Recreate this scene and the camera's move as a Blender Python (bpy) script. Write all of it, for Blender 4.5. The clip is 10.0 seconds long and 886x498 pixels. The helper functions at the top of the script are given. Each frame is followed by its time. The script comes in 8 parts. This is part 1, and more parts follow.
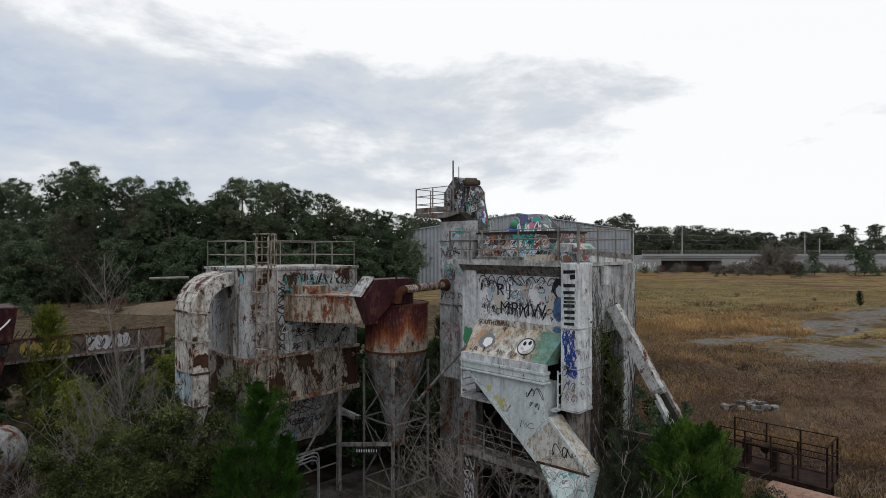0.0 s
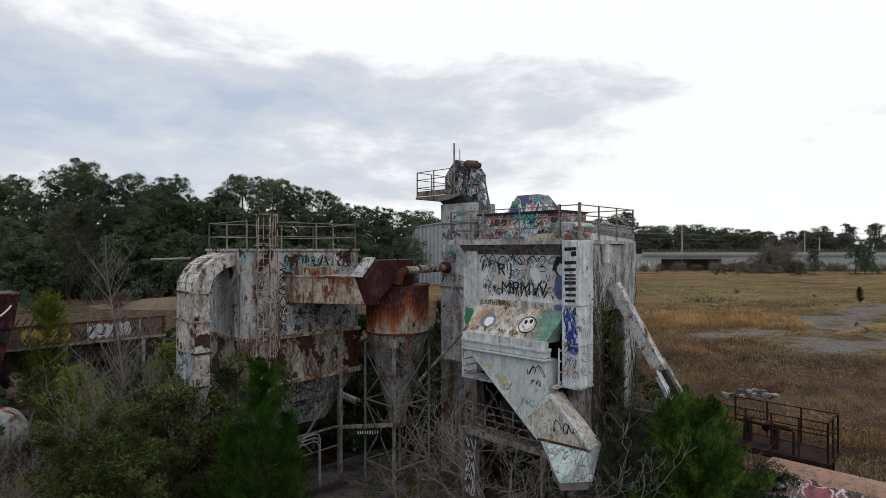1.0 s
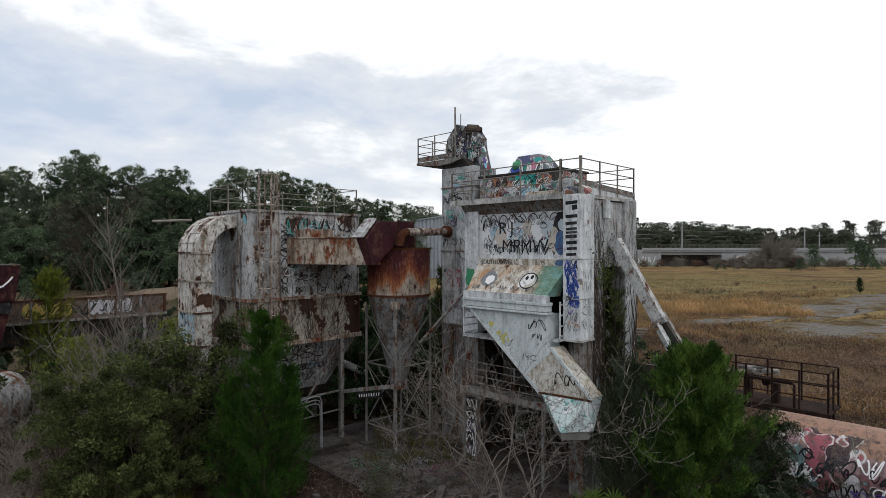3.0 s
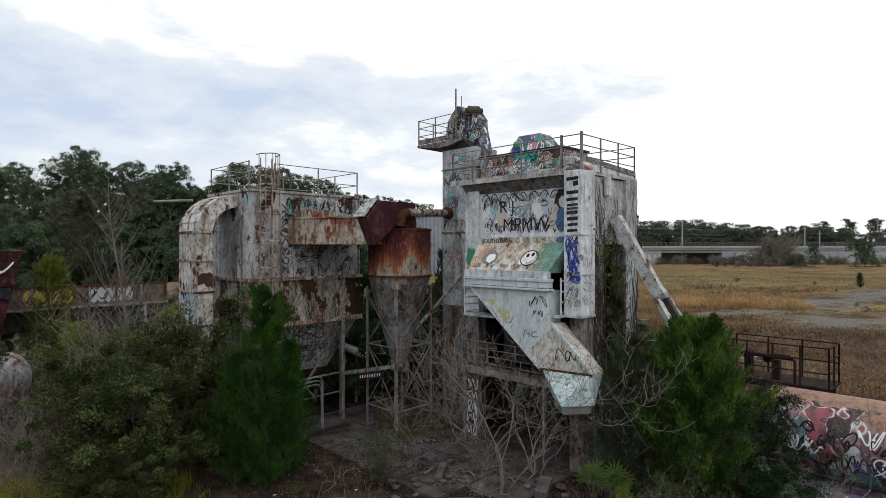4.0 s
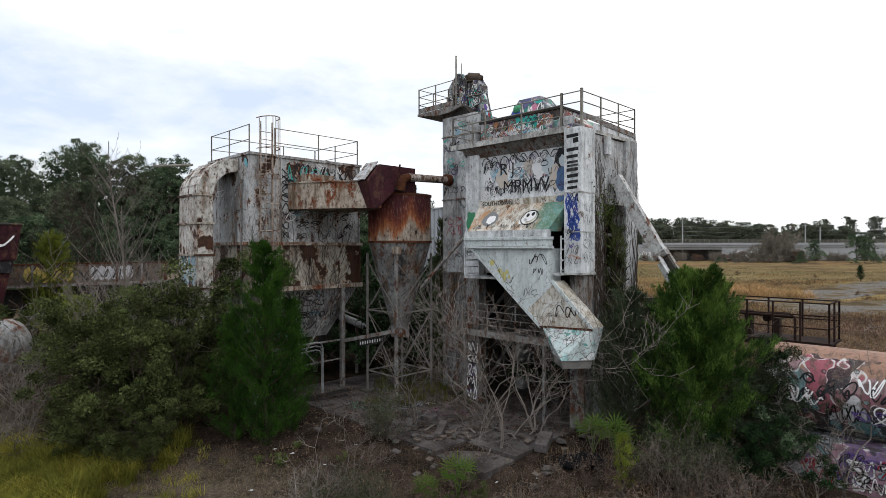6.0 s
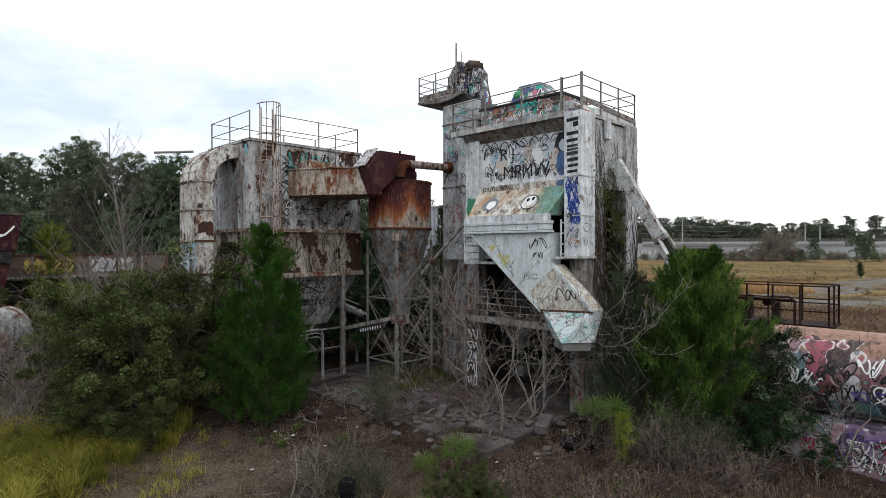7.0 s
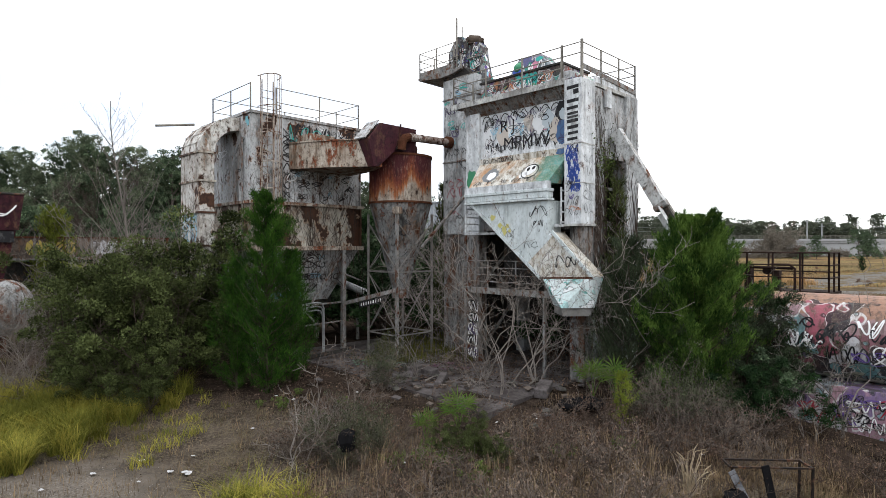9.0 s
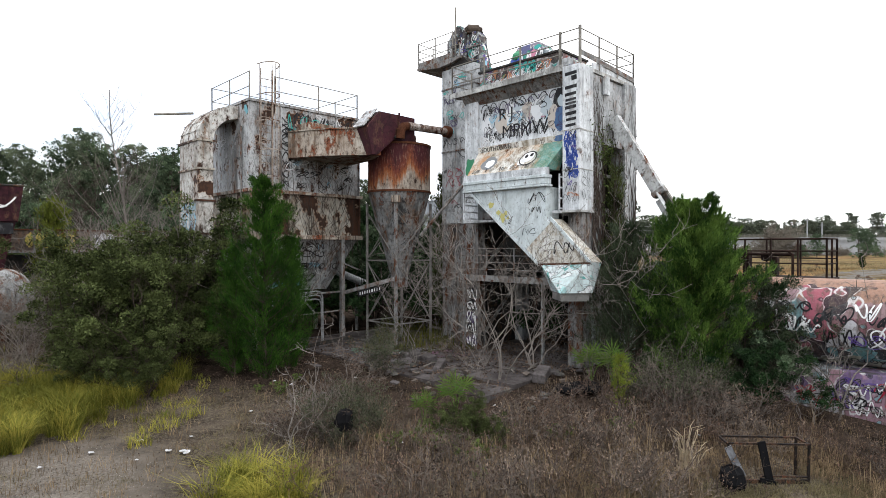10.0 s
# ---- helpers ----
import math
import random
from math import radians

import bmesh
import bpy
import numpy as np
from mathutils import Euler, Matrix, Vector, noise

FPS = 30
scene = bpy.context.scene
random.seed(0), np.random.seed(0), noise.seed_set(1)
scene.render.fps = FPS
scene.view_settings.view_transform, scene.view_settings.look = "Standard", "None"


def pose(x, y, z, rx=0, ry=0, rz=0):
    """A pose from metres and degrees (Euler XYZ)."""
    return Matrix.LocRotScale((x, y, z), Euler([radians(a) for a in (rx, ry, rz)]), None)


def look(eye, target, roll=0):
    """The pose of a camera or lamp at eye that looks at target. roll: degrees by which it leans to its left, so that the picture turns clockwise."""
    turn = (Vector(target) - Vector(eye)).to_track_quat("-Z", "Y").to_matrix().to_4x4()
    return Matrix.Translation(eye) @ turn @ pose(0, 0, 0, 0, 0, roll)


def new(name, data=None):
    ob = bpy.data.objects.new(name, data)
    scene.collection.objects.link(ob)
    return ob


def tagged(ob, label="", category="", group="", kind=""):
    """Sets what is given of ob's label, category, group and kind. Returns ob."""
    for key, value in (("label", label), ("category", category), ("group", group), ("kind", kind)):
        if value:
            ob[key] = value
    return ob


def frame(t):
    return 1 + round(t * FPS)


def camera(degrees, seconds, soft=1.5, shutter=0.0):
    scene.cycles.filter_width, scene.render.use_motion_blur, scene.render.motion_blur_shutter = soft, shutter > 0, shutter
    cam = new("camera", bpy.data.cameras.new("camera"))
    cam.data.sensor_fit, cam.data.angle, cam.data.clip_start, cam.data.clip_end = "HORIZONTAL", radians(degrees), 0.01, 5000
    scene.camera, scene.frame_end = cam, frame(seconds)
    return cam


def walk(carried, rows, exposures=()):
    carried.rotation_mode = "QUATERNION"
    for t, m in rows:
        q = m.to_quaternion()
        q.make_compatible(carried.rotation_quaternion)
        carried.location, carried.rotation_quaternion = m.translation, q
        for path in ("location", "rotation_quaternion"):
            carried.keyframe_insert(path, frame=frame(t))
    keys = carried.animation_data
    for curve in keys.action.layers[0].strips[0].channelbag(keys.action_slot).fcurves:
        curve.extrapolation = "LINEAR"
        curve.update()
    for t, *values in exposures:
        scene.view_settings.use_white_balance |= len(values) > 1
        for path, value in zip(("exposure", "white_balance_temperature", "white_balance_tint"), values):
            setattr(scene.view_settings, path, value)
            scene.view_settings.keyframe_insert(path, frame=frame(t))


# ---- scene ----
cam = camera(76.0, 10.0, soft=0.55)
METRES, EYE, TILT, LEAN, TURN = 6.35, 10.3, 0.0, 0.0, 0.0
ROWS = [
    (0.0, 0.0, 0.0, 0.0, 0.0, 0.0, -0.0),
    (0.5, -0.0035, -0.0032, -0.0602, 0.0, 0.01, -0.01),
    (1.0, -0.0074, -0.0055, -0.1169, -0.01, 0.02, -0.0),
    (1.5, -0.0088, -0.0095, -0.1742, -0.02, 0.0, -0.03),
    (2.0, -0.0098, -0.0095, -0.2318, -0.0, -0.0, -0.01),
    (2.5, -0.0114, -0.0106, -0.2887, -0.01, -0.04, 0.02),
    (4.0, -0.0193, -0.0141, -0.4665, -0.01, -0.12, 0.05),
    (4.5, -0.0161, -0.0156, -0.527, -0.01, -0.1, 0.07),
    (5.0, -0.0159, -0.0158, -0.5842, 0.01, -0.13, 0.05),
    (5.5, -0.0167, -0.0147, -0.6362, 0.03, -0.15, 0.04),
    (7.0, -0.0198, -0.019, -0.7661, 0.02, -0.14, 0.06),
    (7.5, -0.0165, -0.0231, -0.807, 0.02, -0.15, 0.06),
    (8.0, -0.015, -0.0244, -0.8473, 0.07, -0.17, 0.04),
    (8.5, -0.014, -0.0249, -0.8898, 0.13, -0.17, 0.03),
    (9.0, -0.0141, -0.0247, -0.9293, 0.16, -0.2, 0.02),
    (9.5, -0.01, -0.0252, -0.9633, 0.17, -0.21, 0.03),
    (10.0, -0.0045, -0.0288, -0.9975, 0.18, -0.24, 0.03),
]
walk(cam, [(t, pose(0, 0, EYE, TILT, LEAN, TURN) @ pose(METRES * x, METRES * y, METRES * z, 90 + pitch, roll, yaw)) for t, x, y, z, yaw, pitch, roll in ROWS],
     exposures=[(0.0, -2.13), (2.5, -1.97), (4.5, -1.75), (5.5, -1.64), (7.0, -1.46), (8.0, -1.29), (9.0, -1.1), (10.0, -0.94)])

# ---------- world and sun ----------
world = bpy.data.worlds.new("overcast_sky")
scene.world = world
world.use_nodes = True
wt = world.node_tree
wt.nodes.clear()


def wn(kind, **props):
    n = wt.nodes.new(kind)
    for k, v in props.items():
        if k == "inputs":
            for i, x in v.items():
                n.inputs[i].default_value = x
        elif k == "operation":
            n.operation = v
        elif k == "blend_type":
            n.blend_type = v
        elif k == "interpolation_type":
            n.interpolation_type = v
        elif k == "sky_type":
            n.sky_type = v
        elif k == "sun_disc":
            n.sun_disc = v
        elif k == "sun_elevation":
            n.sun_elevation = v
        elif k == "sun_rotation":
            n.sun_rotation = v
    return n


sky_out = wn("ShaderNodeOutputWorld")
sky_bg = wn("ShaderNodeBackground", inputs={"Strength": 1.0})
sky_tex = wn("ShaderNodeTexSky", sky_type="NISHITA", sun_disc=False, sun_elevation=radians(48), sun_rotation=radians(150))
sky_dim = wn("ShaderNodeMixRGB", blend_type="MULTIPLY", inputs={0: 1.0, 2: (0.09, 0.09, 0.09, 1)})
wt.links.new(sky_tex.outputs[0], sky_dim.inputs[1])
sky_co = wn("ShaderNodeTexCoord")
sky_map = wn("ShaderNodeMapping", inputs={"Scale": (1.0, 1.0, 2.6), "Location": (0.62, 0.1, 0.2)})
wt.links.new(sky_co.outputs["Generated"], sky_map.inputs[0])
cloud = wn("ShaderNodeTexNoise", inputs={"Scale": 3.3, "Detail": 10.0, "Roughness": 0.60, "Distortion": 0.15})
wt.links.new(sky_map.outputs[0], cloud.inputs["Vector"])
sep = wn("ShaderNodeSeparateXYZ")
wt.links.new(sky_co.outputs["Generated"], sep.inputs[0])
east = wn("ShaderNodeMath", operation="MULTIPLY_ADD", inputs={1: 0.24, 2: 0.112})
wt.links.new(sep.outputs[0], east.inputs[0])
low = wn("ShaderNodeMapRange", interpolation_type="SMOOTHSTEP", inputs={1: 0.02, 2: 0.11, 3: 0.0, 4: 1.0})
high = wn("ShaderNodeMapRange", interpolation_type="SMOOTHSTEP", inputs={1: 0.22, 2: 0.38, 3: 1.0, 4: 0.0})
layer_of_cloud = wn("ShaderNodeMath", operation="MULTIPLY")
deeper = wn("ShaderNodeMath", operation="MULTIPLY_ADD", inputs={1: -0.21, 2: 0.135})
wt.links.new(sep.outputs[2], low.inputs[0])
wt.links.new(sep.outputs[2], high.inputs[0])
wt.links.new(low.outputs[0], layer_of_cloud.inputs[0])
wt.links.new(high.outputs[0], layer_of_cloud.inputs[1])
wt.links.new(layer_of_cloud.outputs[0], deeper.inputs[0])
summed0 = wn("ShaderNodeMath", operation="ADD")
summed = wn("ShaderNodeMath", operation="ADD")
wt.links.new(cloud.outputs[0], summed0.inputs[0])
wt.links.new(deeper.outputs[0], summed0.inputs[1])
wt.links.new(summed0.outputs[0], summed.inputs[0])
wt.links.new(east.outputs[0], summed.inputs[1])
ramp = wn("ShaderNodeValToRGB")
ramp.color_ramp.elements[0].position, ramp.color_ramp.elements[0].color = 0.315, (0.74, 0.85, 1.04, 1)
ramp.color_ramp.elements[1].position, ramp.color_ramp.elements[1].color = 0.62, (1.48, 1.49, 1.51, 1)
mid = ramp.color_ramp.elements.new(0.50)
mid.color = (1.02, 1.07, 1.14, 1)
wt.links.new(summed.outputs[0], ramp.inputs[0])
sky_mix = wn("ShaderNodeMixRGB", blend_type="MIX", inputs={0: 0.92})
wt.links.new(sky_dim.outputs[0], sky_mix.inputs[1])
wt.links.new(ramp.outputs[0], sky_mix.inputs[2])
overhead = wn("ShaderNodeMapRange", interpolation_type="SMOOTHSTEP", inputs={1: 0.32, 2: 0.95, 3: 3.05, 4: 4.0})
wt.links.new(sep.outputs[2], overhead.inputs[0])
wt.links.new(overhead.outputs[0], sky_bg.inputs["Strength"])
wt.links.new(sky_mix.outputs[0], sky_bg.inputs[0])
wt.links.new(sky_bg.outputs[0], sky_out.inputs[0])

sun = new("sun", bpy.data.lights.new("sun", "SUN"))
sun.data.energy, sun.data.angle, sun.data.color = 0.9, radians(25), (0.97, 0.98, 1.0)
sun.matrix_world = look((14, -10, 40), (0, 20, 0))

# ---------- materials ----------


def graph(name, rough=0.8, metal=0.0, gloss=0.15):
    m = bpy.data.materials.new(name)
    m.use_nodes = True
    t = m.node_tree
    b = t.nodes["Principled BSDF"]
    b.inputs["Roughness"].default_value, b.inputs["Metallic"].default_value = rough, metal
    b.inputs["Specular IOR Level"].default_value = gloss
    return m, t, b


def noise_at(t, scale, stretch=(1, 1, 1), detail=5.0, rough=0.55, shift=0.0, space="Object"):
    co = t.nodes.new("ShaderNodeTexCoord")
    mp = t.nodes.new("ShaderNodeMapping")
    mp.inputs["Scale"].default_value = stretch
    mp.inputs["Location"].default_value = (shift, shift * 0.7, shift * 1.3)
    t.links.new(co.outputs[space], mp.inputs[0])
    n = t.nodes.new("ShaderNodeTexNoise")
    n.inputs["Scale"].default_value, n.inputs["Detail"].default_value, n.inputs["Roughness"].default_value = scale, detail, rough
    t.links.new(mp.outputs[0], n.inputs["Vector"])
    return n.outputs[0]


def remap(t, sock, lo, hi, a=0.0, b=1.0):
    n = t.nodes.new("ShaderNodeMapRange")
    for i, v in ((1, lo), (2, hi), (3, a), (4, b)):
        n.inputs[i].default_value = v
    t.links.new(sock, n.inputs[0])
    return n.outputs[0]


def times(t, a, b):
    n = t.nodes.new("ShaderNodeMath")
    n.operation = "MULTIPLY"
    t.links.new(a, n.inputs[0])
    if isinstance(b, float):
        n.inputs[1].default_value = b
    else:
        t.links.new(b, n.inputs[1])
    return n.outputs[0]


def blend(t, fac, a, b):
    n = t.nodes.new("ShaderNodeMixRGB")
    for i, v in ((0, fac), (1, a), (2, b)):
        if isinstance(v, tuple):
            n.inputs[i].default_value = (*v, 1) if len(v) == 3 else v
        elif isinstance(v, float):
            n.inputs[i].default_value = v
        else:
            t.links.new(v, n.inputs[i])
    return n.outputs[0]


def bump(t, b, sock, strength, dist=0.01):
    n = t.nodes.new("ShaderNodeBump")
    n.inputs["Strength"].default_value, n.inputs["Distance"].default_value = strength, dist
    t.links.new(sock, n.inputs["Height"])
    t.links.new(n.outputs[0], b.inputs["Normal"])


RUST_DARK, RUST, RUST_PALE = (0.020, 0.011, 0.008), (0.105, 0.036, 0.016), (0.27, 0.15, 0.085)


def weathered(name, base, grime, rust=0.5, streaks=0.6, rough=0.62, seed=0.0, fine=1.0, rusty=RUST, dirt=0.75, plates=1.0):
    """Old paint on steel: grime in patches and vertical runs, rust where it has flaked, rust runs below."""
    m, t, b = graph(name, rough)
    patch = noise_at(t, 0.9, (1, 1, 0.7), 7, 0.65, seed)
    run = noise_at(t, 2.6 * fine, (1, 1, 0.14), 7, 0.68, seed + 3)
    run_fine = noise_at(t, 11.0 * fine, (1, 1, 0.16), 6, 0.7, seed + 9)
    flake = noise_at(t, 2.4 * fine, (1, 1, 0.6), 11, 0.74, seed + 5)
    spots = noise_at(t, 13.0, (1, 1, 0.6), 7, 0.72, seed + 7)
    scar = noise_at(t, 5.0 * fine, (1, 1, 0.16), 9, 0.74, seed + 21)
    mottle = noise_at(t, 5.5, (1, 1, 0.8), 9, 0.76, seed + 13)
    chalk = noise_at(t, 3.4, (1, 1, 0.5), 8, 0.72, seed + 27)
    c = blend(t, times(t, remap(t, patch, 0.40, 0.66), 0.7), base, grime)
    c = blend(t, times(t, remap(t, chalk, 0.55, 0.63), 0.45), c, tuple(min(0.85, x * 1.22) for x in base))
    c = blend(t, times(t, remap(t, mottle, 0.49, 0.60), dirt), c, tuple(x * 0.50 for x in grime))
    c = blend(t, times(t, remap(t, run, 0.50, 0.64), streaks), c, tuple(x * 0.30 for x in grime))
    c = blend(t, times(t, remap(t, run_fine, 0.54, 0.66), streaks * 0.5), c, tuple(x * 0.36 for x in grime))
    cut = 0.70 - 0.125 * streaks
    c = blend(t, times(t, remap(t, scar, cut, cut + 0.03), 0.6 + 0.4 * rust), c, (0.022, 0.015, 0.011))
    lo = 0.66 - 0.20 * rust
    stain = times(t, remap(t, flake, lo - 0.09, lo + 0.05), remap(t, run, 0.40, 0.60))
    c = blend(t, times(t, stain, 0.7), c, RUST_PALE)
    c = blend(t, times(t, remap(t, flake, lo - 0.005, lo + 0.01), remap(t, flake, lo + 0.03, lo + 0.015)), c, (0.018, 0.011, 0.009))
    c = blend(t, remap(t, flake, lo + 0.02, lo + 0.04), c, rusty)
    c = blend(t, remap(t, flake, lo + 0.055, lo + 0.10), c, RUST_DARK)
    c = blend(t, times(t, remap(t, spots, 0.61, 0.65), 0.85), c, RUST_DARK)
    if plates < 1:
        stripped = noise_at(t, 1.15, (1, 1, 0.75), 10, 0.62, seed + 41)
        c = blend(t, times(t, remap(t, stripped, plates - 0.02, plates), 0.8), c, RUST_PALE)
        c = blend(t, remap(t, stripped, plates, plates + 0.008), c, (0.036, 0.019, 0.013))
        c = blend(t, times(t, remap(t, stripped, plates + 0.04, plates + 0.08), 0.7), c, (0.075, 0.034, 0.020))
    t.links.new(c, b.inputs["Base Color"])
    t.links.new(remap(t, flake, lo, lo + 0.1, rough, 0.92), b.inputs["Roughness"])
    bump(t, b, flake, 0.45, 0.02)
    return m


def plain(name, col, vary=0.35, scale=6.0, rough=0.8, metal=0.0, dark=None, relief=0.3, stretch=(1, 1, 1), space="Object"):
    m, t, b = graph(name, rough, metal, 0.05 if rough > 0.75 else 0.3)
    big = noise_at(t, scale * 0.25, stretch, 4, 0.6, 1.0, space)
    fine = noise_at(t, scale * 3, stretch, 4, 0.6, 2.0, space)
    d = dark or tuple(x * (1 - vary) for x in col)
    c = blend(t, remap(t, big, 0.35, 0.65), col, d)
    c = blend(t, times(t, remap(t, fine, 0.4, 0.7), 0.5), c, tuple(x * (1 - vary) for x in d))
    t.links.new(c, b.inputs["Base Color"])
    bump(t, b, fine, relief, 0.01)
    return m


def leafy(name, a, b_, gloss=0.7, through_it=0.10, clump=1.3):
    """Leaves: each leaf has its own tone."""
    m, t, b = graph(name, gloss, 0.0, 0.03)
    g = t.nodes.new("ShaderNodeNewGeometry")
    o = t.nodes.new("ShaderNodeObjectInfo")
    c = blend(t, g.outputs["Random Per Island"], a, b_)
    tuft = noise_at(t, clump, (1, 1, 1), 3, 0.6, 2.0)
    c = blend(t, times(t, remap(t, tuft, 0.46, 0.60), 0.7), c, tuple(x * 0.7 for x in b_))
    c = blend(t, times(t, remap(t, tuft, 0.46, 0.34), 0.5), c, tuple(x * 1.25 for x in a))
    c = blend(t, times(t, o.outputs["Random"], 0.35), c, tuple(x * 0.6 for x in a))
    t.links.new(c, b.inputs["Base Color"])
    tr = t.nodes.new("ShaderNodeBsdfTranslucent")
    t.links.new(c, tr.inputs[0])
    mix = t.nodes.new("ShaderNodeMixShader")
    mix.inputs[0].default_value = through_it
    t.links.new(b.outputs[0], mix.inputs[1])
    t.links.new(tr.outputs[0], mix.inputs[2])
    t.links.new(mix.outputs[0], t.nodes["Material Output"].inputs[0])
    return m


def spray(name, col, rough=0.55):
    m, t, b = graph(name, rough)
    wear = noise_at(t, 5, (1, 1, 0.5), 6, 0.65, 4.0)
    c = blend(t, times(t, remap(t, wear, 0.5, 0.7), 0.55), col, tuple(0.55 * x + 0.12 for x in col))
    t.links.new(c, b.inputs["Base Color"])
    return m


def mural(name, bands, patches, scale=0.8, seed=0.0, grime=0.5, top=99.0):
    """Layer on layer of old spray paint: bands of colour by height with wavering edges, hard-edged patches over them, worn and dirty."""
    m, t, b = graph(name, 0.6)
    co = t.nodes.new("ShaderNodeTexCoord")
    xyz = t.nodes.new("ShaderNodeSeparateXYZ")
    t.links.new(co.outputs["Object"], xyz.inputs[0])
    waver = noise_at(t, scale * 1.5, (1, 1, 1), 5, 0.6, seed + 30)
    add = t.nodes.new("ShaderNodeMath")
    add.operation = "MULTIPLY_ADD"
    add.inputs[1].default_value = 0.7
    t.links.new(waver, add.inputs[0])
    t.links.new(xyz.outputs[2], add.inputs[2])
    c = bands[0][1]
    for z, col in bands[1:]:
        c = blend(t, remap(t, add.outputs[0], z + 0.33, z + 0.37), c, col)
    for k, (col, cut) in enumerate(patches):
        n = noise_at(t, scale * (1.0 + 0.35 * (k % 4)), (1, 1, 1), 2.5, 0.45, seed + 7.3 * k)
        n = times(t, n, remap(t, add.outputs[0], top + 0.36, top + 0.32))
        c = blend(t, times(t, remap(t, n, cut, cut + 0.012), 0.92), c, col)
        c = blend(t, times(t, times(t, remap(t, n, cut - 0.022, cut - 0.014), remap(t, n, cut + 0.004, cut - 0.002)), 0.8), c, (0.02, 0.02, 0.022) if k % 2 else (0.55, 0.55, 0.56))
    worn = noise_at(t, 6.0, (1, 1, 0.4), 8, 0.7, seed + 50)
    fine = noise_at(t, 30.0, (1, 1, 0.6), 5, 0.7, seed + 60)
    run = noise_at(t, 5.0, (1, 1, 0.08), 6, 0.65, seed + 70)
    c = blend(t, times(t, remap(t, worn, 0.50, 0.64), grime), c, (0.10, 0.075, 0.062))
    c = blend(t, times(t, remap(t, run, 0.52, 0.68), grime), c, (0.055, 0.04, 0.034))
    c = blend(t, times(t, remap(t, fine, 0.56, 0.66), 0.5), c, (0.30, 0.25, 0.23))
    t.links.new(c, b.inputs["Base Color"])
    bump(t, b, worn, 0.3, 0.01)
    return m


WHITE = weathered("old_white_paint", (0.64, 0.67, 0.70), (0.36, 0.385, 0.40), 0.10, 0.6, seed=0.0, dirt=0.5)
WHITE_B = weathered("old_white_paint_stained", (0.44, 0.46, 0.475), (0.18, 0.188, 0.19), 0.20, 0.7, seed=11.0, dirt=0.65)
CHUTE = weathered("pale_green_white_paint", (0.54, 0.595, 0.615), (0.38, 0.43, 0.43), 0.2, 0.4, seed=4.0, dirt=0.35)
CANOPY = weathered("rust_washed_paint", (0.56, 0.565, 0.54), (0.38, 0.29, 0.17), 0.42, 0.8, seed=21.0)
BAG = weathered("stained_grey_paint", (0.44, 0.46, 0.475), (0.14, 0.135, 0.13), 0.45, 0.8, seed=31.0, dirt=0.55, rusty=(0.07, 0.03, 0.018), plates=0.59)
BAG_LOW = weathered("rust_eaten_paint", (0.42, 0.40, 0.35), (0.16, 0.135, 0.11), 0.45, 0.55, seed=37.0, fine=1.0, rusty=(0.042, 0.02, 0.013), dirt=0.5, plates=0.505)
ELBOW = weathered("flaking_cream_paint", (0.58, 0.58, 0.56), (0.21, 0.185, 0.155), 0.50, 0.6, seed=41.0, fine=1.6, rusty=(0.05, 0.024, 0.016), plates=0.59)
DUCT = weathered("duct_rusting_paint", (0.42, 0.385, 0.335), (0.17, 0.115, 0.08), 0.66, 0.9, seed=51.0, rusty=(0.19, 0.058, 0.026))


def painted_canopy():
    """Rust-washed sheet, sprayed green towards one end, fading into blue."""
    m = weathered("canopy_sprayed_paint", (0.56, 0.565, 0.54), (0.38, 0.27, 0.15), 0.40, 0.8, seed=23.0)
    t = m.node_tree
    b = t.nodes["Principled BSDF"]
    old = b.inputs["Base Color"].links[0].from_socket
    co = t.nodes.new("ShaderNodeTexCoord")
    xyz = t.nodes.new("ShaderNodeSeparateXYZ")
    t.links.new(co.outputs["Object"], xyz.inputs[0])
    edge = noise_at(t, 2.6, (1, 1, 1), 8, 0.68, 2.0)
    far = t.nodes.new("ShaderNodeMath")
    far.operation = "MULTIPLY_ADD"
    far.inputs[1].default_value = 1.5
    t.links.new(edge, far.inputs[0])
    t.links.new(xyz.outputs[1], far.inputs[2])
    specks = noise_at(t, 22, (1, 1, 1), 5, 0.7, 6.0)
    green = blend(t, remap(t, edge, 0.42, 0.60), (0.045, 0.155, 0.105), (0.09, 0.26, 0.24))
    green = blend(t, times(t, remap(t, specks, 0.50, 0.58), 0.6), green, (0.30, 0.30, 0.26))
    c = blend(t, times(t, remap(t, far.outputs[0], 0.75, 0.30), 0.9), old, green)
    rust = noise_at(t, 1.6, (1, 1, 0.5), 7, 0.65, 14.0)
    c = blend(t, times(t, remap(t, rust, 0.53, 0.66), 0.75), c, (0.36, 0.17, 0.06))
    t.links.new(c, b.inputs["Base Color"])
    return m


CANOPY_TOP = painted_canopy()
OXIDE = weathered("red_oxide_steel", (0.048, 0.012, 0.018), (0.020, 0.008, 0.012), 0.30, 0.5, 0.55, seed=61.0, rusty=(0.06, 0.022, 0.018))
DRIP = graph("dripping_rust", 0.8)


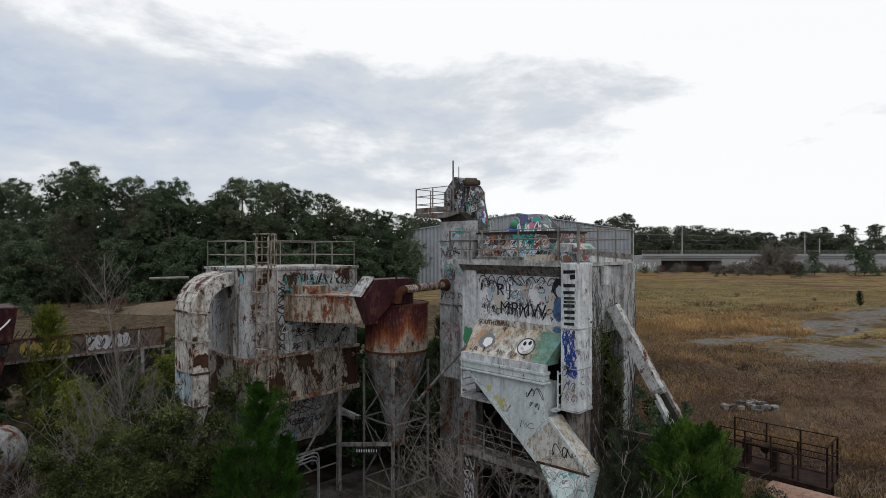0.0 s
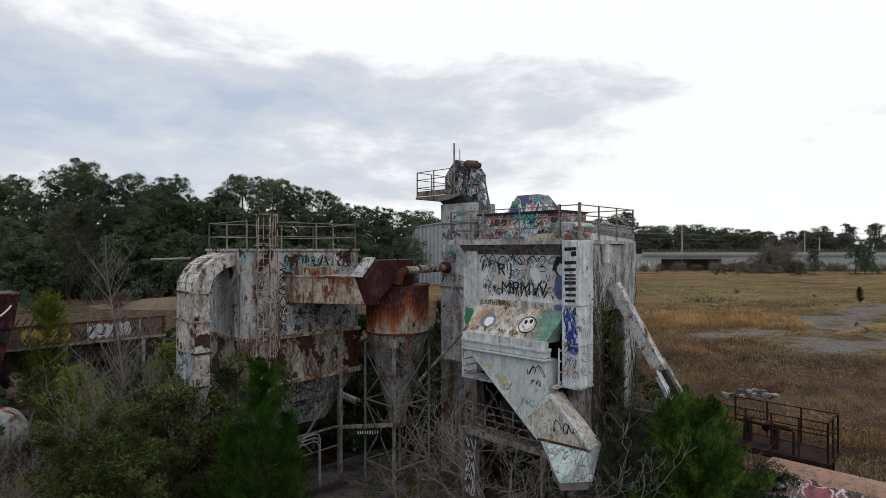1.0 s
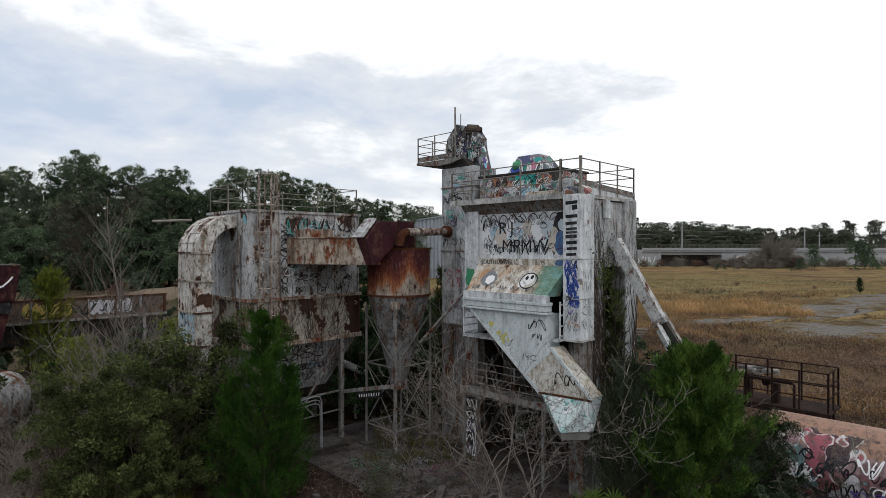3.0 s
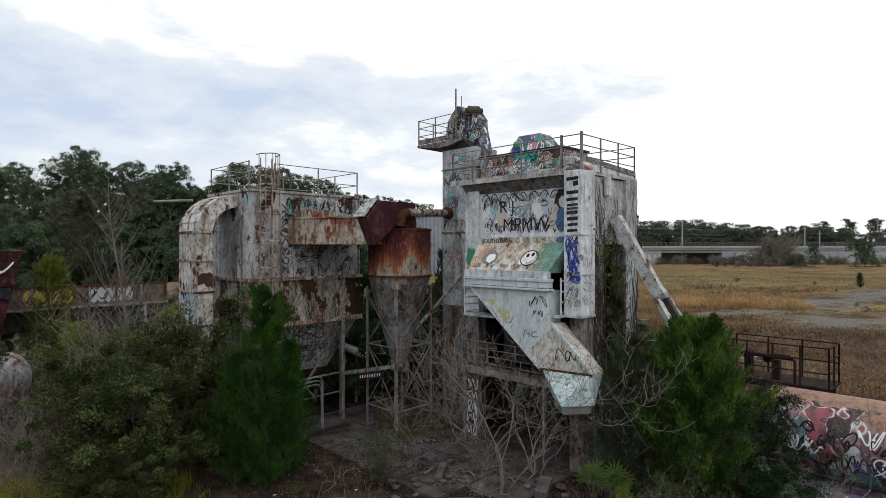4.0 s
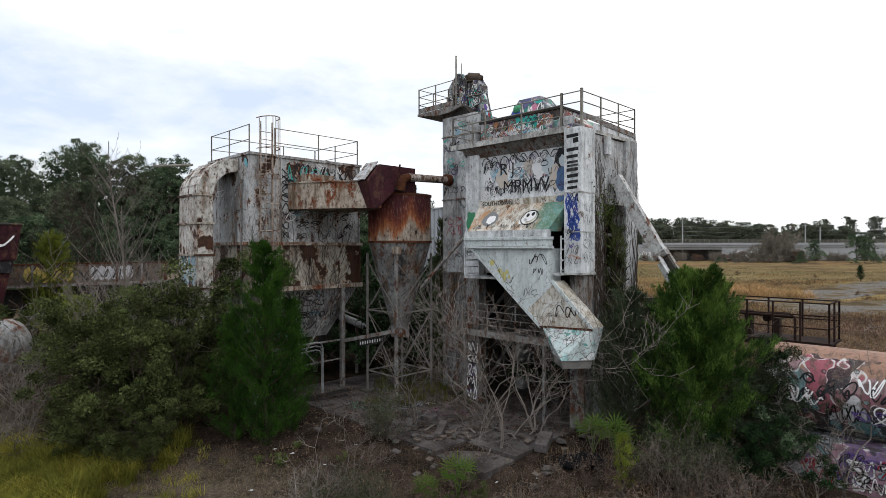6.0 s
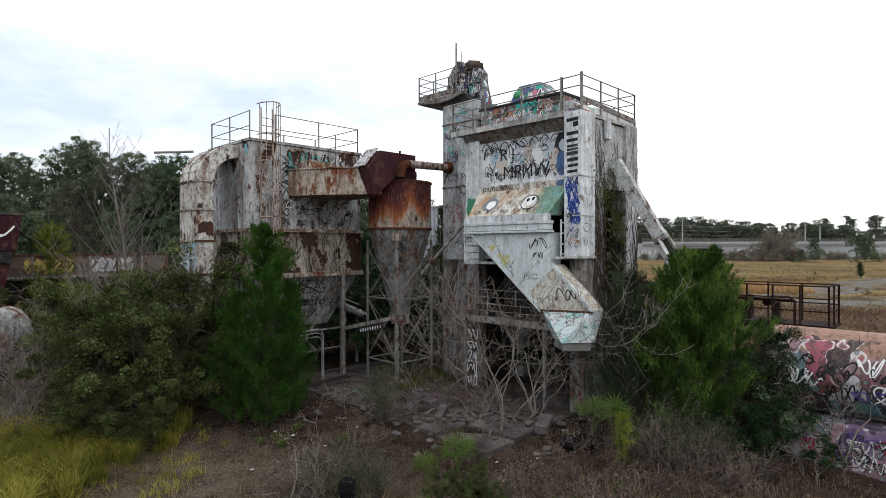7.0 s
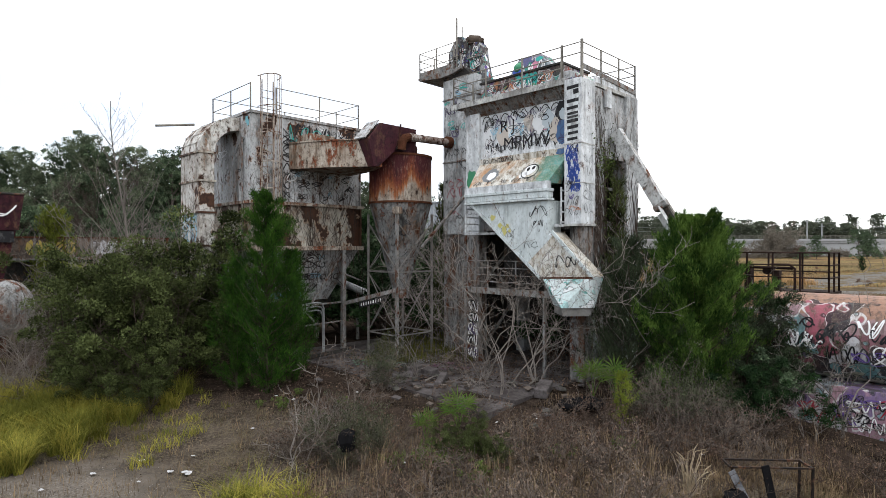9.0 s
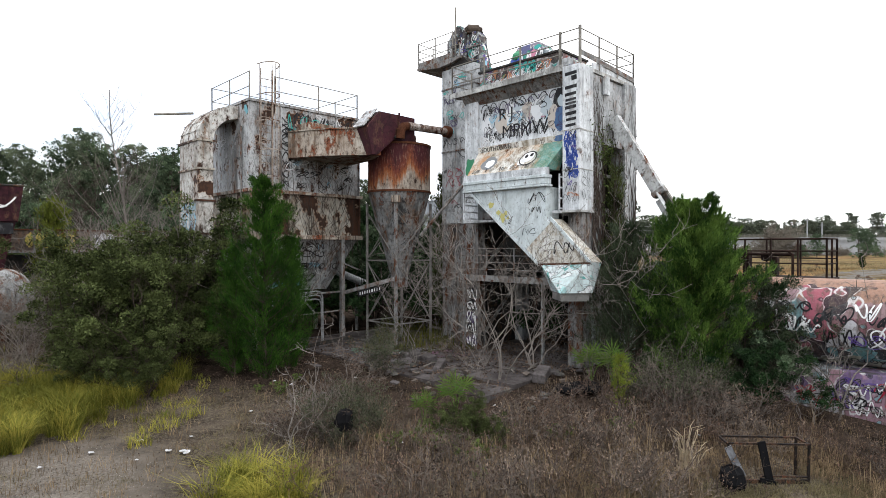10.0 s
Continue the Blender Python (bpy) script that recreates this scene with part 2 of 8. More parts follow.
def drip_paint():
    """Dirty cream drum, maroon paint and rust run down from its rim in uneven tongues edged with orange."""
    m, t, b = DRIP
    co = t.nodes.new("ShaderNodeTexCoord")
    xyz = t.nodes.new("ShaderNodeSeparateXYZ")
    t.links.new(co.outputs["Object"], xyz.inputs[0])
    run = noise_at(t, 3.0, (1, 1, 0.10), 8, 0.7, 3.0)
    side = noise_at(t, 0.8, (1, 1, 0.2), 3, 0.5, 12.0)
    spot = noise_at(t, 4.0, (1, 1, 0.7), 10, 0.74, 8.0)
    fine = noise_at(t, 16.0, (1, 1, 0.25), 6, 0.7, 17.0)
    reach = t.nodes.new("ShaderNodeMath")
    reach.operation = "MULTIPLY_ADD"
    reach.inputs[1].default_value = 2.4
    t.links.new(run, reach.inputs[0])
    t.links.new(xyz.outputs[2], reach.inputs[2])
    tongue = t.nodes.new("ShaderNodeMath")
    tongue.operation = "MULTIPLY_ADD"
    tongue.inputs[1].default_value = 3.2
    t.links.new(side, tongue.inputs[0])
    t.links.new(reach.outputs[0], tongue.inputs[2])
    f = tongue.outputs[0]
    c = blend(t, remap(t, spot, 0.42, 0.62), (0.33, 0.295, 0.25), (0.12, 0.092, 0.072))
    c = blend(t, remap(t, f, 6.95, 7.25), c, (0.23, 0.08, 0.028))
    c = blend(t, remap(t, f, 7.22, 7.55), c, (0.115, 0.030, 0.018))
    c = blend(t, remap(t, f, 7.6, 8.2), c, (0.052, 0.013, 0.016))
    c = blend(t, times(t, remap(t, fine, 0.52, 0.64), 0.7), c, (0.028, 0.013, 0.011))
    c = blend(t, times(t, remap(t, fine, 0.46, 0.38), 0.35), c, (0.26, 0.17, 0.12))
    c = blend(t, remap(t, spot, 0.59, 0.63), c, (0.022, 0.012, 0.01))
    t.links.new(c, b.inputs["Base Color"])
    bump(t, b, spot, 0.5, 0.02)
    return m


CYCLONE = drip_paint()
CONE = weathered("grey_cone_paint", (0.25, 0.26, 0.265), (0.08, 0.078, 0.075), 0.6, 0.9, seed=75.0)
STEEL = weathered("grey_frame_steel", (0.24, 0.245, 0.245), (0.085, 0.082, 0.078), 0.55, 0.7, seed=81.0, fine=2.0)
# Stained paint for lower parts, darkened to stand in for shade at the foot.
STAINED_SHADE = weathered("stained_shaded_lower_paint", (0.22, 0.22, 0.22), (0.06, 0.058, 0.055), 0.55, 1.0, seed=83.0)
# Dark steel lowered to near black: shade inside the tower is in the colour.
DARK_STEEL = weathered("dark_and_shaded_steel", (0.032, 0.030, 0.028), (0.016, 0.015, 0.014), 0.3, 0.5, seed=85.0)
RAIL = plain("dull_rail_steel", (0.26, 0.245, 0.215), 0.5, 12, 0.7)
RUSTY = plain("rust", (0.11, 0.045, 0.026), 0.6, 10, 0.9, relief=0.6)
CONCRETE = plain("old_concrete", (0.25, 0.245, 0.235), 0.4, 5, 0.9, relief=0.5)
FASCIA = weathered("deck_fascia_paint", (0.46, 0.47, 0.46), (0.24, 0.235, 0.225), 0.14, 0.6, seed=91.0)
SHEET = plain("galvanised_sheet", (0.31, 0.34, 0.38), 0.2, 2, 0.5, 0.2, relief=0.1)
BLACK = plain("black_plastic", (0.008, 0.008, 0.009), 0.3, 6, 0.78)
INK = spray("black_spray_paint", (0.012, 0.012, 0.014))
INK_BLUE = spray("blue_spray_paint", (0.035, 0.075, 0.31))
INK_TEAL = spray("teal_spray_paint", (0.03, 0.30, 0.27))
INK_WHITE = spray("white_spray_paint", (0.68, 0.69, 0.70))
INK_RED = spray("red_spray_paint", (0.28, 0.025, 0.045))
INK_PINK = spray("pink_spray_paint", (0.42, 0.16, 0.24))
INK_YELLOW = spray("yellow_spray_paint", (0.44, 0.41, 0.15))
INK_GREEN = spray("green_spray_paint", (0.05, 0.22, 0.12))
INK_PURPLE = spray("purple_spray_paint", (0.10, 0.06, 0.24))
INK_ORANGE = spray("orange_spray_paint", (0.45, 0.17, 0.07))
INK_SKY = spray("pale_blue_spray_paint", (0.22, 0.42, 0.55))
BARK = plain("grey_bark", (0.13, 0.112, 0.098), 0.45, 14, 0.9, relief=0.6)
TWIG = plain("bare_twig_bark", (0.205, 0.182, 0.165), 0.4, 9, 0.9)
TWIG_DARK = plain("dark_twig_bark", (0.065, 0.050, 0.042), 0.4, 9, 0.9)
TWIG_RED = plain("red_brown_twig", (0.10, 0.072, 0.058), 0.4, 9, 0.9)
JUNIPER = leafy("juniper_sprays", (0.112, 0.182, 0.036), (0.009, 0.034, 0.008), through_it=0.06, clump=1.6)
JUNIPER_DARK = leafy("dark_juniper_sprays", (0.030, 0.060, 0.022), (0.008, 0.018, 0.009))
SHRUB = leafy("grey_green_leaves", (0.104, 0.128, 0.046), (0.004, 0.008, 0.003), through_it=0.05)
SAGE = leafy("sage_leaves", (0.095, 0.105, 0.062), (0.022, 0.027, 0.016))
PALM = leafy("palmetto_fronds", (0.062, 0.128, 0.024), (0.12, 0.165, 0.04), 0.4)
LIME = leafy("yellow_green_leaves", (0.16, 0.18, 0.03), (0.065, 0.09, 0.02))
# Woodland and pine tones are lifted: distance haze is put into the leaf colours.
WOOD_LEAF = leafy("woodland_leaves", (0.128, 0.175, 0.100), (0.026, 0.046, 0.028), through_it=0.22, clump=0.35)
WOOD_LIGHT = leafy("lighter_woodland_leaves", (0.195, 0.228, 0.145), (0.052, 0.076, 0.048), through_it=0.22, clump=0.35)
PINE = leafy("far_pine_needles", (0.135, 0.152, 0.108), (0.060, 0.075, 0.054), clump=0.2)
GRASS = leafy("yellow_green_grass", (0.30, 0.26, 0.05), (0.05, 0.075, 0.012), clump=0.9)
STRAW = leafy("dry_straw", (0.26, 0.19, 0.115), (0.07, 0.048, 0.03), through_it=0.04)
ORANGE = leafy("orange_field_grass", (0.37, 0.22, 0.105), (0.21, 0.145, 0.07), clump=0.15)
FIELD = leafy("field_straw", (0.29, 0.200, 0.115), (0.15, 0.118, 0.066), clump=0.12)
RUSSET = leafy("russet_scrub", (0.170, 0.105, 0.076), (0.062, 0.042, 0.033), clump=0.2)
LITTER_LEAF = leafy("dead_leaves", (0.165, 0.115, 0.085), (0.018, 0.014, 0.012), through_it=0.04)
PAPER = plain("white_litter", (0.52, 0.52, 0.53), 0.35, 8, 0.7)


def ground_material():
    m, t, b = graph("rough_ground", 0.95, 0.0, 0.0)
    big = noise_at(t, 0.022, (1, 1.8, 1), 5, 0.6, 3.0)
    midn = noise_at(t, 0.075, (1, 2.2, 1), 6, 0.62, 7.0)
    small = noise_at(t, 1.4, (1, 1, 1), 6, 0.65, 9.0)
    fine = noise_at(t, 14, (1, 1, 1), 5, 0.7, 5.0)
    patchy = noise_at(t, 0.30, (1, 1.6, 1), 7, 0.7, 13.0)
    c = blend(t, remap(t, big, 0.42, 0.56), (0.225, 0.142, 0.070), (0.200, 0.155, 0.072))
    c = blend(t, times(t, remap(t, midn, 0.47, 0.60), 0.85), c, (0.078, 0.053, 0.037))
    c = blend(t, times(t, remap(t, midn, 0.42, 0.32), 0.8), c, (0.105, 0.102, 0.040))
    c = blend(t, times(t, remap(t, patchy, 0.50, 0.62), 0.75), c, (0.060, 0.044, 0.031))
    c = blend(t, times(t, remap(t, patchy, 0.42, 0.32), 0.45), c, (0.175, 0.135, 0.075))
    c = blend(t, times(t, remap(t, small, 0.45, 0.65), 0.6), c, (0.065, 0.050, 0.038))
    # olive grass far off, russet weeds nearer
    far_left = t.nodes.new("ShaderNodeVectorMath")
    far_left.operation = "DISTANCE"
    far_left.inputs[1].default_value = (48, 142, 0)
    near_field = t.nodes.new("ShaderNodeVectorMath")
    near_field.operation = "DISTANCE"
    near_field.inputs[1].default_value = (22, 36, 0)
    co = t.nodes.new("ShaderNodeTexCoord")
    t.links.new(co.outputs["Object"], far_left.inputs[0])
    t.links.new(co.outputs["Object"], near_field.inputs[0])
    c = blend(t, times(t, remap(t, far_left.outputs["Value"], 60, 25), 0.75), c, blend(t, remap(t, patchy, 0.4, 0.6), (0.195, 0.158, 0.075), (0.120, 0.104, 0.055)))
    c = blend(t, times(t, remap(t, near_field.outputs["Value"], 34, 20), 0.8), c, blend(t, remap(t, patchy, 0.4, 0.6), (0.135, 0.085, 0.060), (0.060, 0.045, 0.036)))
    # trodden earth near the works; shade under them is put into its dark colour
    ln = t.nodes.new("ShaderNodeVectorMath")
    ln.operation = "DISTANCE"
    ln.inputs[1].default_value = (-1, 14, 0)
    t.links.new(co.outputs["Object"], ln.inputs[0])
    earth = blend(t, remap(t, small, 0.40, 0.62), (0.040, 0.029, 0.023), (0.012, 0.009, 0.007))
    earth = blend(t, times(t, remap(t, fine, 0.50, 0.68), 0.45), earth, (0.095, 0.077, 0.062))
    # drier, paler soil before the works
    xyz = t.nodes.new("ShaderNodeSeparateXYZ")
    t.links.new(co.outputs["Object"], xyz.inputs[0])
    sx = t.nodes.new("ShaderNodeMath")
    sx.operation = "MULTIPLY_ADD"
    sx.inputs[1].default_value = 0.35
    t.links.new(xyz.outputs[0], sx.inputs[0])
    t.links.new(xyz.outputs[1], sx.inputs[2])
    dry = blend(t, remap(t, small, 0.40, 0.62), (0.072, 0.058, 0.045), (0.022, 0.018, 0.015))
    dry = blend(t, times(t, remap(t, fine, 0.48, 0.62), 0.7), dry, (0.125, 0.105, 0.078))
    dry = blend(t, times(t, remap(t, fine, 0.46, 0.36), 0.6), dry, (0.045, 0.036, 0.028))
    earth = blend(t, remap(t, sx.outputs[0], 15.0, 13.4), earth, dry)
    lw = t.nodes.new("ShaderNodeVectorMath")
    lw.operation = "DISTANCE"
    lw.inputs[1].default_value = (-34, 60, 0)
    t.links.new(co.outputs["Object"], lw.inputs[0])
    weedy = blend(t, remap(t, small, 0.38, 0.62), (0.095, 0.073, 0.050), (0.034, 0.028, 0.020))
    c = blend(t, remap(t, lw.outputs["Value"], 62, 50), c, weedy)
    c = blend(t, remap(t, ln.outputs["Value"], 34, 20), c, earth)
    # sandy track
    ln2 = t.nodes.new("ShaderNodeVectorMath")
    ln2.operation = "DISTANCE"
    ln2.inputs[1].default_value = (-8.5, 9.2, -0.5)
    t.links.new(co.outputs["Object"], ln2.inputs[0])
    sand = blend(t, remap(t, fine, 0.35, 0.65), (0.165, 0.146, 0.126), (0.080, 0.068, 0.057))
    edge = t.nodes.new("ShaderNodeMath")
    edge.operation = "MULTIPLY_ADD"
    edge.inputs[1].default_value, edge.inputs[2].default_value = 2.5, -1.2
    t.links.new(small, edge.inputs[0])
    far2 = t.nodes.new("ShaderNodeMath")
    far2.operation = "ADD"
    t.links.new(ln2.outputs["Value"], far2.inputs[0])
    t.links.new(edge.outputs[0], far2.inputs[1])
    c = blend(t, remap(t, far2.outputs[0], 4.2, 2.4), c, sand)
    t.links.new(c, b.inputs["Base Color"])
    bump(t, b, fine, 0.7, 0.03)
    return m


GROUND = ground_material()

# ---------- mesh helpers ----------
WORKS = Matrix.Rotation(radians(45), 4, "Z")  # the works stand turned by 45 degrees: local x runs along u, local y along v
BASE = {}


class Form:
    """Vertices and faces of one part, in the coordinates of its surroundings."""

    def __init__(self):
        self.v, self.f, self.marks = [], [], []

    def add(self, pts, faces):
        k = len(self.v)
        self.v += [tuple(p) for p in pts]
        self.f += [tuple(k + i for i in f) for f in faces]
        return self

    def hexa(self, p):
        return self.add(p, [(0, 3, 2, 1), (4, 5, 6, 7), (0, 1, 5, 4), (1, 2, 6, 5), (2, 3, 7, 6), (3, 0, 4, 7)])

    def box(self, a, b):
        (x0, y0, z0), (x1, y1, z1) = a, b
        return self.hexa([(x0, y0, z0), (x1, y0, z0), (x1, y1, z0), (x0, y1, z0), (x0, y0, z1), (x1, y0, z1), (x1, y1, z1), (x0, y1, z1)])

    def beam(self, p, q, w, h, up=(0, 0, 1)):
        p, q = Vector(p), Vector(q)
        d = (q - p).normalized()
        s = d.cross(Vector(up))
        s = s.normalized() if s.length > 1e-4 else d.cross(Vector((1, 0, 0))).normalized()
        n = s.cross(d)
        return self.hexa([c + s * a * w / 2 + n * e * h / 2 for c in (p, q) for a, e in ((-1, -1), (1, -1), (1, 1), (-1, 1))])

    def tube(self, p, q, r0, r1=None, n=8, caps=True):
        return self.path([p, q], [r0, r0 if r1 is None else r1], n, caps)

    def path(self, pts, radii, n=8, caps=True):
        pts = [Vector(p) for p in pts]
        if not isinstance(radii, (list, tuple)):
            radii = [radii] * len(pts)
        k = len(self.v)
        side = None
        for i, p in enumerate(pts):
            d = (pts[min(i + 1, len(pts) - 1)] - pts[max(i - 1, 0)]).normalized()
            if side is None:
                side = d.orthogonal().normalized()
            side = (side - d * side.dot(d)).normalized()
            other = d.cross(side)
            for j in range(n):
                a = 2 * math.pi * j / n
                self.v.append(tuple(p + (side * math.cos(a) + other * math.sin(a)) * radii[i]))
        for i in range(len(pts) - 1):
            for j in range(n):
                a, b = k + i * n + j, k + i * n + (j + 1) % n
                self.f.append((a, b, b + n, a + n))
        if caps:
            self.f.append(tuple(k + j for j in reversed(range(n))))
            self.f.append(tuple(k + (len(pts) - 1) * n + j for j in range(n)))
        return self

    def prism(self, poly, axis, lo, hi):
        """A polygon of pairs, drawn out along axis (0, 1, 2) from lo to hi."""
        def at(a, b, c):
            return {0: (c, a, b), 1: (a, c, b), 2: (a, b, c)}[axis]
        n = len(poly)
        pts = [at(a, b, lo) for a, b in poly] + [at(a, b, hi) for a, b in poly]
        faces = [tuple(range(n - 1, -1, -1)), tuple(range(n, 2 * n))] + [(i, (i + 1) % n, (i + 1) % n + n, i + n) for i in range(n)]
        return self.add(pts, faces)

    def lathe(self, prof, cx, cy, n=32, caps=True):
        k = len(self.v)
        for r, z in prof:
            self.v += [(cx + r * math.cos(2 * math.pi * j / n), cy + r * math.sin(2 * math.pi * j / n), z) for j in range(n)]
        for i in range(len(prof) - 1):
            for j in range(n):
                a, b = k + i * n + j, k + i * n + (j + 1) % n
                self.f.append((a, b, b + n, a + n))
        if caps:
            self.f.append(tuple(k + j for j in reversed(range(n))))
            self.f.append(tuple(k + (len(prof) - 1) * n + j for j in range(n)))
        return self

    def mesh(self, name, off=(0, 0, 0), bevel=0.0, smooth=False):
        me = bpy.data.meshes.new(name)
        o = np.array(off)
        me.from_pydata((np.array(self.v) - o).tolist(), [], self.f)
        bm = bmesh.new()
        bm.from_mesh(me)
        bmesh.ops.recalc_face_normals(bm, faces=bm.faces)
        if bevel:
            sharp = [e for e in bm.edges if len(e.link_faces) == 2 and e.calc_face_angle(0) > 0.6]
            bmesh.ops.bevel(bm, geom=sharp, offset=bevel, segments=2, affect="EDGES", profile=0.5)
        bm.to_mesh(me)
        bm.free()
        if smooth:
            me.polygons.foreach_set("use_smooth", [True] * len(me.polygons))
        return me


def thing(name, base, label, category, group="", kind="", works=True):
    ob = new(name)
    ob.empty_display_size = 0.2
    ob.matrix_world = (WORKS if works else Matrix()) @ Matrix.Translation(base)
    BASE[ob.name] = Vector(base)
    return tagged(ob, label, category, group, kind)


def part(name, form, material, parent, label="", bevel=0.0, smooth=False):
    off = BASE[parent.name]
    if len(form.marks) > 1:  # each sprayed piece by itself
        marks = ([(0, 0)] if form.marks[0][0] else []) + form.marks + [(len(form.v), len(form.f))]
        for (v0, f0), (v1, f1) in zip(marks, marks[1:]):
            one = Form()
            one.v, one.f = form.v[v0:v1], [tuple(i - v0 for i in f) for f in form.f[f0:f1]]
            ob = part(name, one, material, parent, label)
        return ob
    ob = new(name, form.mesh(name, off, bevel, smooth))
    ob.data.materials.append(material)
    ob.parent = parent
    BASE[ob.name] = off
    if label:
        tagged(ob, label)
    return ob


def single(name, form, material, base, label, category, group="", kind="", works=True, bevel=0.0, smooth=False):
    """A thing of one mesh."""
    ob = new(name, form.mesh(name, base, bevel, smooth))
    ob.data.materials.append(material)
    ob.matrix_world = (WORKS if works else Matrix()) @ Matrix.Translation(base)
    BASE[ob.name] = Vector(base)
    return tagged(ob, label, category, group, kind)


def box(a, b):
    return Form().box(a, b)


# ---------- spray paint: strokes and filled shapes a few millimetres proud of a surface ----------


def smooth_line(ctrl, n=6):
    c = [ctrl[0]] + list(ctrl) + [ctrl[-1]]
    out = []
    for i in range(1, len(c) - 2):
        p0, p1, p2, p3 = c[i - 1:i + 3]
        for k in range(n):
            s = k / n
            out.append(tuple(0.5 * (2 * b + (d - a) * s + (2 * a - 5 * b + 4 * d - e) * s * s + (-a + 3 * b - 3 * d + e) * s ** 3) for a, b, d, e in zip(p0, p1, p2, p3)))
    return out + [tuple(ctrl[-1])]


def stroke(form, plane, pts, w):
    """A ribbon on a plane; plane maps (a, b) to a place."""
    P = [Vector(p) for p in pts]
    k = len(form.v)
    for i, p in enumerate(P):
        d = P[min(i + 1, len(P) - 1)] - P[max(i - 1, 0)]
        d = d.normalized() if d.length > 1e-6 else Vector((1, 0))
        n = Vector((-d.y, d.x)) * w / 2
        form.v += [tuple(plane(*(p + n))), tuple(plane(*(p - n)))]
    for i in range(len(P) - 1):
        form.f.append((k + 2 * i, k + 2 * i + 1, k + 2 * i + 3, k + 2 * i + 2))


def blob(form, plane, ca, cb, ra, rb, rng, n=18, rough=0.18):
    form.marks.append((len(form.v), len(form.f)))
    k = len(form.v)
    for j in range(n):
        a = 2 * math.pi * j / n
        s = 1 + rng.uniform(-rough, rough)
        form.v.append(tuple(plane(ca + ra * s * math.cos(a), cb + rb * s * math.sin(a))))
    form.f.append(tuple(range(k, k + n)))


def scrawl(form, plane, a0, b0, a1, b1, w, rng, glyphs=5):
    """A tag of loops and hooks that spells nothing."""
    glyphs, w = max(1, round(glyphs * 0.5)), w * 0.74
    step, h, mid_b = (a1 - a0) / glyphs, b1 - b0, (b0 + b1) / 2
    for g in range(glyphs):
        form.marks.append((len(form.v), len(form.f)))
        x0, n = a0 + (g + 0.5) * step, rng.randrange(12, 18)
        m, k = rng.choice((1.0, 1.3, 1.7, 2.2)), rng.choice((0.6, 0.9, 1.4, 1.8))
        p, q, r1, r2 = rng.uniform(0, 6.28), rng.uniform(0, 6.28), rng.uniform(0.25, 0.5), rng.uniform(0.1, 0.5)
        pts = []
        for i in range(n):
            s = i / (n - 1)
            pts.append((x0 + step * (r2 * (s - 0.5) + r1 * math.sin(6.28 * k * s + p)), mid_b + h * 0.5 * (0.85 * math.sin(6.28 * m * s + q) + 0.25 * math.sin(9 * s + p))))
        stroke(form, plane, smooth_line(pts, 2), w * rng.uniform(0.8, 1.25))


def on_u(u, side=-1):
    """A face at one u; (a, b) are v from its far end towards the near one, and z."""
    return lambda a, b: (u + side * 0.007, a, b)


def on_v(v, side=-1):
    return lambda a, b: (a, v + side * 0.007, b)


def tag_wall(parent, plane, a0, a1, b0, b1, n, inks, size, w, rng, name="scrawled_tag"):
    """Many small tags strewn over one face, each a part."""
    for k in range(n):
        f = Form()
        a, b, s = rng.uniform(a0, a1), rng.uniform(b0, b1), size * rng.uniform(0.6, 1.4)
        scrawl(f, plane, a, b, a + math.copysign(s, a1 - a0), b + s * rng.uniform(0.35, 0.7), w * rng.uniform(0.7, 1.4), rng, 2)
        part(name, f, inks[k % len(inks)], parent)


def word(text, size, parent, at, ink, turn=-90, tilt=90, label=""):
    """Hand-sprayed letters on a face."""
    curve = bpy.data.curves.new("letters", "FONT")
    curve.body, curve.size, curve.extrude = text, size, 0.002
    tmp = new("letters", curve)
    me = bpy.data.meshes.new_from_object(tmp.evaluated_get(bpy.context.evaluated_depsgraph_get()))
    bpy.data.objects.remove(tmp)
    me.materials.clear()
    me.materials.append(ink)
    ob = new("lettering", me)
    ob.parent = parent
    ob.matrix_basis = Matrix.Translation(Vector(at) - BASE[parent.name]) @ Matrix.Rotation(radians(turn), 4, "Z") @ Matrix.Rotation(radians(tilt), 4, "X")
    return tagged(ob, label or "hand-sprayed letters")


# ---------- rails ----------


def rail_run(parent, pts, z0, height, levels, post_gap, r=0.022, toe=0.0, mat_=None, square=True, posts=True):
    """Posts and bars along a line of (u, v); levels are heights of bars above the deck."""
    mat_ = mat_ or RAIL
    for (ua, va), (ub, vb) in zip(pts, pts[1:]):
        length = math.hypot(ub - ua, vb - va)
        for h in levels:
            part("bar", Form().tube((ua, va, z0 + h), (ub, vb, z0 + h), r * 0.85, n=6), mat_, parent)
        n = max(1, round(length / post_gap))
        for i in range(n + 1):
            s = i / n
            u, v = ua + (ub - ua) * s, va + (vb - va) * s
            if posts:
                part("post", Form().beam((u, v, z0), (u, v, z0 + height), r * 2, r * 2, (1, 0, 0)), mat_, parent)
        if toe:
            part("toe_board", Form().beam((ua, va, z0 + toe / 2 + 0.02), (ub, vb, z0 + toe / 2 + 0.02), 0.012, toe), STEEL, parent)

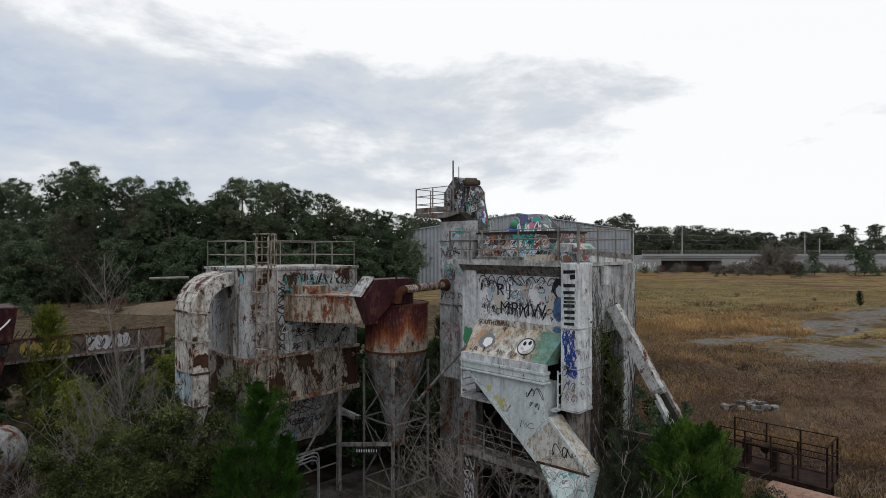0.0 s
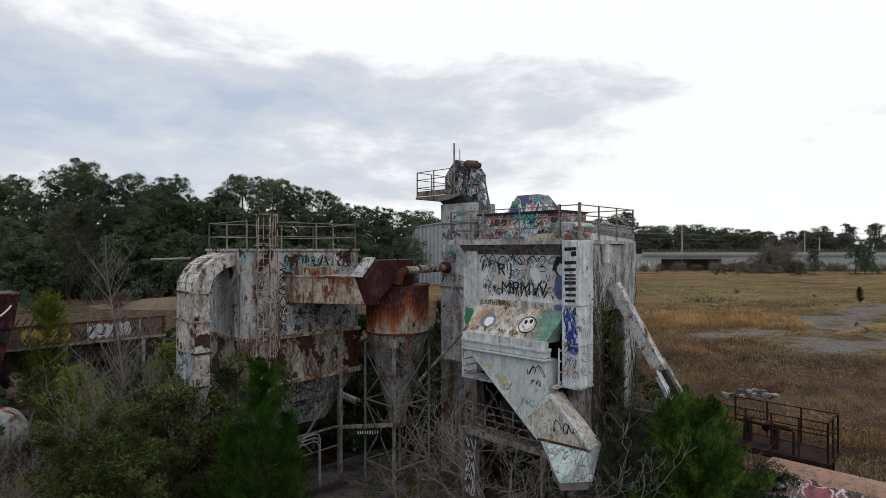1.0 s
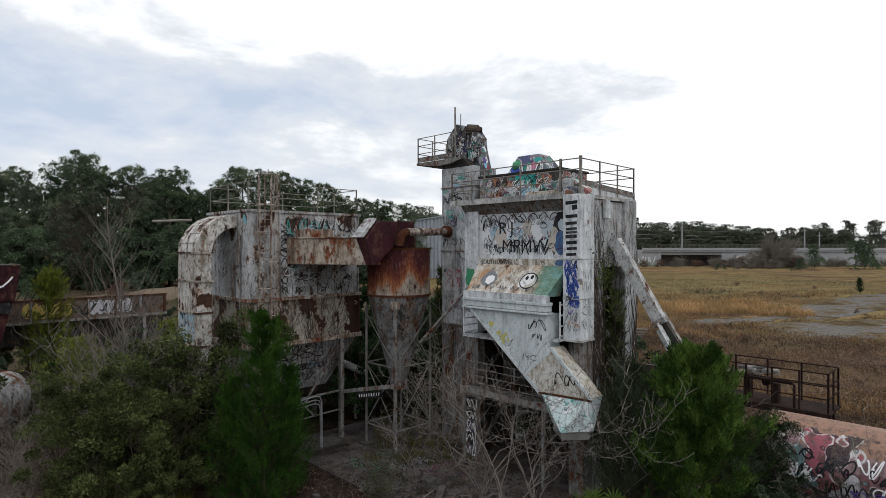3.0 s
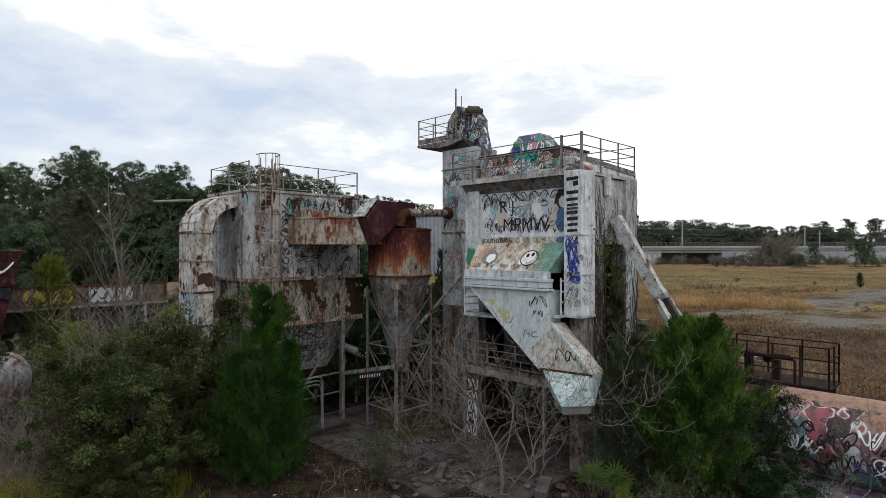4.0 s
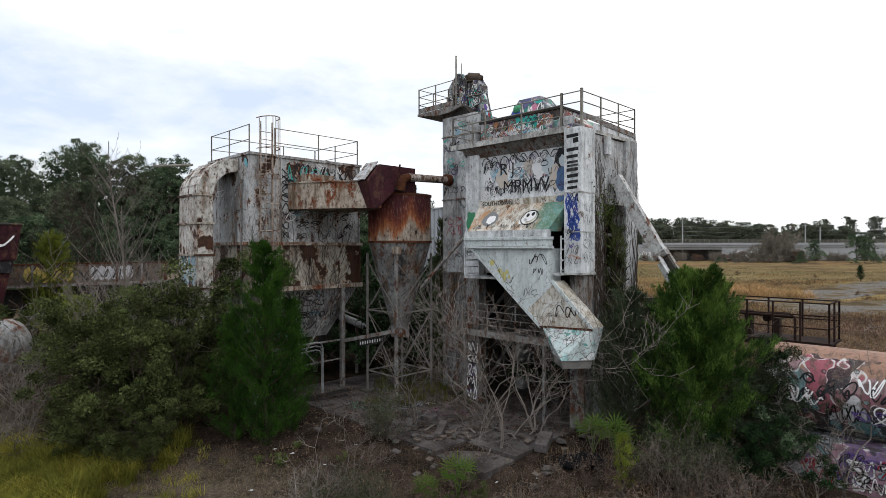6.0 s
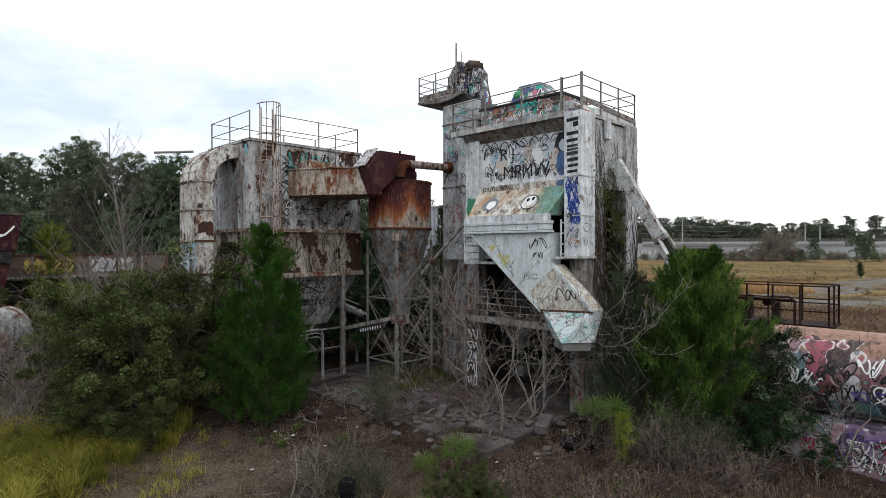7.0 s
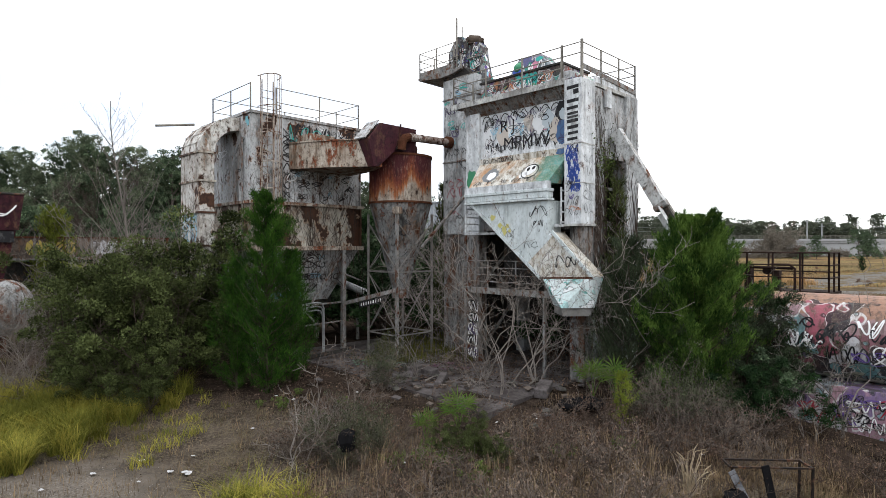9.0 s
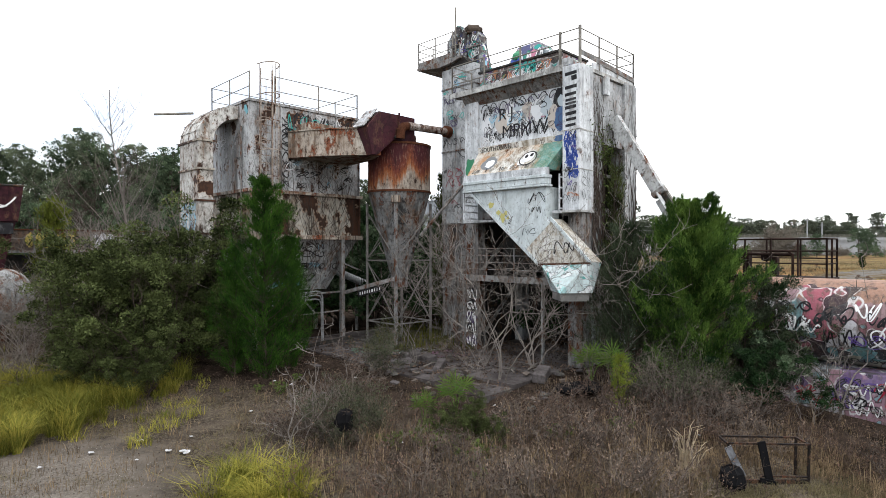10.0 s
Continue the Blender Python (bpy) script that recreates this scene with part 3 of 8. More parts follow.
# ---------- ground ----------


def ground_z(x, y):
    near = 1 / (1 + math.exp(max(-30, min(30, (y - 15.6 + 0.10 * x) / 0.9))))
    lump = noise.noise(Vector((x * 0.22, y * 0.22, 0.3))) * 0.14 + noise.noise(Vector((x * 0.9, y * 0.9, 4))) * 0.04
    slope = -0.5 * min(1.0, max(0.0, (x - 7) / 3)) / (1 + math.exp(max(-30, min(30, (y - 18) / 0.8))))
    if y > 16 and y < 28 and abs(x) < 11:
        lump *= 0.35
    far = math.hypot(x, y)
    swell = noise.noise(Vector((x * 0.012, y * 0.012, 9))) * min(1.2, max(0.0, (far - 40) / 60))
    return -0.52 * near + lump + swell + slope


def build_ground():
    ticks = [0]
    while ticks[-1] < 2600:
        ticks.append(ticks[-1] + max(0.35, ticks[-1] * 0.055))
    xs = sorted([-t for t in ticks[1:]] + ticks)
    ys = [y + 12 for y in xs]
    f = Form()
    f.v = [(x, y, ground_z(x, y)) for y in ys for x in xs]
    n = len(xs)
    f.f = [(j * n + i, j * n + i + 1, (j + 1) * n + i + 1, (j + 1) * n + i) for j in range(len(ys) - 1) for i in range(n - 1)]
    single("ground", f, GROUND, (0, 0, 0), "rough ground of earth, dead grass and scrub", "ground", kind="structure", works=False, smooth=True)


build_ground()

# ---------- batching tower ----------
tower = thing("batching_tower", (17.6, 12.4, 0), "tall weathered white steel batching tower covered in graffiti", "tower")
corner = part("corner_panel", box((15.70, 9.66, 5.12), (16.56, 10.30, 9.84)), WHITE, tower, "white boxed corner column with black block lettering", bevel=0.015)
part("seam", box((15.685, 9.645, 7.72), (16.565, 10.31, 7.76)), FASCIA, corner)
part("seam", box((15.685, 9.645, 6.45), (16.565, 10.31, 6.48)), FASCIA, corner)
part("seam", box((15.675, 9.635, 5.08), (16.575, 10.33, 5.15)), FASCIA, corner)
part("front_wall", box((16.14, 10.30, 7.28), (16.22, 14.30, 9.72)), WHITE, tower, "recessed white front wall with many scrawled tags")
part("pilaster", box((16.02, 14.28, 4.9), (16.5, 14.96, 9.75)), WHITE, tower, bevel=0.012)
part("leg", box((16.04, 14.30, 0.0), (16.48, 14.94, 4.9)), STAINED_SHADE, tower, "stained lower leg, darkened for shade", bevel=0.012)
part("sill_band", box((16.03, 10.30, 7.30), (16.14, 14.28, 7.72)), CANOPY, tower, "rust-stained band above the canopy")
part("side_panel", box((17.28, 9.78, 7.45), (18.70, 9.86, 9.70)), WHITE_B, tower, "grey side panel hung with dry vines")
part("door_plate", box((17.20, 9.60, 9.10), (17.52, 9.70, 9.72)), WHITE, tower, bevel=0.01)
part("column", box((16.56, 9.74, 5.0), (17.28, 10.30, 9.72)), WHITE_B, tower, bevel=0.012)
part("leg", box((16.58, 9.76, 0.0), (17.26, 10.28, 5.0)), WHITE_B, tower, bevel=0.012)
part("column", box((18.70, 9.66, 5.0), (19.55, 10.20, 9.80)), WHITE_B, tower, bevel=0.012)
part("leg", box((18.72, 9.68, 0.0), (19.53, 10.18, 5.0)), WHITE_B, tower, bevel=0.012)
part("column", box((18.95, 14.4, 0.0), (19.55, 14.96, 9.75)), WHITE_B, tower, bevel=0.012)
part("leg", box((15.96, 9.72, 0.0), (16.54, 10.26, 5.10)), STAINED_SHADE, tower, bevel=0.015)
part("back_wall", box((19.45, 10.20, 7.5), (19.53, 14.40, 9.72)), WHITE_B, tower)
part("side_wall", box((16.5, 14.86, 5.2), (18.95, 14.94, 9.72)), WHITE_B, tower)
# Two added sheets: they block light from behind and keep the inside black.
part("back_light_block", box((19.38, 10.2, 0.0), (19.45, 14.4, 7.5)), DARK_STEEL, tower, "added dark sheet that blocks light from behind")
part("inner_light_block", box((16.5, 14.78, 0.0), (18.95, 14.84, 7.2)), DARK_STEEL, tower, "added dark sheet that keeps the inside in shade")
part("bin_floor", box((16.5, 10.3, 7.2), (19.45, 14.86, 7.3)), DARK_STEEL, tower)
part("beam", box((16.56, 9.80, 5.0), (18.70, 9.95, 5.28)), STEEL, tower)
part("beam", box((16.3, 10.3, 5.0), (16.45, 14.28, 5.28)), STEEL, tower)
part("beam", box((16.56, 9.80, 6.35), (18.70, 9.90, 6.45)), STEEL, tower)
part("beam", box((19.3, 10.2, 5.0), (19.45, 14.4, 5.28)), STEEL, tower)
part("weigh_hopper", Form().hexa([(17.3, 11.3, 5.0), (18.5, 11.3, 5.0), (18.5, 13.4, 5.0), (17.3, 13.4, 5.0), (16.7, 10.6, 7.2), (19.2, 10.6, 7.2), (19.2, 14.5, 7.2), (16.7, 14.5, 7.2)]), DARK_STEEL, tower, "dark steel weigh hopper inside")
part("mixer_box", box((16.9, 10.9, 3.0), (18.9, 13.8, 4.6)), DARK_STEEL, tower, "dark mixer box under the bins, shade in its colour", bevel=0.05)
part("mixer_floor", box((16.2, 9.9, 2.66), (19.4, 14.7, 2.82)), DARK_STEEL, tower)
for a, b in (((16.3, 14.6, 2.8), (19.2, 14.6, 5.0)), ((19.2, 10.0, 0.1), (19.2, 14.6, 2.7)), ((16.5, 14.7, 0.2), (19.2, 14.7, 2.7))):
    part("brace", Form().beam(a, b, 0.09, 0.09), STEEL, tower)

INK_DUSK = spray("dull_purple_paint", (0.06, 0.045, 0.10))
rng = random.Random(6)
for k in range(5):
    f = Form()
    blob(f, on_u(16.039), 14.62, 0.35 + k * 0.45, 0.27, 0.24, rng, 16, 0.15)
    part("paint_patch", f, (INK_DUSK, INK, INK_DUSK, INK, INK)[k], tower)
    f = Form()
    scrawl(f, on_u(16.036), 14.88, 0.14 + k * 0.45, 14.36, 0.56 + k * 0.45, 0.055, rng, 4)
    part("white_tag", f, INK_WHITE, tower)

# roof deck with its flared eave
part("roof_deck", box((16.25, 9.70, 9.74), (19.56, 15.05, 9.86)), FASCIA, tower)
part("walkway_deck", box((15.74, 10.31, 9.78), (16.25, 15.44, 9.86)), STEEL, tower, bevel=0.008)
part("fascia", box((15.70, 10.31, 9.72), (15.74, 15.46, 9.92)), FASCIA, tower, "pale deck edge plate")
part("eave", Form().prism([(15.80, 9.74), (16.13, 9.74), (16.13, 9.36)], 1, 10.31, 14.96), STEEL, tower, "sloping eave plate under the walkway")
for v in (10.6, 11.7, 12.8, 13.9, 14.9):
    part("gusset", Form().prism([(15.76, 9.72), (16.13, 9.72), (16.13, 9.30)], 1, v, v + 0.03), STEEL, tower)
part("parapet", box((16.6, 9.70, 9.86), (19.5, 9.76, 10.06)), WHITE, tower, "peeling white kick plate")

# block lettering on the corner panel: a name, so plain black bars
form = Form()
pl = on_u(15.70)
for zc, bars in ((9.42, ((-0.22, 0.08, 0.22, 0.19), (0.02, -0.1, 0.22, 0.06))), (8.98, ((-0.22, 0.08, 0.22, 0.19), (-0.22, -0.14, 0.2, -0.04))),
                 (8.58, ((-0.22, -0.17, 0.2, -0.06), (-0.2, -0.02, 0.2, 0.05), (-0.2, 0.09, 0.2, 0.17))), (8.26, ((-0.2, -0.05, 0.2, 0.06),)), (7.98, ((-0.2, -0.14, 0.18, -0.05), (-0.18, 0.05, 0.2, 0.14)))):
    for a0, b0, a1, b1 in bars:
        form.marks.append((len(form.v), len(form.f)))
        stroke(form, pl, [(9.98 - a0, zc + (b0 + b1) / 2), (9.98 - a1, zc + (b0 + b1) / 2 + 0.02)], b1 - b0)
part("block_bar", form, INK, corner, "black painted bars")
rng = random.Random(4)
form = Form()
for i in range(16):
    scrawl(form, pl, 10.26 - 0.012 * i, 7.45 - i * 0.085, 9.80 - 0.008 * i, 7.72 - i * 0.085, 0.04, rng, 4)
part("blue_tag", form, INK_BLUE, corner, "bright blue scrawled tag")
form = Form()
for z in (5.4, 5.75, 6.2):
    scrawl(form, pl, 10.25, z, 9.7, z + 0.28, 0.018, rng, 4)
scrawl(form, pl, 10.1, 7.45, 9.75, 7.7, 0.03, rng, 3)
part("small_tag", form, INK, corner)
form = Form()
for z in (5.5, 5.9, 6.15, 6.7, 7.1):
    scrawl(form, on_v(9.66), 15.8, z, 16.4, z + 0.3, 0.014, rng, 3)
part("small_tag", form, INK, corner)

# tags over the front wall
pl = on_u(16.14)
rng = random.Random(12)
form = Form()
for k in range(5):
    scrawl(form, pl, 14.15 - k * 0.77, 8.35 + rng.uniform(-0.05, 0.15), 13.45 - k * 0.77, 9.05 + rng.uniform(-0.1, 0.2), 0.04, rng, 6)
    scrawl(form, pl, 14.1 - k * 0.77, 7.86, 13.4 - k * 0.77, 8.28, 0.035, rng, 6)
scrawl(form, pl, 10.9, 8.2, 10.4, 9.2, 0.06, rng, 4)
for k in range(8):
    form.marks.append((len(form.v), len(form.f)))
    a0, w0 = 14.2 - k * 0.44, rng.uniform(0.34, 0.44)
    stroke(form, pl, [(a0 - w0 * (0.5 - 0.5 * math.cos(q * 0.3142)), 9.0 + 0.28 * math.sin(q * 0.3142) + 0.05 * rng.random()) for q in range(11)], 0.035)
part("black_tag", form, INK, tower, "overlapping black tags")
for ink, n, w in ((INK_SKY, 4, 0.035), (INK_DUSK, 5, 0.03), (INK_PINK, 2, 0.03), (INK_WHITE, 6, 0.05)):
    form = Form()
    for k in range(n):
        a, z = rng.uniform(11.2, 14.1), rng.uniform(7.85, 9.0)
        scrawl(form, on_u(16.137), a, z, a - rng.uniform(0.5, 0.9), z + rng.uniform(0.25, 0.5), w, rng, 3)
    part("colour_tag", form, ink, tower)
form = Form()
blob(form, on_u(16.136), 10.62, 8.35, 0.28, 0.45, rng)
blob(form, on_u(16.026), 10.62, 7.6, 0.2, 0.1, rng)
part("blue_fill", form, spray("dull_blue_paint", (0.06, 0.12, 0.24)), tower)
form = Form()
for z in (5.6, 6.5, 7.0):
    scrawl(form, on_u(16.02), 14.9, z, 14.35, z + 0.35, 0.02, rng, 3)
part("black_tag", form, INK, tower)
form = Form()
blob(form, on_u(16.018), 14.62, 6.95, 0.27, 0.42, rng)
part("green_fill", form, INK_GREEN, tower)

# guard rail round the roof
rail = thing("roof_guard_rail", (16, 12, 9.8), "thin steel guard rail round the tower roof", "railing", "guard rails")
rail_run(rail, [(15.78, 15.40), (15.78, 10.42)], 9.86, 1.14, (0.42, 0.78, 1.12), 1.65)
rail_run(rail, [(15.78, 15.40), (16.9, 15.40)], 9.86, 1.14, (0.42, 0.78, 1.12), 1.2)
rail_run(rail, [(15.78, 9.70), (19.40, 9.70)], 9.86, 1.14, (0.42, 0.78, 1.12), 1.22)
rail_run(rail, [(19.40, 9.70), (19.40, 14.9)], 9.86, 1.14, (0.78, 1.12), 2.6)
rail_run(rail, [(15.78, 9.70), (15.78, 10.42)], 9.86, 1.14, (0.78, 1.12), 0.7)
part("toe_board", Form().beam((15.75, 9.68, 10.22), (19.42, 9.68, 10.02), 0.015, 0.17), STEEL, rail, "weathered kick board")
part("post", Form().beam((15.76, 9.68, 9.84), (15.76, 9.68, 11.05), 0.075, 0.075, (1, 0, 0)), RAIL, rail)
part("post", Form().beam((15.78, 10.44, 9.84), (15.78, 10.44, 11.03), 0.07, 0.07, (1, 0, 0)), RAIL, rail)

# screen box on the roof
FADED_FILL = spray("faded_white_fill", (0.44, 0.46, 0.48))
ROOF_MURAL = mural("roof_gear_mural", ((-1, (0.20, 0.15, 0.13)), (0.30, (0.26, 0.27, 0.28)), (0.62, (0.16, 0.10, 0.10))), (((0.10, 0.06, 0.16), 0.57), ((0.34, 0.36, 0.38), 0.58), ((0.24, 0.06, 0.05), 0.60), ((0.05, 0.24, 0.22), 0.61), ((0.02, 0.02, 0.022), 0.60), ((0.30, 0.14, 0.07), 0.63)), 1.9, 5.0, 0.7)
HEAD_MURAL = mural("head_mural", ((-9, (0.10, 0.105, 0.11)), (12.4, (0.07, 0.065, 0.07))), (((0.26, 0.29, 0.30), 0.58), ((0.016, 0.017, 0.02), 0.56), ((0.05, 0.17, 0.15), 0.61), ((0.05, 0.06, 0.15), 0.60), ((0.17, 0.05, 0.05), 0.65)), 2.6, 8.0, 0.7)
COVER_MURAL = mural("cover_mural", ((-9, (0.12, 0.15, 0.17)), (0.35, (0.20, 0.19, 0.24))), (((0.07, 0.08, 0.19), 0.56), ((0.03, 0.20, 0.15), 0.60), ((0.30, 0.29, 0.30), 0.62), ((0.02, 0.02, 0.024), 0.62), ((0.20, 0.09, 0.05), 0.64)), 1.5, 2.0, 0.6)
screen = thing("screen_housing", (17.8, 13, 9.86), "long low steel screen housing sprayed in many colours", "machine housing")
body = part("body", box((16.95, 11.2, 9.86), (18.7, 15.0, 10.88)), ROOF_MURAL, screen, bevel=0.02)
part("lid", box((16.9, 11.15, 10.88), (18.75, 15.05, 10.95)), DARK_STEEL, screen, "dark rusty lid")
rng = random.Random(5)
pl = on_u(16.95)
for ink, a0, a1, z0, z1 in ((INK_TEAL, 13.2, 12.25, 10.42, 10.85), (INK_SKY, 13.0, 12.2, 9.95, 10.35), (FADED_FILL, 14.2, 13.2, 10.0, 10.45)):
    form = Form()
    for k in range(5):
        blob(form, on_u(16.949 - 0.0015 * k), a0 + (a1 - a0) * (k + 0.5) / 5, (z0 + z1) / 2 + rng.uniform(-0.03, 0.03), abs(a1 - a0) / 8, (z1 - z0) / 2, rng, 16, 0.12)
    part("sprayed_patch", form, ink, body)
for ink, n in ((INK, 7), (INK_WHITE, 6), (INK_ORANGE, 3)):
    form = Form()
    for k in range(n):
        a, z = rng.uniform(11.9, 14.9), rng.uniform(9.95, 10.5)
        scrawl(form, on_u(16.935), a, z, a - 0.6, z + 0.28, 0.035, rng, 4)
    part("sprayed_tag", form, ink, body)
cover = thing("gear_cover", (17.6, 12.6, 10.95), "faceted sheet-steel gear cover sprayed blue and purple", "machine housing")
part("hood", Form().add([(16.95, 13.9, 10.55), (16.95, 11.5, 10.55), (18.2, 11.5, 10.55), (18.2, 13.9, 10.55), (17.25, 13.32, 11.60), (17.25, 12.35, 11.60), (17.95, 12.35, 11.60), (17.95, 13.32, 11.60)],
                        [(0, 1, 5, 4), (1, 2, 6, 5), (2, 3, 7, 6), (3, 0, 4, 7), (4, 5, 6, 7), (0, 3, 2, 1)]), COVER_MURAL, cover, bevel=0.02)
part("flywheel", Form().path([(17.0, 13.3, 11.22), (17.04, 13.3, 11.22), (17.12, 13.3, 11.22), (17.14, 13.3, 11.22)], [0.05, 0.13, 0.18, 0.2], 20), INK_GREEN, cover, "green round drive cover")
rng = random.Random(8)
form = Form()
for k in range(4):
    scrawl(form, lambda a, b: (16.93 + 0.286 * (b - 10.55) - 0.01, a, b), 13.2 - k * 0.4, 10.75, 12.8 - k * 0.4, 11.3, 0.05, rng, 2)
part("white_tag", form, INK_WHITE, cover)
part("belt_guard", box((16.7, 10.7, 9.86), (17.3, 11.1, 10.5)), WHITE_B, cover, bevel=0.03)
crate = thing("roof_machinery", (17.2, 10.8, 9.86), "jumble of painted steel machine boxes on the roof", "machinery")
part("box_piece", box((16.6, 10.45, 9.86), (17.4, 10.95, 10.2)), COVER_MURAL, crate, bevel=0.02)
part("chute_piece", Form().hexa([(17.0, 9.9, 9.86), (18.2, 9.9, 9.86), (18.2, 10.9, 9.86), (17.0, 10.9, 9.86), (17.0, 10.7, 10.5), (18.2, 10.7, 10.5), (18.2, 10.95, 10.5), (17.0, 10.95, 10.5)]), mural("slide_mural", ((-9, (0.30, 0.36, 0.33)),), (((0.30, 0.10, 0.09), 0.58), ((0.05, 0.18, 0.12), 0.60), ((0.42, 0.42, 0.42), 0.60)), 1.6, 12.0, 0.5), crate, bevel=0.02)
part("box_piece", box((16.4, 11.2, 9.86), (16.8, 12.3, 10.1)), CANOPY, crate, bevel=0.02)
part("box_piece", box((16.4, 12.6, 9.86), (16.75, 14.6, 10.02)), STEEL, crate, bevel=0.02)

# hopper canopy and discharge chute on the front
chute = thing("discharge_chute", (15.6, 11.5, 2.4), "large pale steel discharge chute with a sloping canopy and graffiti", "chute")
can = part("canopy", Form().hexa([(15.22, 10.64, 6.50), (15.95, 10.56, 6.50), (15.95, 14.20, 6.50), (15.22, 14.14, 6.50), (16.02, 10.32, 7.50), (16.04, 10.32, 7.50), (16.04, 14.26, 7.50), (16.02, 14.26, 7.50)]), CANOPY_TOP, chute, "sloping rust-washed canopy", bevel=0.01)
part("drip_edge", box((15.17, 10.60, 6.325), (15.40, 14.20, 6.56)), WHITE, chute, "pale drip edge")
part("ledge", box((15.12, 10.56, 6.22), (15.5, 14.24, 6.32)), CHUTE, chute, bevel=0.012)
part("ledge", box((15.16, 10.60, 6.02), (15.5, 14.18, 6.22)), CHUTE, chute)
part("ledge", box((15.10, 10.54, 5.93), (15.5, 14.24, 6.0)), CHUTE, chute, bevel=0.012)
front = Form().prism([(13.90, 5.93), (10.62, 5.93), (10.62, 4.85), (10.47, 4.72), (11.42, 3.88)], 0, 15.24, 16.0)
part("lower_trough", Form().prism([(10.47, 4.72), (10.47, 4.88), (9.02, 3.48), (10.84, 3.38), (11.42, 3.88)], 0, 15.235, 15.99), weathered("rust_washed_trough", (0.54, 0.55, 0.53), (0.40, 0.31, 0.19), 0.26, 0.6, seed=71.0), chute, "rust-washed lower trough", bevel=0.01)
face = part("trough", front, CHUTE, chute, "pale painted slanting trough", bevel=0.012)
part("edge_angle", Form().beam((15.2, 10.44, 4.9), (15.2, 8.98, 3.48), 0.05, 0.10), CHUTE, chute)
part("edge_angle", Form().beam((15.2, 13.94, 5.95), (15.2, 10.86, 3.36), 0.05, 0.10), CHUTE, chute)
spout = part("spout", Form().hexa([(14.42, 9.55, 2.55), (15.2, 8.9, 2.55), (15.75, 9.2, 2.6), (15.2, 10.4, 2.55), (15.22, 10.84, 3.40), (15.22, 9.02, 3.48), (15.98, 9.02, 3.48), (15.98, 10.84, 3.40)]), mural("spout_mural", ((-9, (0.46, 0.56, 0.57)), (0.7, (0.50, 0.57, 0.58))), (((0.30, 0.50, 0.50), 0.55), ((0.60, 0.63, 0.64), 0.58), ((0.06, 0.26, 0.24), 0.66)), 1.7, 4.0, 0.35), chute, "bent pale spout", bevel=0.012)
part("seam", Form().beam((15.2, 10.9, 3.38), (15.2, 8.98, 3.46), 0.06, 0.06), RUSTY, chute)
part("mouth", Form().hexa([(14.5, 9.55, 2.3), (15.15, 9.0, 2.3), (15.6, 9.3, 2.3), (15.15, 10.3, 2.3), (14.46, 9.6, 2.56), (15.2, 8.98, 2.56), (15.7, 9.3, 2.56), (15.2, 10.35, 2.56)]), CONCRETE, chute, "chipped lip")
rng = random.Random(21)
form = Form()
pl = on_u(15.24)
scrawl(form, pl, 11.35, 5.42, 10.65, 5.75, 0.035, rng, 5)
scrawl(form, pl, 11.2, 5.08, 10.8, 5.3, 0.035, rng, 3)
scrawl(form, pl, 11.6, 4.35, 11.0, 4.6, 0.02, rng, 4)
scrawl(form, pl, 10.35, 3.75, 9.55, 4.15, 0.055, rng, 3)
scrawl(form, pl, 12.6, 4.75, 11.9, 5.0, 0.015, rng, 5)
part("black_tag", form, INK, face)
form = Form()
for a, z, w in ((12.95, 5.45, 0.11), (12.6, 5.15, 0.09), (12.45, 5.05, 0.10), (12.3, 5.12, 0.08), (12.42, 4.9, 0.09), (12.2, 4.95, 0.07)):
    blob(form, on_u(15.238), a, z, w, w * 0.9, rng, 14, 0.35)
part("yellow_fill", form, INK_YELLOW, face)
slope = lambda a, b: (15.22 + (b - 6.5) * 0.80 - 0.01, a, b + 0.006)
form = Form()
blob(form, slope, 13.35, 6.98, 0.36, 0.26, rng, 20, 0.1)
part("grey_oval", form, spray("smeared_grey_paint", (0.16, 0.17, 0.18)), can)
form = Form()
blob(form, lambda a, b: (15.22 + (b - 6.5) * 0.80 - 0.012, a, b + 0.007), 13.30, 6.96, 0.20, 0.15, rng, 20, 0.12)
blob(form, slope, 11.62, 7.04, 0.24, 0.20, rng, 20, 0.06)
blob(form, slope, 11.82, 6.86, 0.16, 0.12, rng, 20, 0.08)
part("white_oval", form, INK_WHITE, can)
form = Form()
for a, b in ((11.70, 7.06), (11.50, 7.10)):
    blob(form, lambda p, q: (15.22 + (q - 6.5) * 0.80 - 0.018, p, q + 0.011), a, b, 0.065, 0.07, rng, 12, 0.1)
part("dark_spot", form, INK, can)
slope2 = lambda a, b: (15.22 + (b - 6.5) * 0.80 - 0.016, a, b + 0.01)
form = Form()
for a in (11.6,):
    stroke(form, slope2, [(a + 0.34 * math.cos(q * 0.35), 6.98 + 0.25 * math.sin(q * 0.35)) for q in range(19)], 0.035)
for k in range(5):
    scrawl(form, slope2, 14.0 - k * 0.6, 6.62, 13.6 - k * 0.6, 6.78, 0.018, rng, 4)
part("black_stroke", form, INK, can)
form = Form()
blob(form, lambda a, b: (15.03 + (b - 3.0) * 0.6, a, b), 9.6, 3.05, 0.22, 0.12, rng)
part("teal_fill", form, INK_TEAL, spout)

# side gate between chute and corner column
gate = thing("side_grille", (15.9, 10.4, 5.1), "small white bar grille beside the chute", "grille")
for z in (5.22, 5.55, 5.9, 6.25):
    part("bar", Form().beam((15.6, 10.36, z), (16.3, 10.36, z), 0.04, 0.05), WHITE, gate)
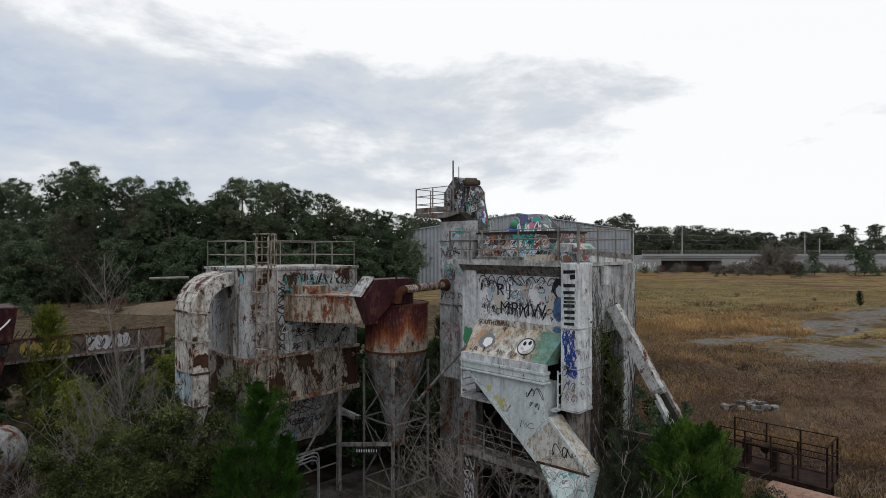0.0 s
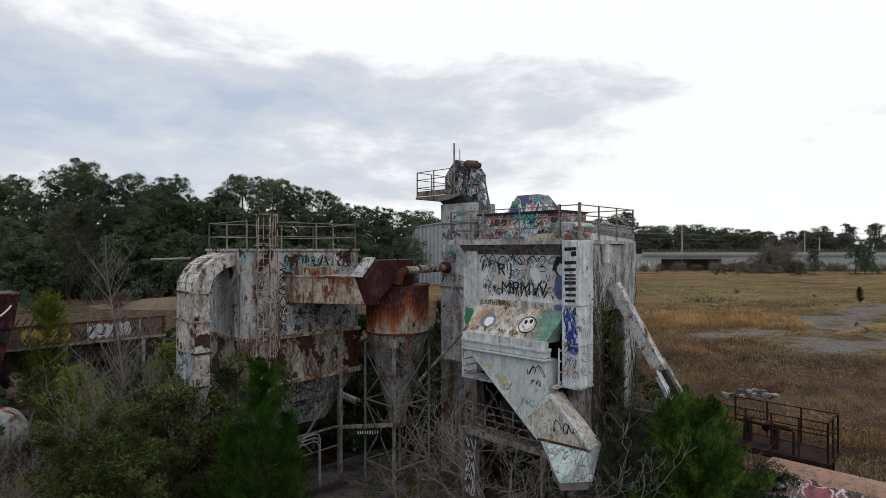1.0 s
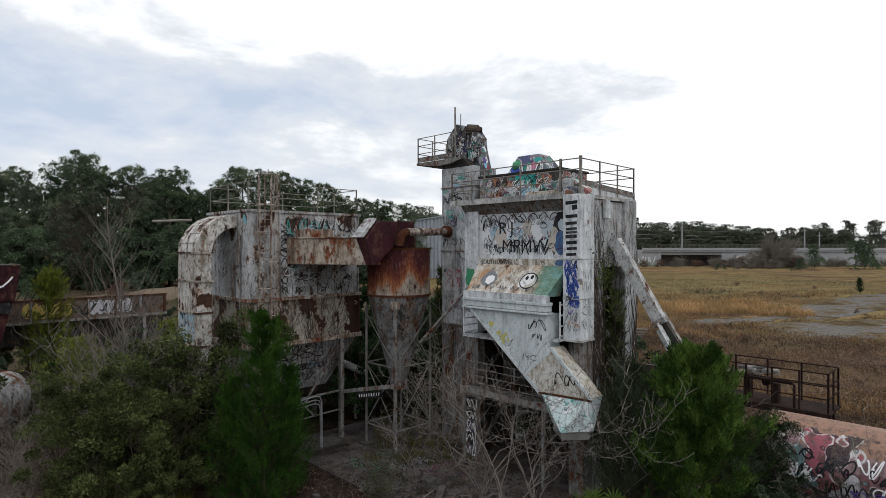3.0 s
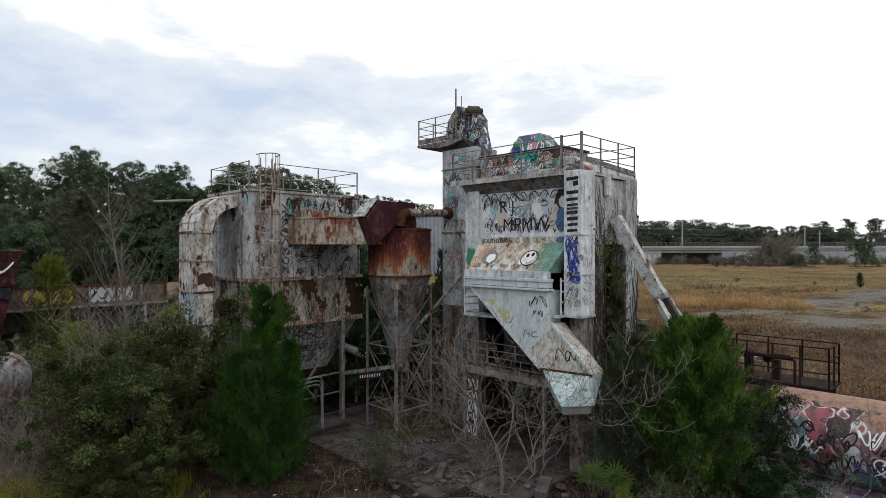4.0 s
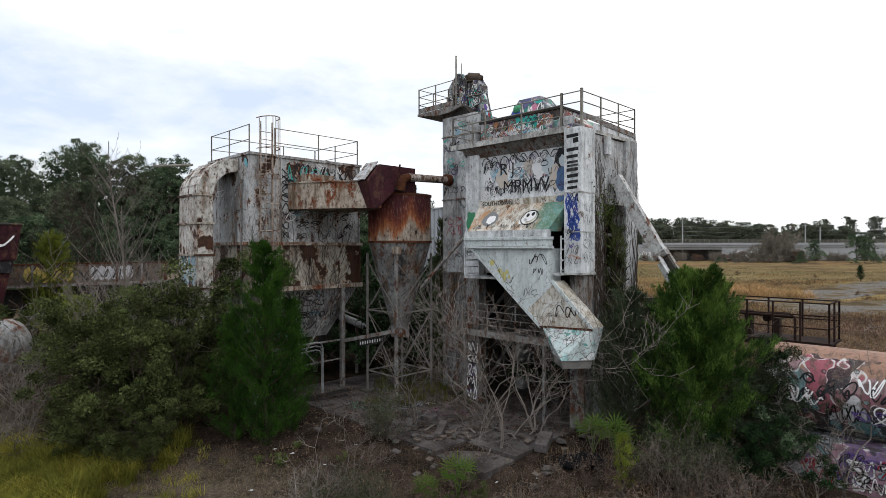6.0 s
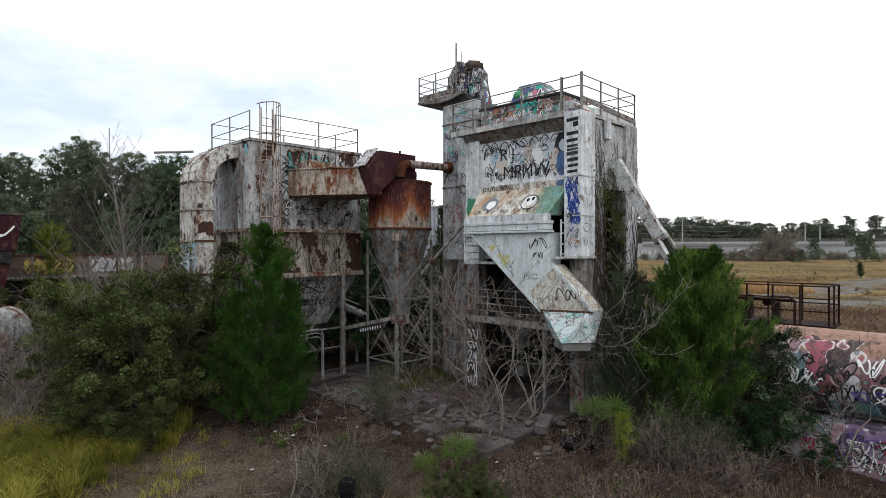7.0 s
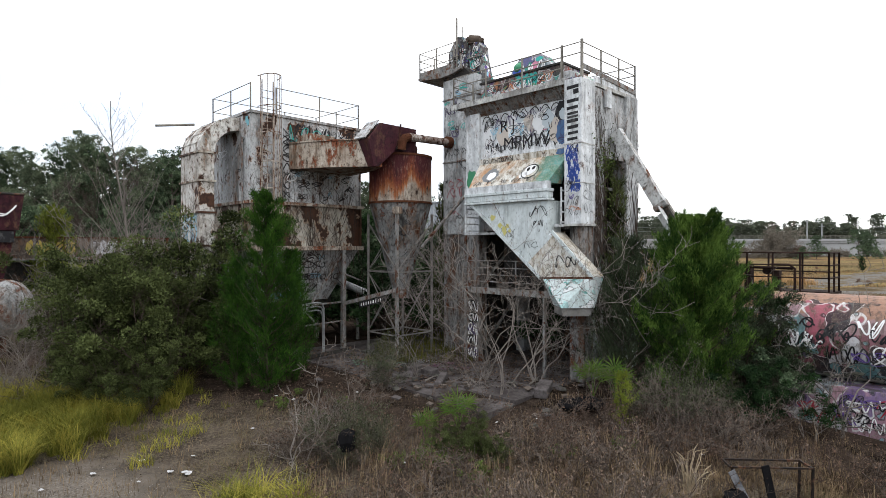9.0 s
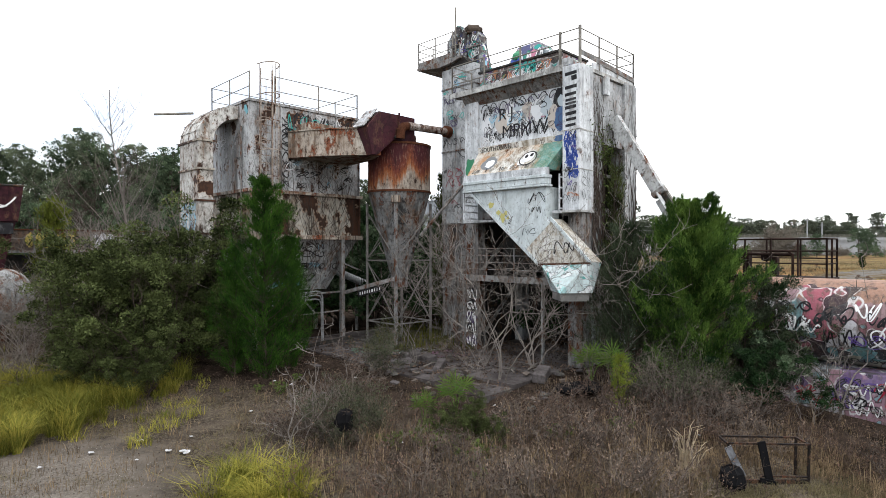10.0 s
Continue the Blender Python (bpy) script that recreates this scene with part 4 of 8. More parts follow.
for u in (15.62, 16.0, 16.3):
    part("upright", Form().beam((u, 10.36, 5.1), (u, 10.36, 6.35), 0.04, 0.04, (1, 0, 0)), WHITE, gate)
part("sill", box((15.4, 10.30, 5.06), (16.3, 10.5, 5.14)), WHITE_B, gate)
gate2 = thing("side_grille", (15.9, 14.3, 4.9), "small white bar grille beside the chute", "grille")
for z in (5.0, 5.25, 5.5, 5.8, 6.1):
    part("bar", Form().beam((15.3, 14.32, z), (16.0, 14.32, z), 0.04, 0.05), WHITE, gate2)
part("upright", Form().beam((15.3, 14.32, 4.9), (15.3, 14.32, 6.5), 0.05, 0.05, (1, 0, 0)), WHITE, gate2)
part("sill", box((15.3, 12.9, 4.84), (16.0, 14.4, 4.92)), WHITE_B, gate2)

# lower walkway
low = thing("lower_walkway", (15.8, 12.5, 2.7), "narrow steel walkway with low rails under the chute", "walkway")
part("deck", box((15.55, 10.6, 2.74), (16.3, 14.72, 2.84)), STEEL, low)
part("edge_plate", box((15.50, 10.6, 2.70), (15.55, 14.75, 2.92)), STEEL, low)
rail_run(low, [(15.55, 14.72), (15.55, 10.9)], 2.84, 1.08, (0.3, 0.55, 0.8, 1.06), 1.3, 0.02, mat_=STEEL)
for v in (14.6, 11.0):
    part("leg", Form().beam((15.6, v, 0), (15.6, v, 2.74), 0.09, 0.09, (1, 0, 0)), STEEL, low)

# ---------- bucket elevator ----------
elev = thing("bucket_elevator", (17.6, 16.2, 0), "tall boxed bucket elevator with a graffitied head and platform", "elevator")
case = part("casing", box((16.95, 15.30, 4.93), (18.35, 17.15, 11.45)), WHITE_B, elev, "stained white sheet casing", bevel=0.015)
part("boot_casing", box((16.96, 15.31, 0.0), (18.34, 17.14, 4.93)), STAINED_SHADE, elev, "stained lower casing, darkened for shade", bevel=0.015)
for z in (2.2, 4.9, 7.95, 10.6):
    part("joint_angle", box((16.92, 15.28, z), (18.38, 17.18, z + 0.05)), STEEL, case)
part("neck", Form().hexa([(17.0, 15.5, 11.40), (18.3, 15.5, 11.40), (18.3, 17.0, 11.40), (17.0, 17.0, 11.40), (16.9, 15.9, 11.8), (18.3, 15.9, 11.8), (18.3, 17.4, 11.8), (16.9, 17.4, 11.8)]), DARK_STEEL, elev)
part("platform", Form().prism([(18.55, 11.84), (15.95, 11.84), (15.95, 11.74), (16.5, 11.62), (17.2, 11.58), (18.55, 11.74)], 0, 16.78, 18.4), STEEL, elev, "overhanging head platform", bevel=0.01)
head = part("head_box", Form().prism([(16.06, 11.84), (17.2, 11.84), (17.2, 12.75), (16.95, 13.05), (16.62, 13.36), (16.4, 13.3), (16.06, 12.95)], 0, 17.3, 18.3), HEAD_MURAL, elev, "rounded head box crowded with tags", bevel=0.03)
hood = part("discharge_hood", Form().prism([(16.04, 12.9), (15.5, 12.86), (15.32, 12.62), (15.3, 12.25), (15.06, 11.3), (15.08, 10.1), (15.7, 10.1), (15.95, 11.8), (16.04, 12.2)], 0, 17.32, 17.78), HEAD_MURAL, elev, "sloping discharge hood sprayed dark", bevel=0.02)
part("band", Form().beam((17.29, 16.05, 12.27), (17.29, 15.27, 12.24), 0.05, 0.05), STEEL, hood)
part("drive_motor", Form().path([(17.3, 16.1, 13.08), (17.36, 16.08, 13.08), (17.37, 16.07, 13.08), (17.72, 15.74, 13.06), (17.74, 15.72, 13.06), (17.84, 15.64, 13.06)], [0.12, 0.12, 0.2, 0.2, 0.13, 0.1], 16), plain("brown_grey_motor", (0.12, 0.095, 0.078), 0.6, 8, 0.8, dark=(0.045, 0.034, 0.028)), elev, "old brown electric drive motor", bevel=0.03)
part("motor_plate", Form().beam((17.3, 16.05, 12.87), (17.8, 15.6, 12.87), 0.45, 0.05), DARK_STEEL, elev)
part("mast", Form().tube((17.0, 16.4, 11.84), (17.0, 16.4, 13.98), 0.035, n=8), RAIL, elev)
part("mast", Form().tube((17.5, 16.55, 13.0), (17.5, 16.55, 13.8), 0.02, n=6), RAIL, elev)
part("pulley", Form().path([(17.22, 16.75, 12.7), (17.30, 16.75, 12.7)], 0.28, 18), HEAD_MURAL, head)
rng = random.Random(31)
for ink, n, w in ((INK_WHITE, 5, 0.04), (INK, 7, 0.04), (INK_TEAL, 2, 0.05)):
    form = Form()
    for k in range(n):
        a, z = rng.uniform(16.5, 17.2), rng.uniform(11.95, 12.8)
        scrawl(form, on_u(17.292), a, z, a - 0.35, z + 0.3, w, rng, 2)
        a, z = rng.uniform(15.6, 15.95), rng.uniform(11.5, 12.4)
        scrawl(form, on_u(17.315), a, z, a - 0.3, z + 0.35, w, rng, 2)
    part("sprayed_tag", form, ink, head)
form = Form()
for k in range(3):
    z = 8.2 + k * 0.9
    scrawl(form, on_u(16.95), 17.1, z, 16.2, z + 0.36, 0.03, rng, 6)
part("black_tag", form, INK, case)
form = Form()
for z in (6.5, 6.9):
    scrawl(form, on_u(16.945), 16.9, z, 15.9, z + 0.35, 0.03, rng, 4)
part("red_tag", form, INK_RED, case)
hr = thing("head_guard_rail", (16.85, 17.5, 11.84), "thin guard rail round the elevator head platform", "railing", "guard rails")
rail_run(hr, [(16.83, 18.50), (16.83, 16.40)], 11.84, 1.1, (0.4, 0.75, 1.08), 1.05, 0.02, 0.22)
rail_run(hr, [(16.83, 18.50), (18.6, 18.50)], 11.84, 1.1, (0.4, 0.75, 1.08), 0.9, 0.02)
rail_run(hr, [(16.83, 16.40), (16.83, 16.0)], 11.84, 0.5, (0.48,), 1.0, 0.02)

# slanting conveyor boom against the right side
boom = thing("slanting_boom", (17.8, 8, 2.5), "pale grey slanting conveyor box leaning on the tower, split below", "conveyor")
BOOM = weathered("boom_paint", (0.50, 0.52, 0.53), (0.24, 0.235, 0.225), 0.42, 0.7, seed=15.0)
top_, foot_ = Vector((17.75, 9.56, 8.34)), Vector((17.75, 7.15, 4.36))
at_boom = lambda s, du=0.0, dn=0.0: top_.lerp(foot_, s) + Vector((du, 0.855 * dn, -0.518 * dn))
part("box_girder", Form().beam(at_boom(0), at_boom(0.66), 0.40, 0.26, (1, 0, 0)), BOOM, boom, "flaking pale box girder", bevel=0.012)
for du, s1 in ((-0.19, 1.0), (0.19, 0.94)):
    part("side_plate", Form().beam(at_boom(0.665, du), at_boom(s1, du), 0.03, 0.27, (1, 0, 0)), BOOM, boom, "bent side plate", bevel=0.006)
part("broken_cover", Form().beam(at_boom(0.70, -0.03, 0.13), at_boom(0.96, -0.05, 0.16), 0.26, 0.015, (1, 0, 0)), BOOM, boom)
# Dark strip put into the split to stand for the shade inside.
part("dark_inside_strip", Form().beam(at_boom(0.665, 0, -0.02), at_boom(0.97, 0, -0.05), 0.30, 0.04, (1, 0, 0)), DARK_STEEL, boom, "dark strip for the shaded inside")
RAILWOOD = weathered("lichen_grey_edge", (0.30, 0.30, 0.275), (0.11, 0.105, 0.095), 0.6, 0.9, seed=18.0, fine=2.0)
part("edge_rail", Form().beam(at_boom(-0.02, 0.30, -0.05), at_boom(0.62, 0.30, -0.05), 0.10, 0.20, (1, 0, 0)), RAILWOOD, boom, "rough weathered edge rail")
part("edge_rail", Form().beam(at_boom(0.60, 0.33, -0.09), at_boom(1.02, 0.36, -0.12), 0.09, 0.17, (1, 0, 0)), RAILWOOD, boom)
part("joint_plate", Form().beam(at_boom(0.64), at_boom(0.68), 0.46, 0.31, (1, 0, 0)), STEEL, boom, bevel=0.01)
part("trestle_beam", Form().beam((17.3, 9.6, 4.28), (17.9, 6.7, 4.22), 0.16, 0.16), DARK_STEEL, boom, "dark beam under the foot")
part("foot", Form().beam((17.8, 7.1, -0.1), (17.8, 7.1, 4.2), 0.18, 0.18, (1, 0, 0)), DARK_STEEL, boom, bevel=0.02)
part("foot", Form().beam((17.4, 9.3, -0.1), (17.4, 9.3, 4.2), 0.14, 0.14, (1, 0, 0)), DARK_STEEL, boom)

FADES = (spray("faded_white_fill", (0.60, 0.62, 0.64)), spray("faded_grey_blue_fill", (0.40, 0.46, 0.50)), spray("faded_tan_fill", (0.46, 0.42, 0.38)))
# denser spray paint on roof gear, elevator and front wall
rng = random.Random(33)
MANY = (INK, INK_WHITE, INK_TEAL, INK_RED, INK, INK_PURPLE, INK_SKY, INK_ORANGE, INK_WHITE, INK_GREEN)
tag_wall(head, on_u(17.288), 16.9, 16.1, 11.9, 12.8, 12, MANY, 0.24, 0.022, rng)
tag_wall(hood, on_u(17.308), 15.75, 15.2, 10.3, 12.4, 10, MANY, 0.2, 0.022, rng)
tag_wall(case, on_u(16.945), 17.1, 15.7, 8.2, 11.3, 22, (INK_TEAL, INK, INK_SKY, INK_TEAL, INK, INK_DUSK), 0.4, 0.03, rng)
tag_wall(case, on_u(16.945), 17.1, 15.7, 5.2, 8.0, 6, (INK, INK_RED, INK), 0.45, 0.026, rng)
tag_wall(body, on_u(16.930), 14.9, 12.0, 9.95, 10.6, 24, MANY, 0.3, 0.022, rng)
for k in range(7):
    f = Form()
    blob(f, lambda a, b: (16.93 + 0.286 * (b - 10.55) - 0.004, a, b), rng.uniform(12.2, 13.5), rng.uniform(10.7, 11.35), rng.uniform(0.12, 0.3), rng.uniform(0.1, 0.2), rng, 12, 0.3)
    part("sprayed_patch", f, (INK_PURPLE, INK_GREEN, INK_PINK, INK_BLUE, INK, INK_TEAL, INK_SKY)[k], cover)
for k in range(9):
    f = Form()
    blob(f, on_u(16.1385 - 0.0003 * k), 13.9 - k * 0.38, 8.55 + rng.uniform(-0.2, 0.3), rng.uniform(0.22, 0.34), rng.uniform(0.3, 0.45), rng, 16, 0.15)
    part("faded_fill", f, (FADES[k % 3]), tower)
tag_wall(tower, on_u(16.128), 14.2, 10.7, 7.85, 9.2, 34, (INK, INK, INK_DUSK, INK, INK), 0.42, 0.022, rng)
word("R J", 0.62, tower, (16.125, 13.35, 8.62), INK, label="black hand-sprayed letters")
word("MPMW", 0.66, tower, (16.125, 13.2, 7.95), INK, label="black hand-sprayed letters")
word("SOUTHTOWN", 0.22, tower, (16.02, 14.1, 7.52), INK, label="small black hand-sprayed word")
f = Form()
blob(f, on_u(16.126), 10.66, 9.0, 0.26, 0.32, rng, 16, 0.12)
part("dark_fill", f, INK, tower)
f = Form()
blob(f, on_u(16.122), 10.62, 8.88, 0.14, 0.2, rng, 14, 0.1)
part("pale_fill", f, FADES[1], tower)
tag_wall(corner, on_u(15.690), 10.25, 9.9, 5.4, 7.4, 8, (INK_PURPLE, INK, INK_ORANGE, INK_BLUE), 0.3, 0.02, rng)
lean_face = lambda a, b: (a, 15.06 + (b - 11.3) * 0.2526 - 0.012, b)
for k in range(7):
    f = Form()
    blob(f, lean_face, rng.uniform(17.4, 17.7), rng.uniform(11.35, 12.2), rng.uniform(0.05, 0.11), rng.uniform(0.08, 0.18), rng, 10, 0.3)
    part("sprayed_patch", f, (INK_TEAL, INK_WHITE, INK_RED, INK_SKY, INK_PURPLE)[k % 5], hood)

# ---------- dust filter house ----------
BRACE_PALE = plain("pale_pipe_paint", (0.32, 0.33, 0.34), 0.5, 8, 0.7)
bag = thing("filter_house", (12.3, 22, 0), "large boxy dust filter house of stained grey steel plate with graffiti", "industrial filter")
main = part("upper_casing", box((9.75, 20.20, 6.12), (14.86, 23.80, 9.48)), BAG, bag, "upper casing, scrawled and rust-streaked", bevel=0.02)
part("lower_casing", box((9.75, 20.20, 4.42), (14.86, 23.80, 6.12)), BAG_LOW, bag, "lower casing eaten by dark rust", bevel=0.02)
part("seam_flange", box((9.66, 20.08, 6.06), (14.94, 23.9, 6.18)), DUCT, bag)
part("base_flange", box((9.66, 20.08, 4.26), (14.95, 23.9, 4.44)), DUCT, bag, "rusty base flange", bevel=0.01)
part("roof_edge", box((9.70, 20.14, 9.48), (14.92, 23.86, 9.58)), BAG, bag)
for u in (11.02, 12.3, 13.58, 14.78):
    part("stiffener", box((u, 20.12, 4.44), (u + 0.06, 20.2, 6.1)), BAG_LOW, bag)
    part("stiffener", box((u, 20.15, 6.18), (u + 0.05, 20.2, 9.46)), BAG, bag)
hop = part("hopper", Form().hexa([(10.6, 21.5, 2.1), (14.0, 21.5, 2.1), (14.0, 22.5, 2.1), (10.6, 22.5, 2.1), (9.9, 20.3, 4.28), (14.8, 20.3, 4.28), (14.8, 23.7, 4.28), (9.9, 23.7, 4.28)]), weathered("pale_hopper_paint", (0.42, 0.43, 0.44), (0.19, 0.19, 0.19), 0.3, 0.6, seed=45.0), bag, "tapered dust hopper with tags")
part("screw_trough", Form().path([(10.2, 22.0, 1.95), (15.2, 22.0, 1.95)], 0.35, 14), DARK_STEEL, bag, "dark screw conveyor trough")
for u, v in ((10.0, 20.25), (13.92, 20.18), (14.75, 23.6), (10.0, 23.6)):
    part("leg", Form().beam((u, v, 0), (u, v, 4.28), 0.2, 0.16, (1, 0, 0)), STEEL, bag, bevel=0.01)
for a, b in (((13.8, 20.2, 4.0), (12.3, 20.2, 2.0)), ((12.3, 20.2, 2.0), (11.2, 20.2, 0.6)), ((10.1, 20.2, 4.0), (12.6, 20.2, 1.2)), ((10.1, 20.2, 2.0), (13.8, 20.2, 2.05)), ((14.0, 20.3, 3.6), (14.7, 23.4, 1.0)), ((13.95, 20.3, 3.3), (15.8, 19.9, 2.5)), ((10.0, 20.3, 3.8), (10.0, 23.5, 0.8))):
    part("brace", Form().beam(a, b, 0.085, 0.06), STEEL, bag)
for k in range(3):
    part("bent_pipe", Form().path([(10.4, 19.72 - 0.05 * k, 1.72 + 0.16 * k), (12.3, 19.72 - 0.05 * k, 1.86 + 0.16 * k), (12.5, 19.72 - 0.05 * k, 1.80 + 0.16 * k), (12.58, 19.72 - 0.05 * k, 1.6 + 0.16 * k), (12.6, 19.72 - 0.05 * k, 0.0)], 0.028, 8), BRACE_PALE, bag, "thin pale bent pipe")
part("fallen_beam", Form().beam((11.6, 19.2, 0.12), (13.2, 18.6, 0.35), 0.14, 0.14), DARK_STEEL, bag)
part("cross_rail", Form().beam((10.1, 20.2, 1.15), (13.9, 20.2, 1.25), 0.05, 0.05), STEEL, bag)
rng = random.Random(41)
form = Form()
for k in range(5):
    scrawl(form, on_v(20.19), 11.55 + k * 0.62, 8.75 + rng.uniform(-0.05, 0.1), 12.15 + k * 0.62, 9.3, 0.055, rng, 3)
for k in range(8):
    z = 6.3 + k * 0.36
    scrawl(form, on_v(20.19), 10.95, z, 11.5, z + 0.33, 0.05, rng, 2)
part("black_tag", form, INK, main)
form = Form()
for k in range(4):
    scrawl(form, on_v(20.188), 11.3 + k * 0.5, 8.6, 11.8 + k * 0.5, 9.2, 0.04, rng, 2)
part("teal_tag", form, INK_TEAL, main)
form = Form()
for k in range(3):
    blob(form, on_u(9.745 - 0.001 * k), 20.40 + 0.05 * k, 9.12 + 0.08 * k, 0.10, 0.12, rng, 16, 0.3)
part("teal_fill", form, spray("weathered_sky_paint", (0.14, 0.34, 0.40)), main)
form = Form()
hp = lambda a, b: (a, 20.3 + (4.28 - b) * 0.55 - 0.012, b)
for z in (2.5, 3.0, 3.5, 3.85):
    scrawl(form, hp, 11.1, z, 13.3, z + 0.34, 0.05, rng, 8)
part("black_tag", form, INK, hop)
form = Form()
for k in range(3):
    blob(form, lambda a, b: (a, 20.3 + (4.28 - b) * 0.55 - 0.008, b), 11.4 + k * 0.5, 2.4, 0.26, 0.14, rng)
part("blue_fill", form, INK_SKY, hop)

tag_wall(main, on_v(20.184), 11.2, 14.3, 6.25, 9.2, 70, (INK, INK, INK, INK, INK, INK_SKY, INK, INK, INK, INK_WHITE), 0.42, 0.03, rng)
tag_wall(main, on_u(9.742), 23.4, 20.6, 6.2, 9.0, 10, (INK, INK, INK_WHITE), 0.4, 0.02, rng)
word("NBZTOMO", 0.42, hop, (12.1, 20.975, 3.0), INK, 0, 118.8, "bold black hand-sprayed letters")
tag_wall(hop, lambda a, b: (a, 20.3 + (4.28 - b) * 0.55 - 0.014, b), 10.9, 13.2, 2.4, 3.9, 12, (INK, INK_WHITE, INK, INK_SKY), 0.5, 0.035, rng)
rail2 = thing("filter_guard_rail", (12, 22, 9.58), "thin two-bar guard rail on the filter house roof", "railing", "guard rails")
rail_run(rail2, [(9.80, 23.7), (9.80, 20.3)], 9.58, 1.06, (0.48, 1.04), 1.7, 0.02)
rail_run(rail2, [(10.85, 20.3), (14.8, 20.3)], 9.58, 1.06, (0.48, 1.04), 2.0, 0.02)
rail_run(rail2, [(14.8, 20.3), (14.8, 23.7), (9.8, 23.7)], 9.58, 1.06, (0.48, 1.04), 1.8, 0.02)

LADDER = weathered("chipped_ladder_paint", (0.42, 0.385, 0.34), (0.24, 0.17, 0.13), 0.62, 0.6, seed=57.0, fine=2.0)
ladder = thing("caged_ladder", (10.35, 20.0, 3.6), "pale caged access ladder chipped with rust on the filter house", "ladder")
for u in (10.12, 10.58):
    part("stile", Form().beam((u, 20.02, 3.2), (u, 20.02, 10.75), 0.05, 0.03, (1, 0, 0)), LADDER, ladder)
for k in range(25):
    part("rung", Form().tube((10.12, 20.02, 3.4 + k * 0.29), (10.58, 20.02, 3.4 + k * 0.29), 0.014, n=5), LADDER, ladder)
for z in (5.6, 6.6, 7.6, 8.7, 9.7, 10.85):
    hoop = [(10.35 - 0.40 * math.cos(q), 20.02 - 0.72 * math.sin(q), z) for q in [math.pi * i / 12 for i in range(13)]]
    part("cage_hoop", Form().path(hoop, 0.02, 5), LADDER, ladder)
for i in (1, 3, 5, 6, 7, 9, 11):
    q = math.pi * i / 12
    part("cage_strap", Form().tube((10.35 - 0.40 * math.cos(q), 20.02 - 0.72 * math.sin(q), 5.5), (10.35 - 0.40 * math.cos(q), 20.02 - 0.72 * math.sin(q), 10.85), 0.016, n=5), LADDER, ladder)

# big elbow duct on the side
elbow = thing("elbow_duct", (8.6, 22, 3), "square flaking cream duct that bends down beside the filter house", "duct")
R0_, R1_ = 0.98, 1.54
cu, cz = 9.74, 7.92
seg = [radians(90 + 7.5 * i) for i in range(13)]
out_a = [(cu + R1_ * math.cos(q), cz + R1_ * math.sin(q) * 0.96) for q in seg]
in_a = [(cu + R0_ * math.cos(q), cz + R0_ * math.sin(q)) for q in seg]
bend = Form()
for (a, b), (g, h) in zip(out_a, in_a):
    bend.v += [(a, 21.10, b), (a, 22.92, b), (g, 22.92, h), (g, 21.10, h)]
for i in range(len(seg) - 1):
    bend.f += [(4 * i + j, 4 * i + (j + 1) % 4, 4 * i + 4 + (j + 1) % 4, 4 * i + 4 + j) for j in range(4)]
bend.f += [(0, 1, 2, 3), tuple(4 * (len(seg) - 1) + j for j in (3, 2, 1, 0))]
part("bend", bend, ELBOW, elbow, "ribbed rounded bend")
for i in range(0, 13, 2):
    (a, b), (e, f_) = out_a[i], in_a[i]
    part("rib", Form().beam((a, 21.06, b), (a, 22.96, b), 0.035, 0.035), ELBOW, elbow)
part("drop", box((8.20, 21.10, 4.45), (8.76, 22.92, 7.92)), ELBOW, elbow, bevel=0.015)
for z in (4.42, 5.66, 6.84, 7.9):
    part("flange", box((8.15, 21.05, z), (8.81, 22.97, z + 0.07)), BAG_LOW, elbow)
part("boot", Form().hexa([(7.55, 21.4, 2.7), (8.35, 21.4, 2.7), (8.35, 22.9, 2.7), (7.55, 22.9, 2.7), (8.20, 21.10, 4.42), (8.76, 21.10, 4.42), (8.76, 22.92, 4.42), (8.20, 22.92, 4.42)]), ELBOW, elbow, "splayed foot of the duct", bevel=0.01)
part("fan_case", Form().path([(7.6, 22.1, 1.6), (8.6, 22.1, 1.6)], 1.25, 20), RUSTY, elbow, "rusty fan casing at the foot")
rng = random.Random(44)
form = Form()
for z in (4.6, 4.95, 5.3):
    scrawl(form, on_u(8.2), 22.8, z, 21.3, z + 0.34, 0.035, rng, 12)
part("blue_tag", form, INK_SKY, elbow)
part("stack_pipe", Form().tube((8.6, 22.6, 9.2), (7.5, 23.6, 9.15), 0.05, n=8), RAIL, elbow)
part("conduit", Form().tube((9.68, 20.75, 3.2), (9.68, 20.75, 8.6), 0.035, n=6), STEEL, elbow)

# scroll duct from the filter house to the cyclone
duct = thing("scroll_duct", (12.5, 18.5, 7.5), "curved rusting steel duct between filter house and cyclone", "duct")
plan = smooth_line([(11.35, 20.19), (11.5, 19.75), (11.85, 19.0), (12.35, 18.2), (13.05, 17.3), (13.5, 17.0)], 4)
part("curved_wall", Form().prism(plan + [(13.7, 17.5), (14.1, 18.3), (14.3, 20.19)], 2, 7.47, 8.48), DUCT, duct, "curved plate streaked orange and cream", bevel=0.01)
part("top_flange", Form().prism([(u - 0.04, v - 0.04) for u, v in plan] + [(13.72, 17.46), (14.12, 18.3), (14.32, 20.19)], 2, 8.48, 8.53), DUCT, duct)
part("stub_box", box((11.75, 19.3, 8.53), (12.9, 20.19, 8.85)), DUCT, duct, "small rusty box on top", bevel=0.01)
part("riser", Form().prism([(13.05, 7.45), (13.3, 7.47), (14.1, 8.14), (15.2, 8.14), (15.2, 9.14), (13.38, 9.14), (12.80, 8.48)], 1, 16.95, 17.8), OXIDE, duct, "dark red riser box", bevel=0.012)
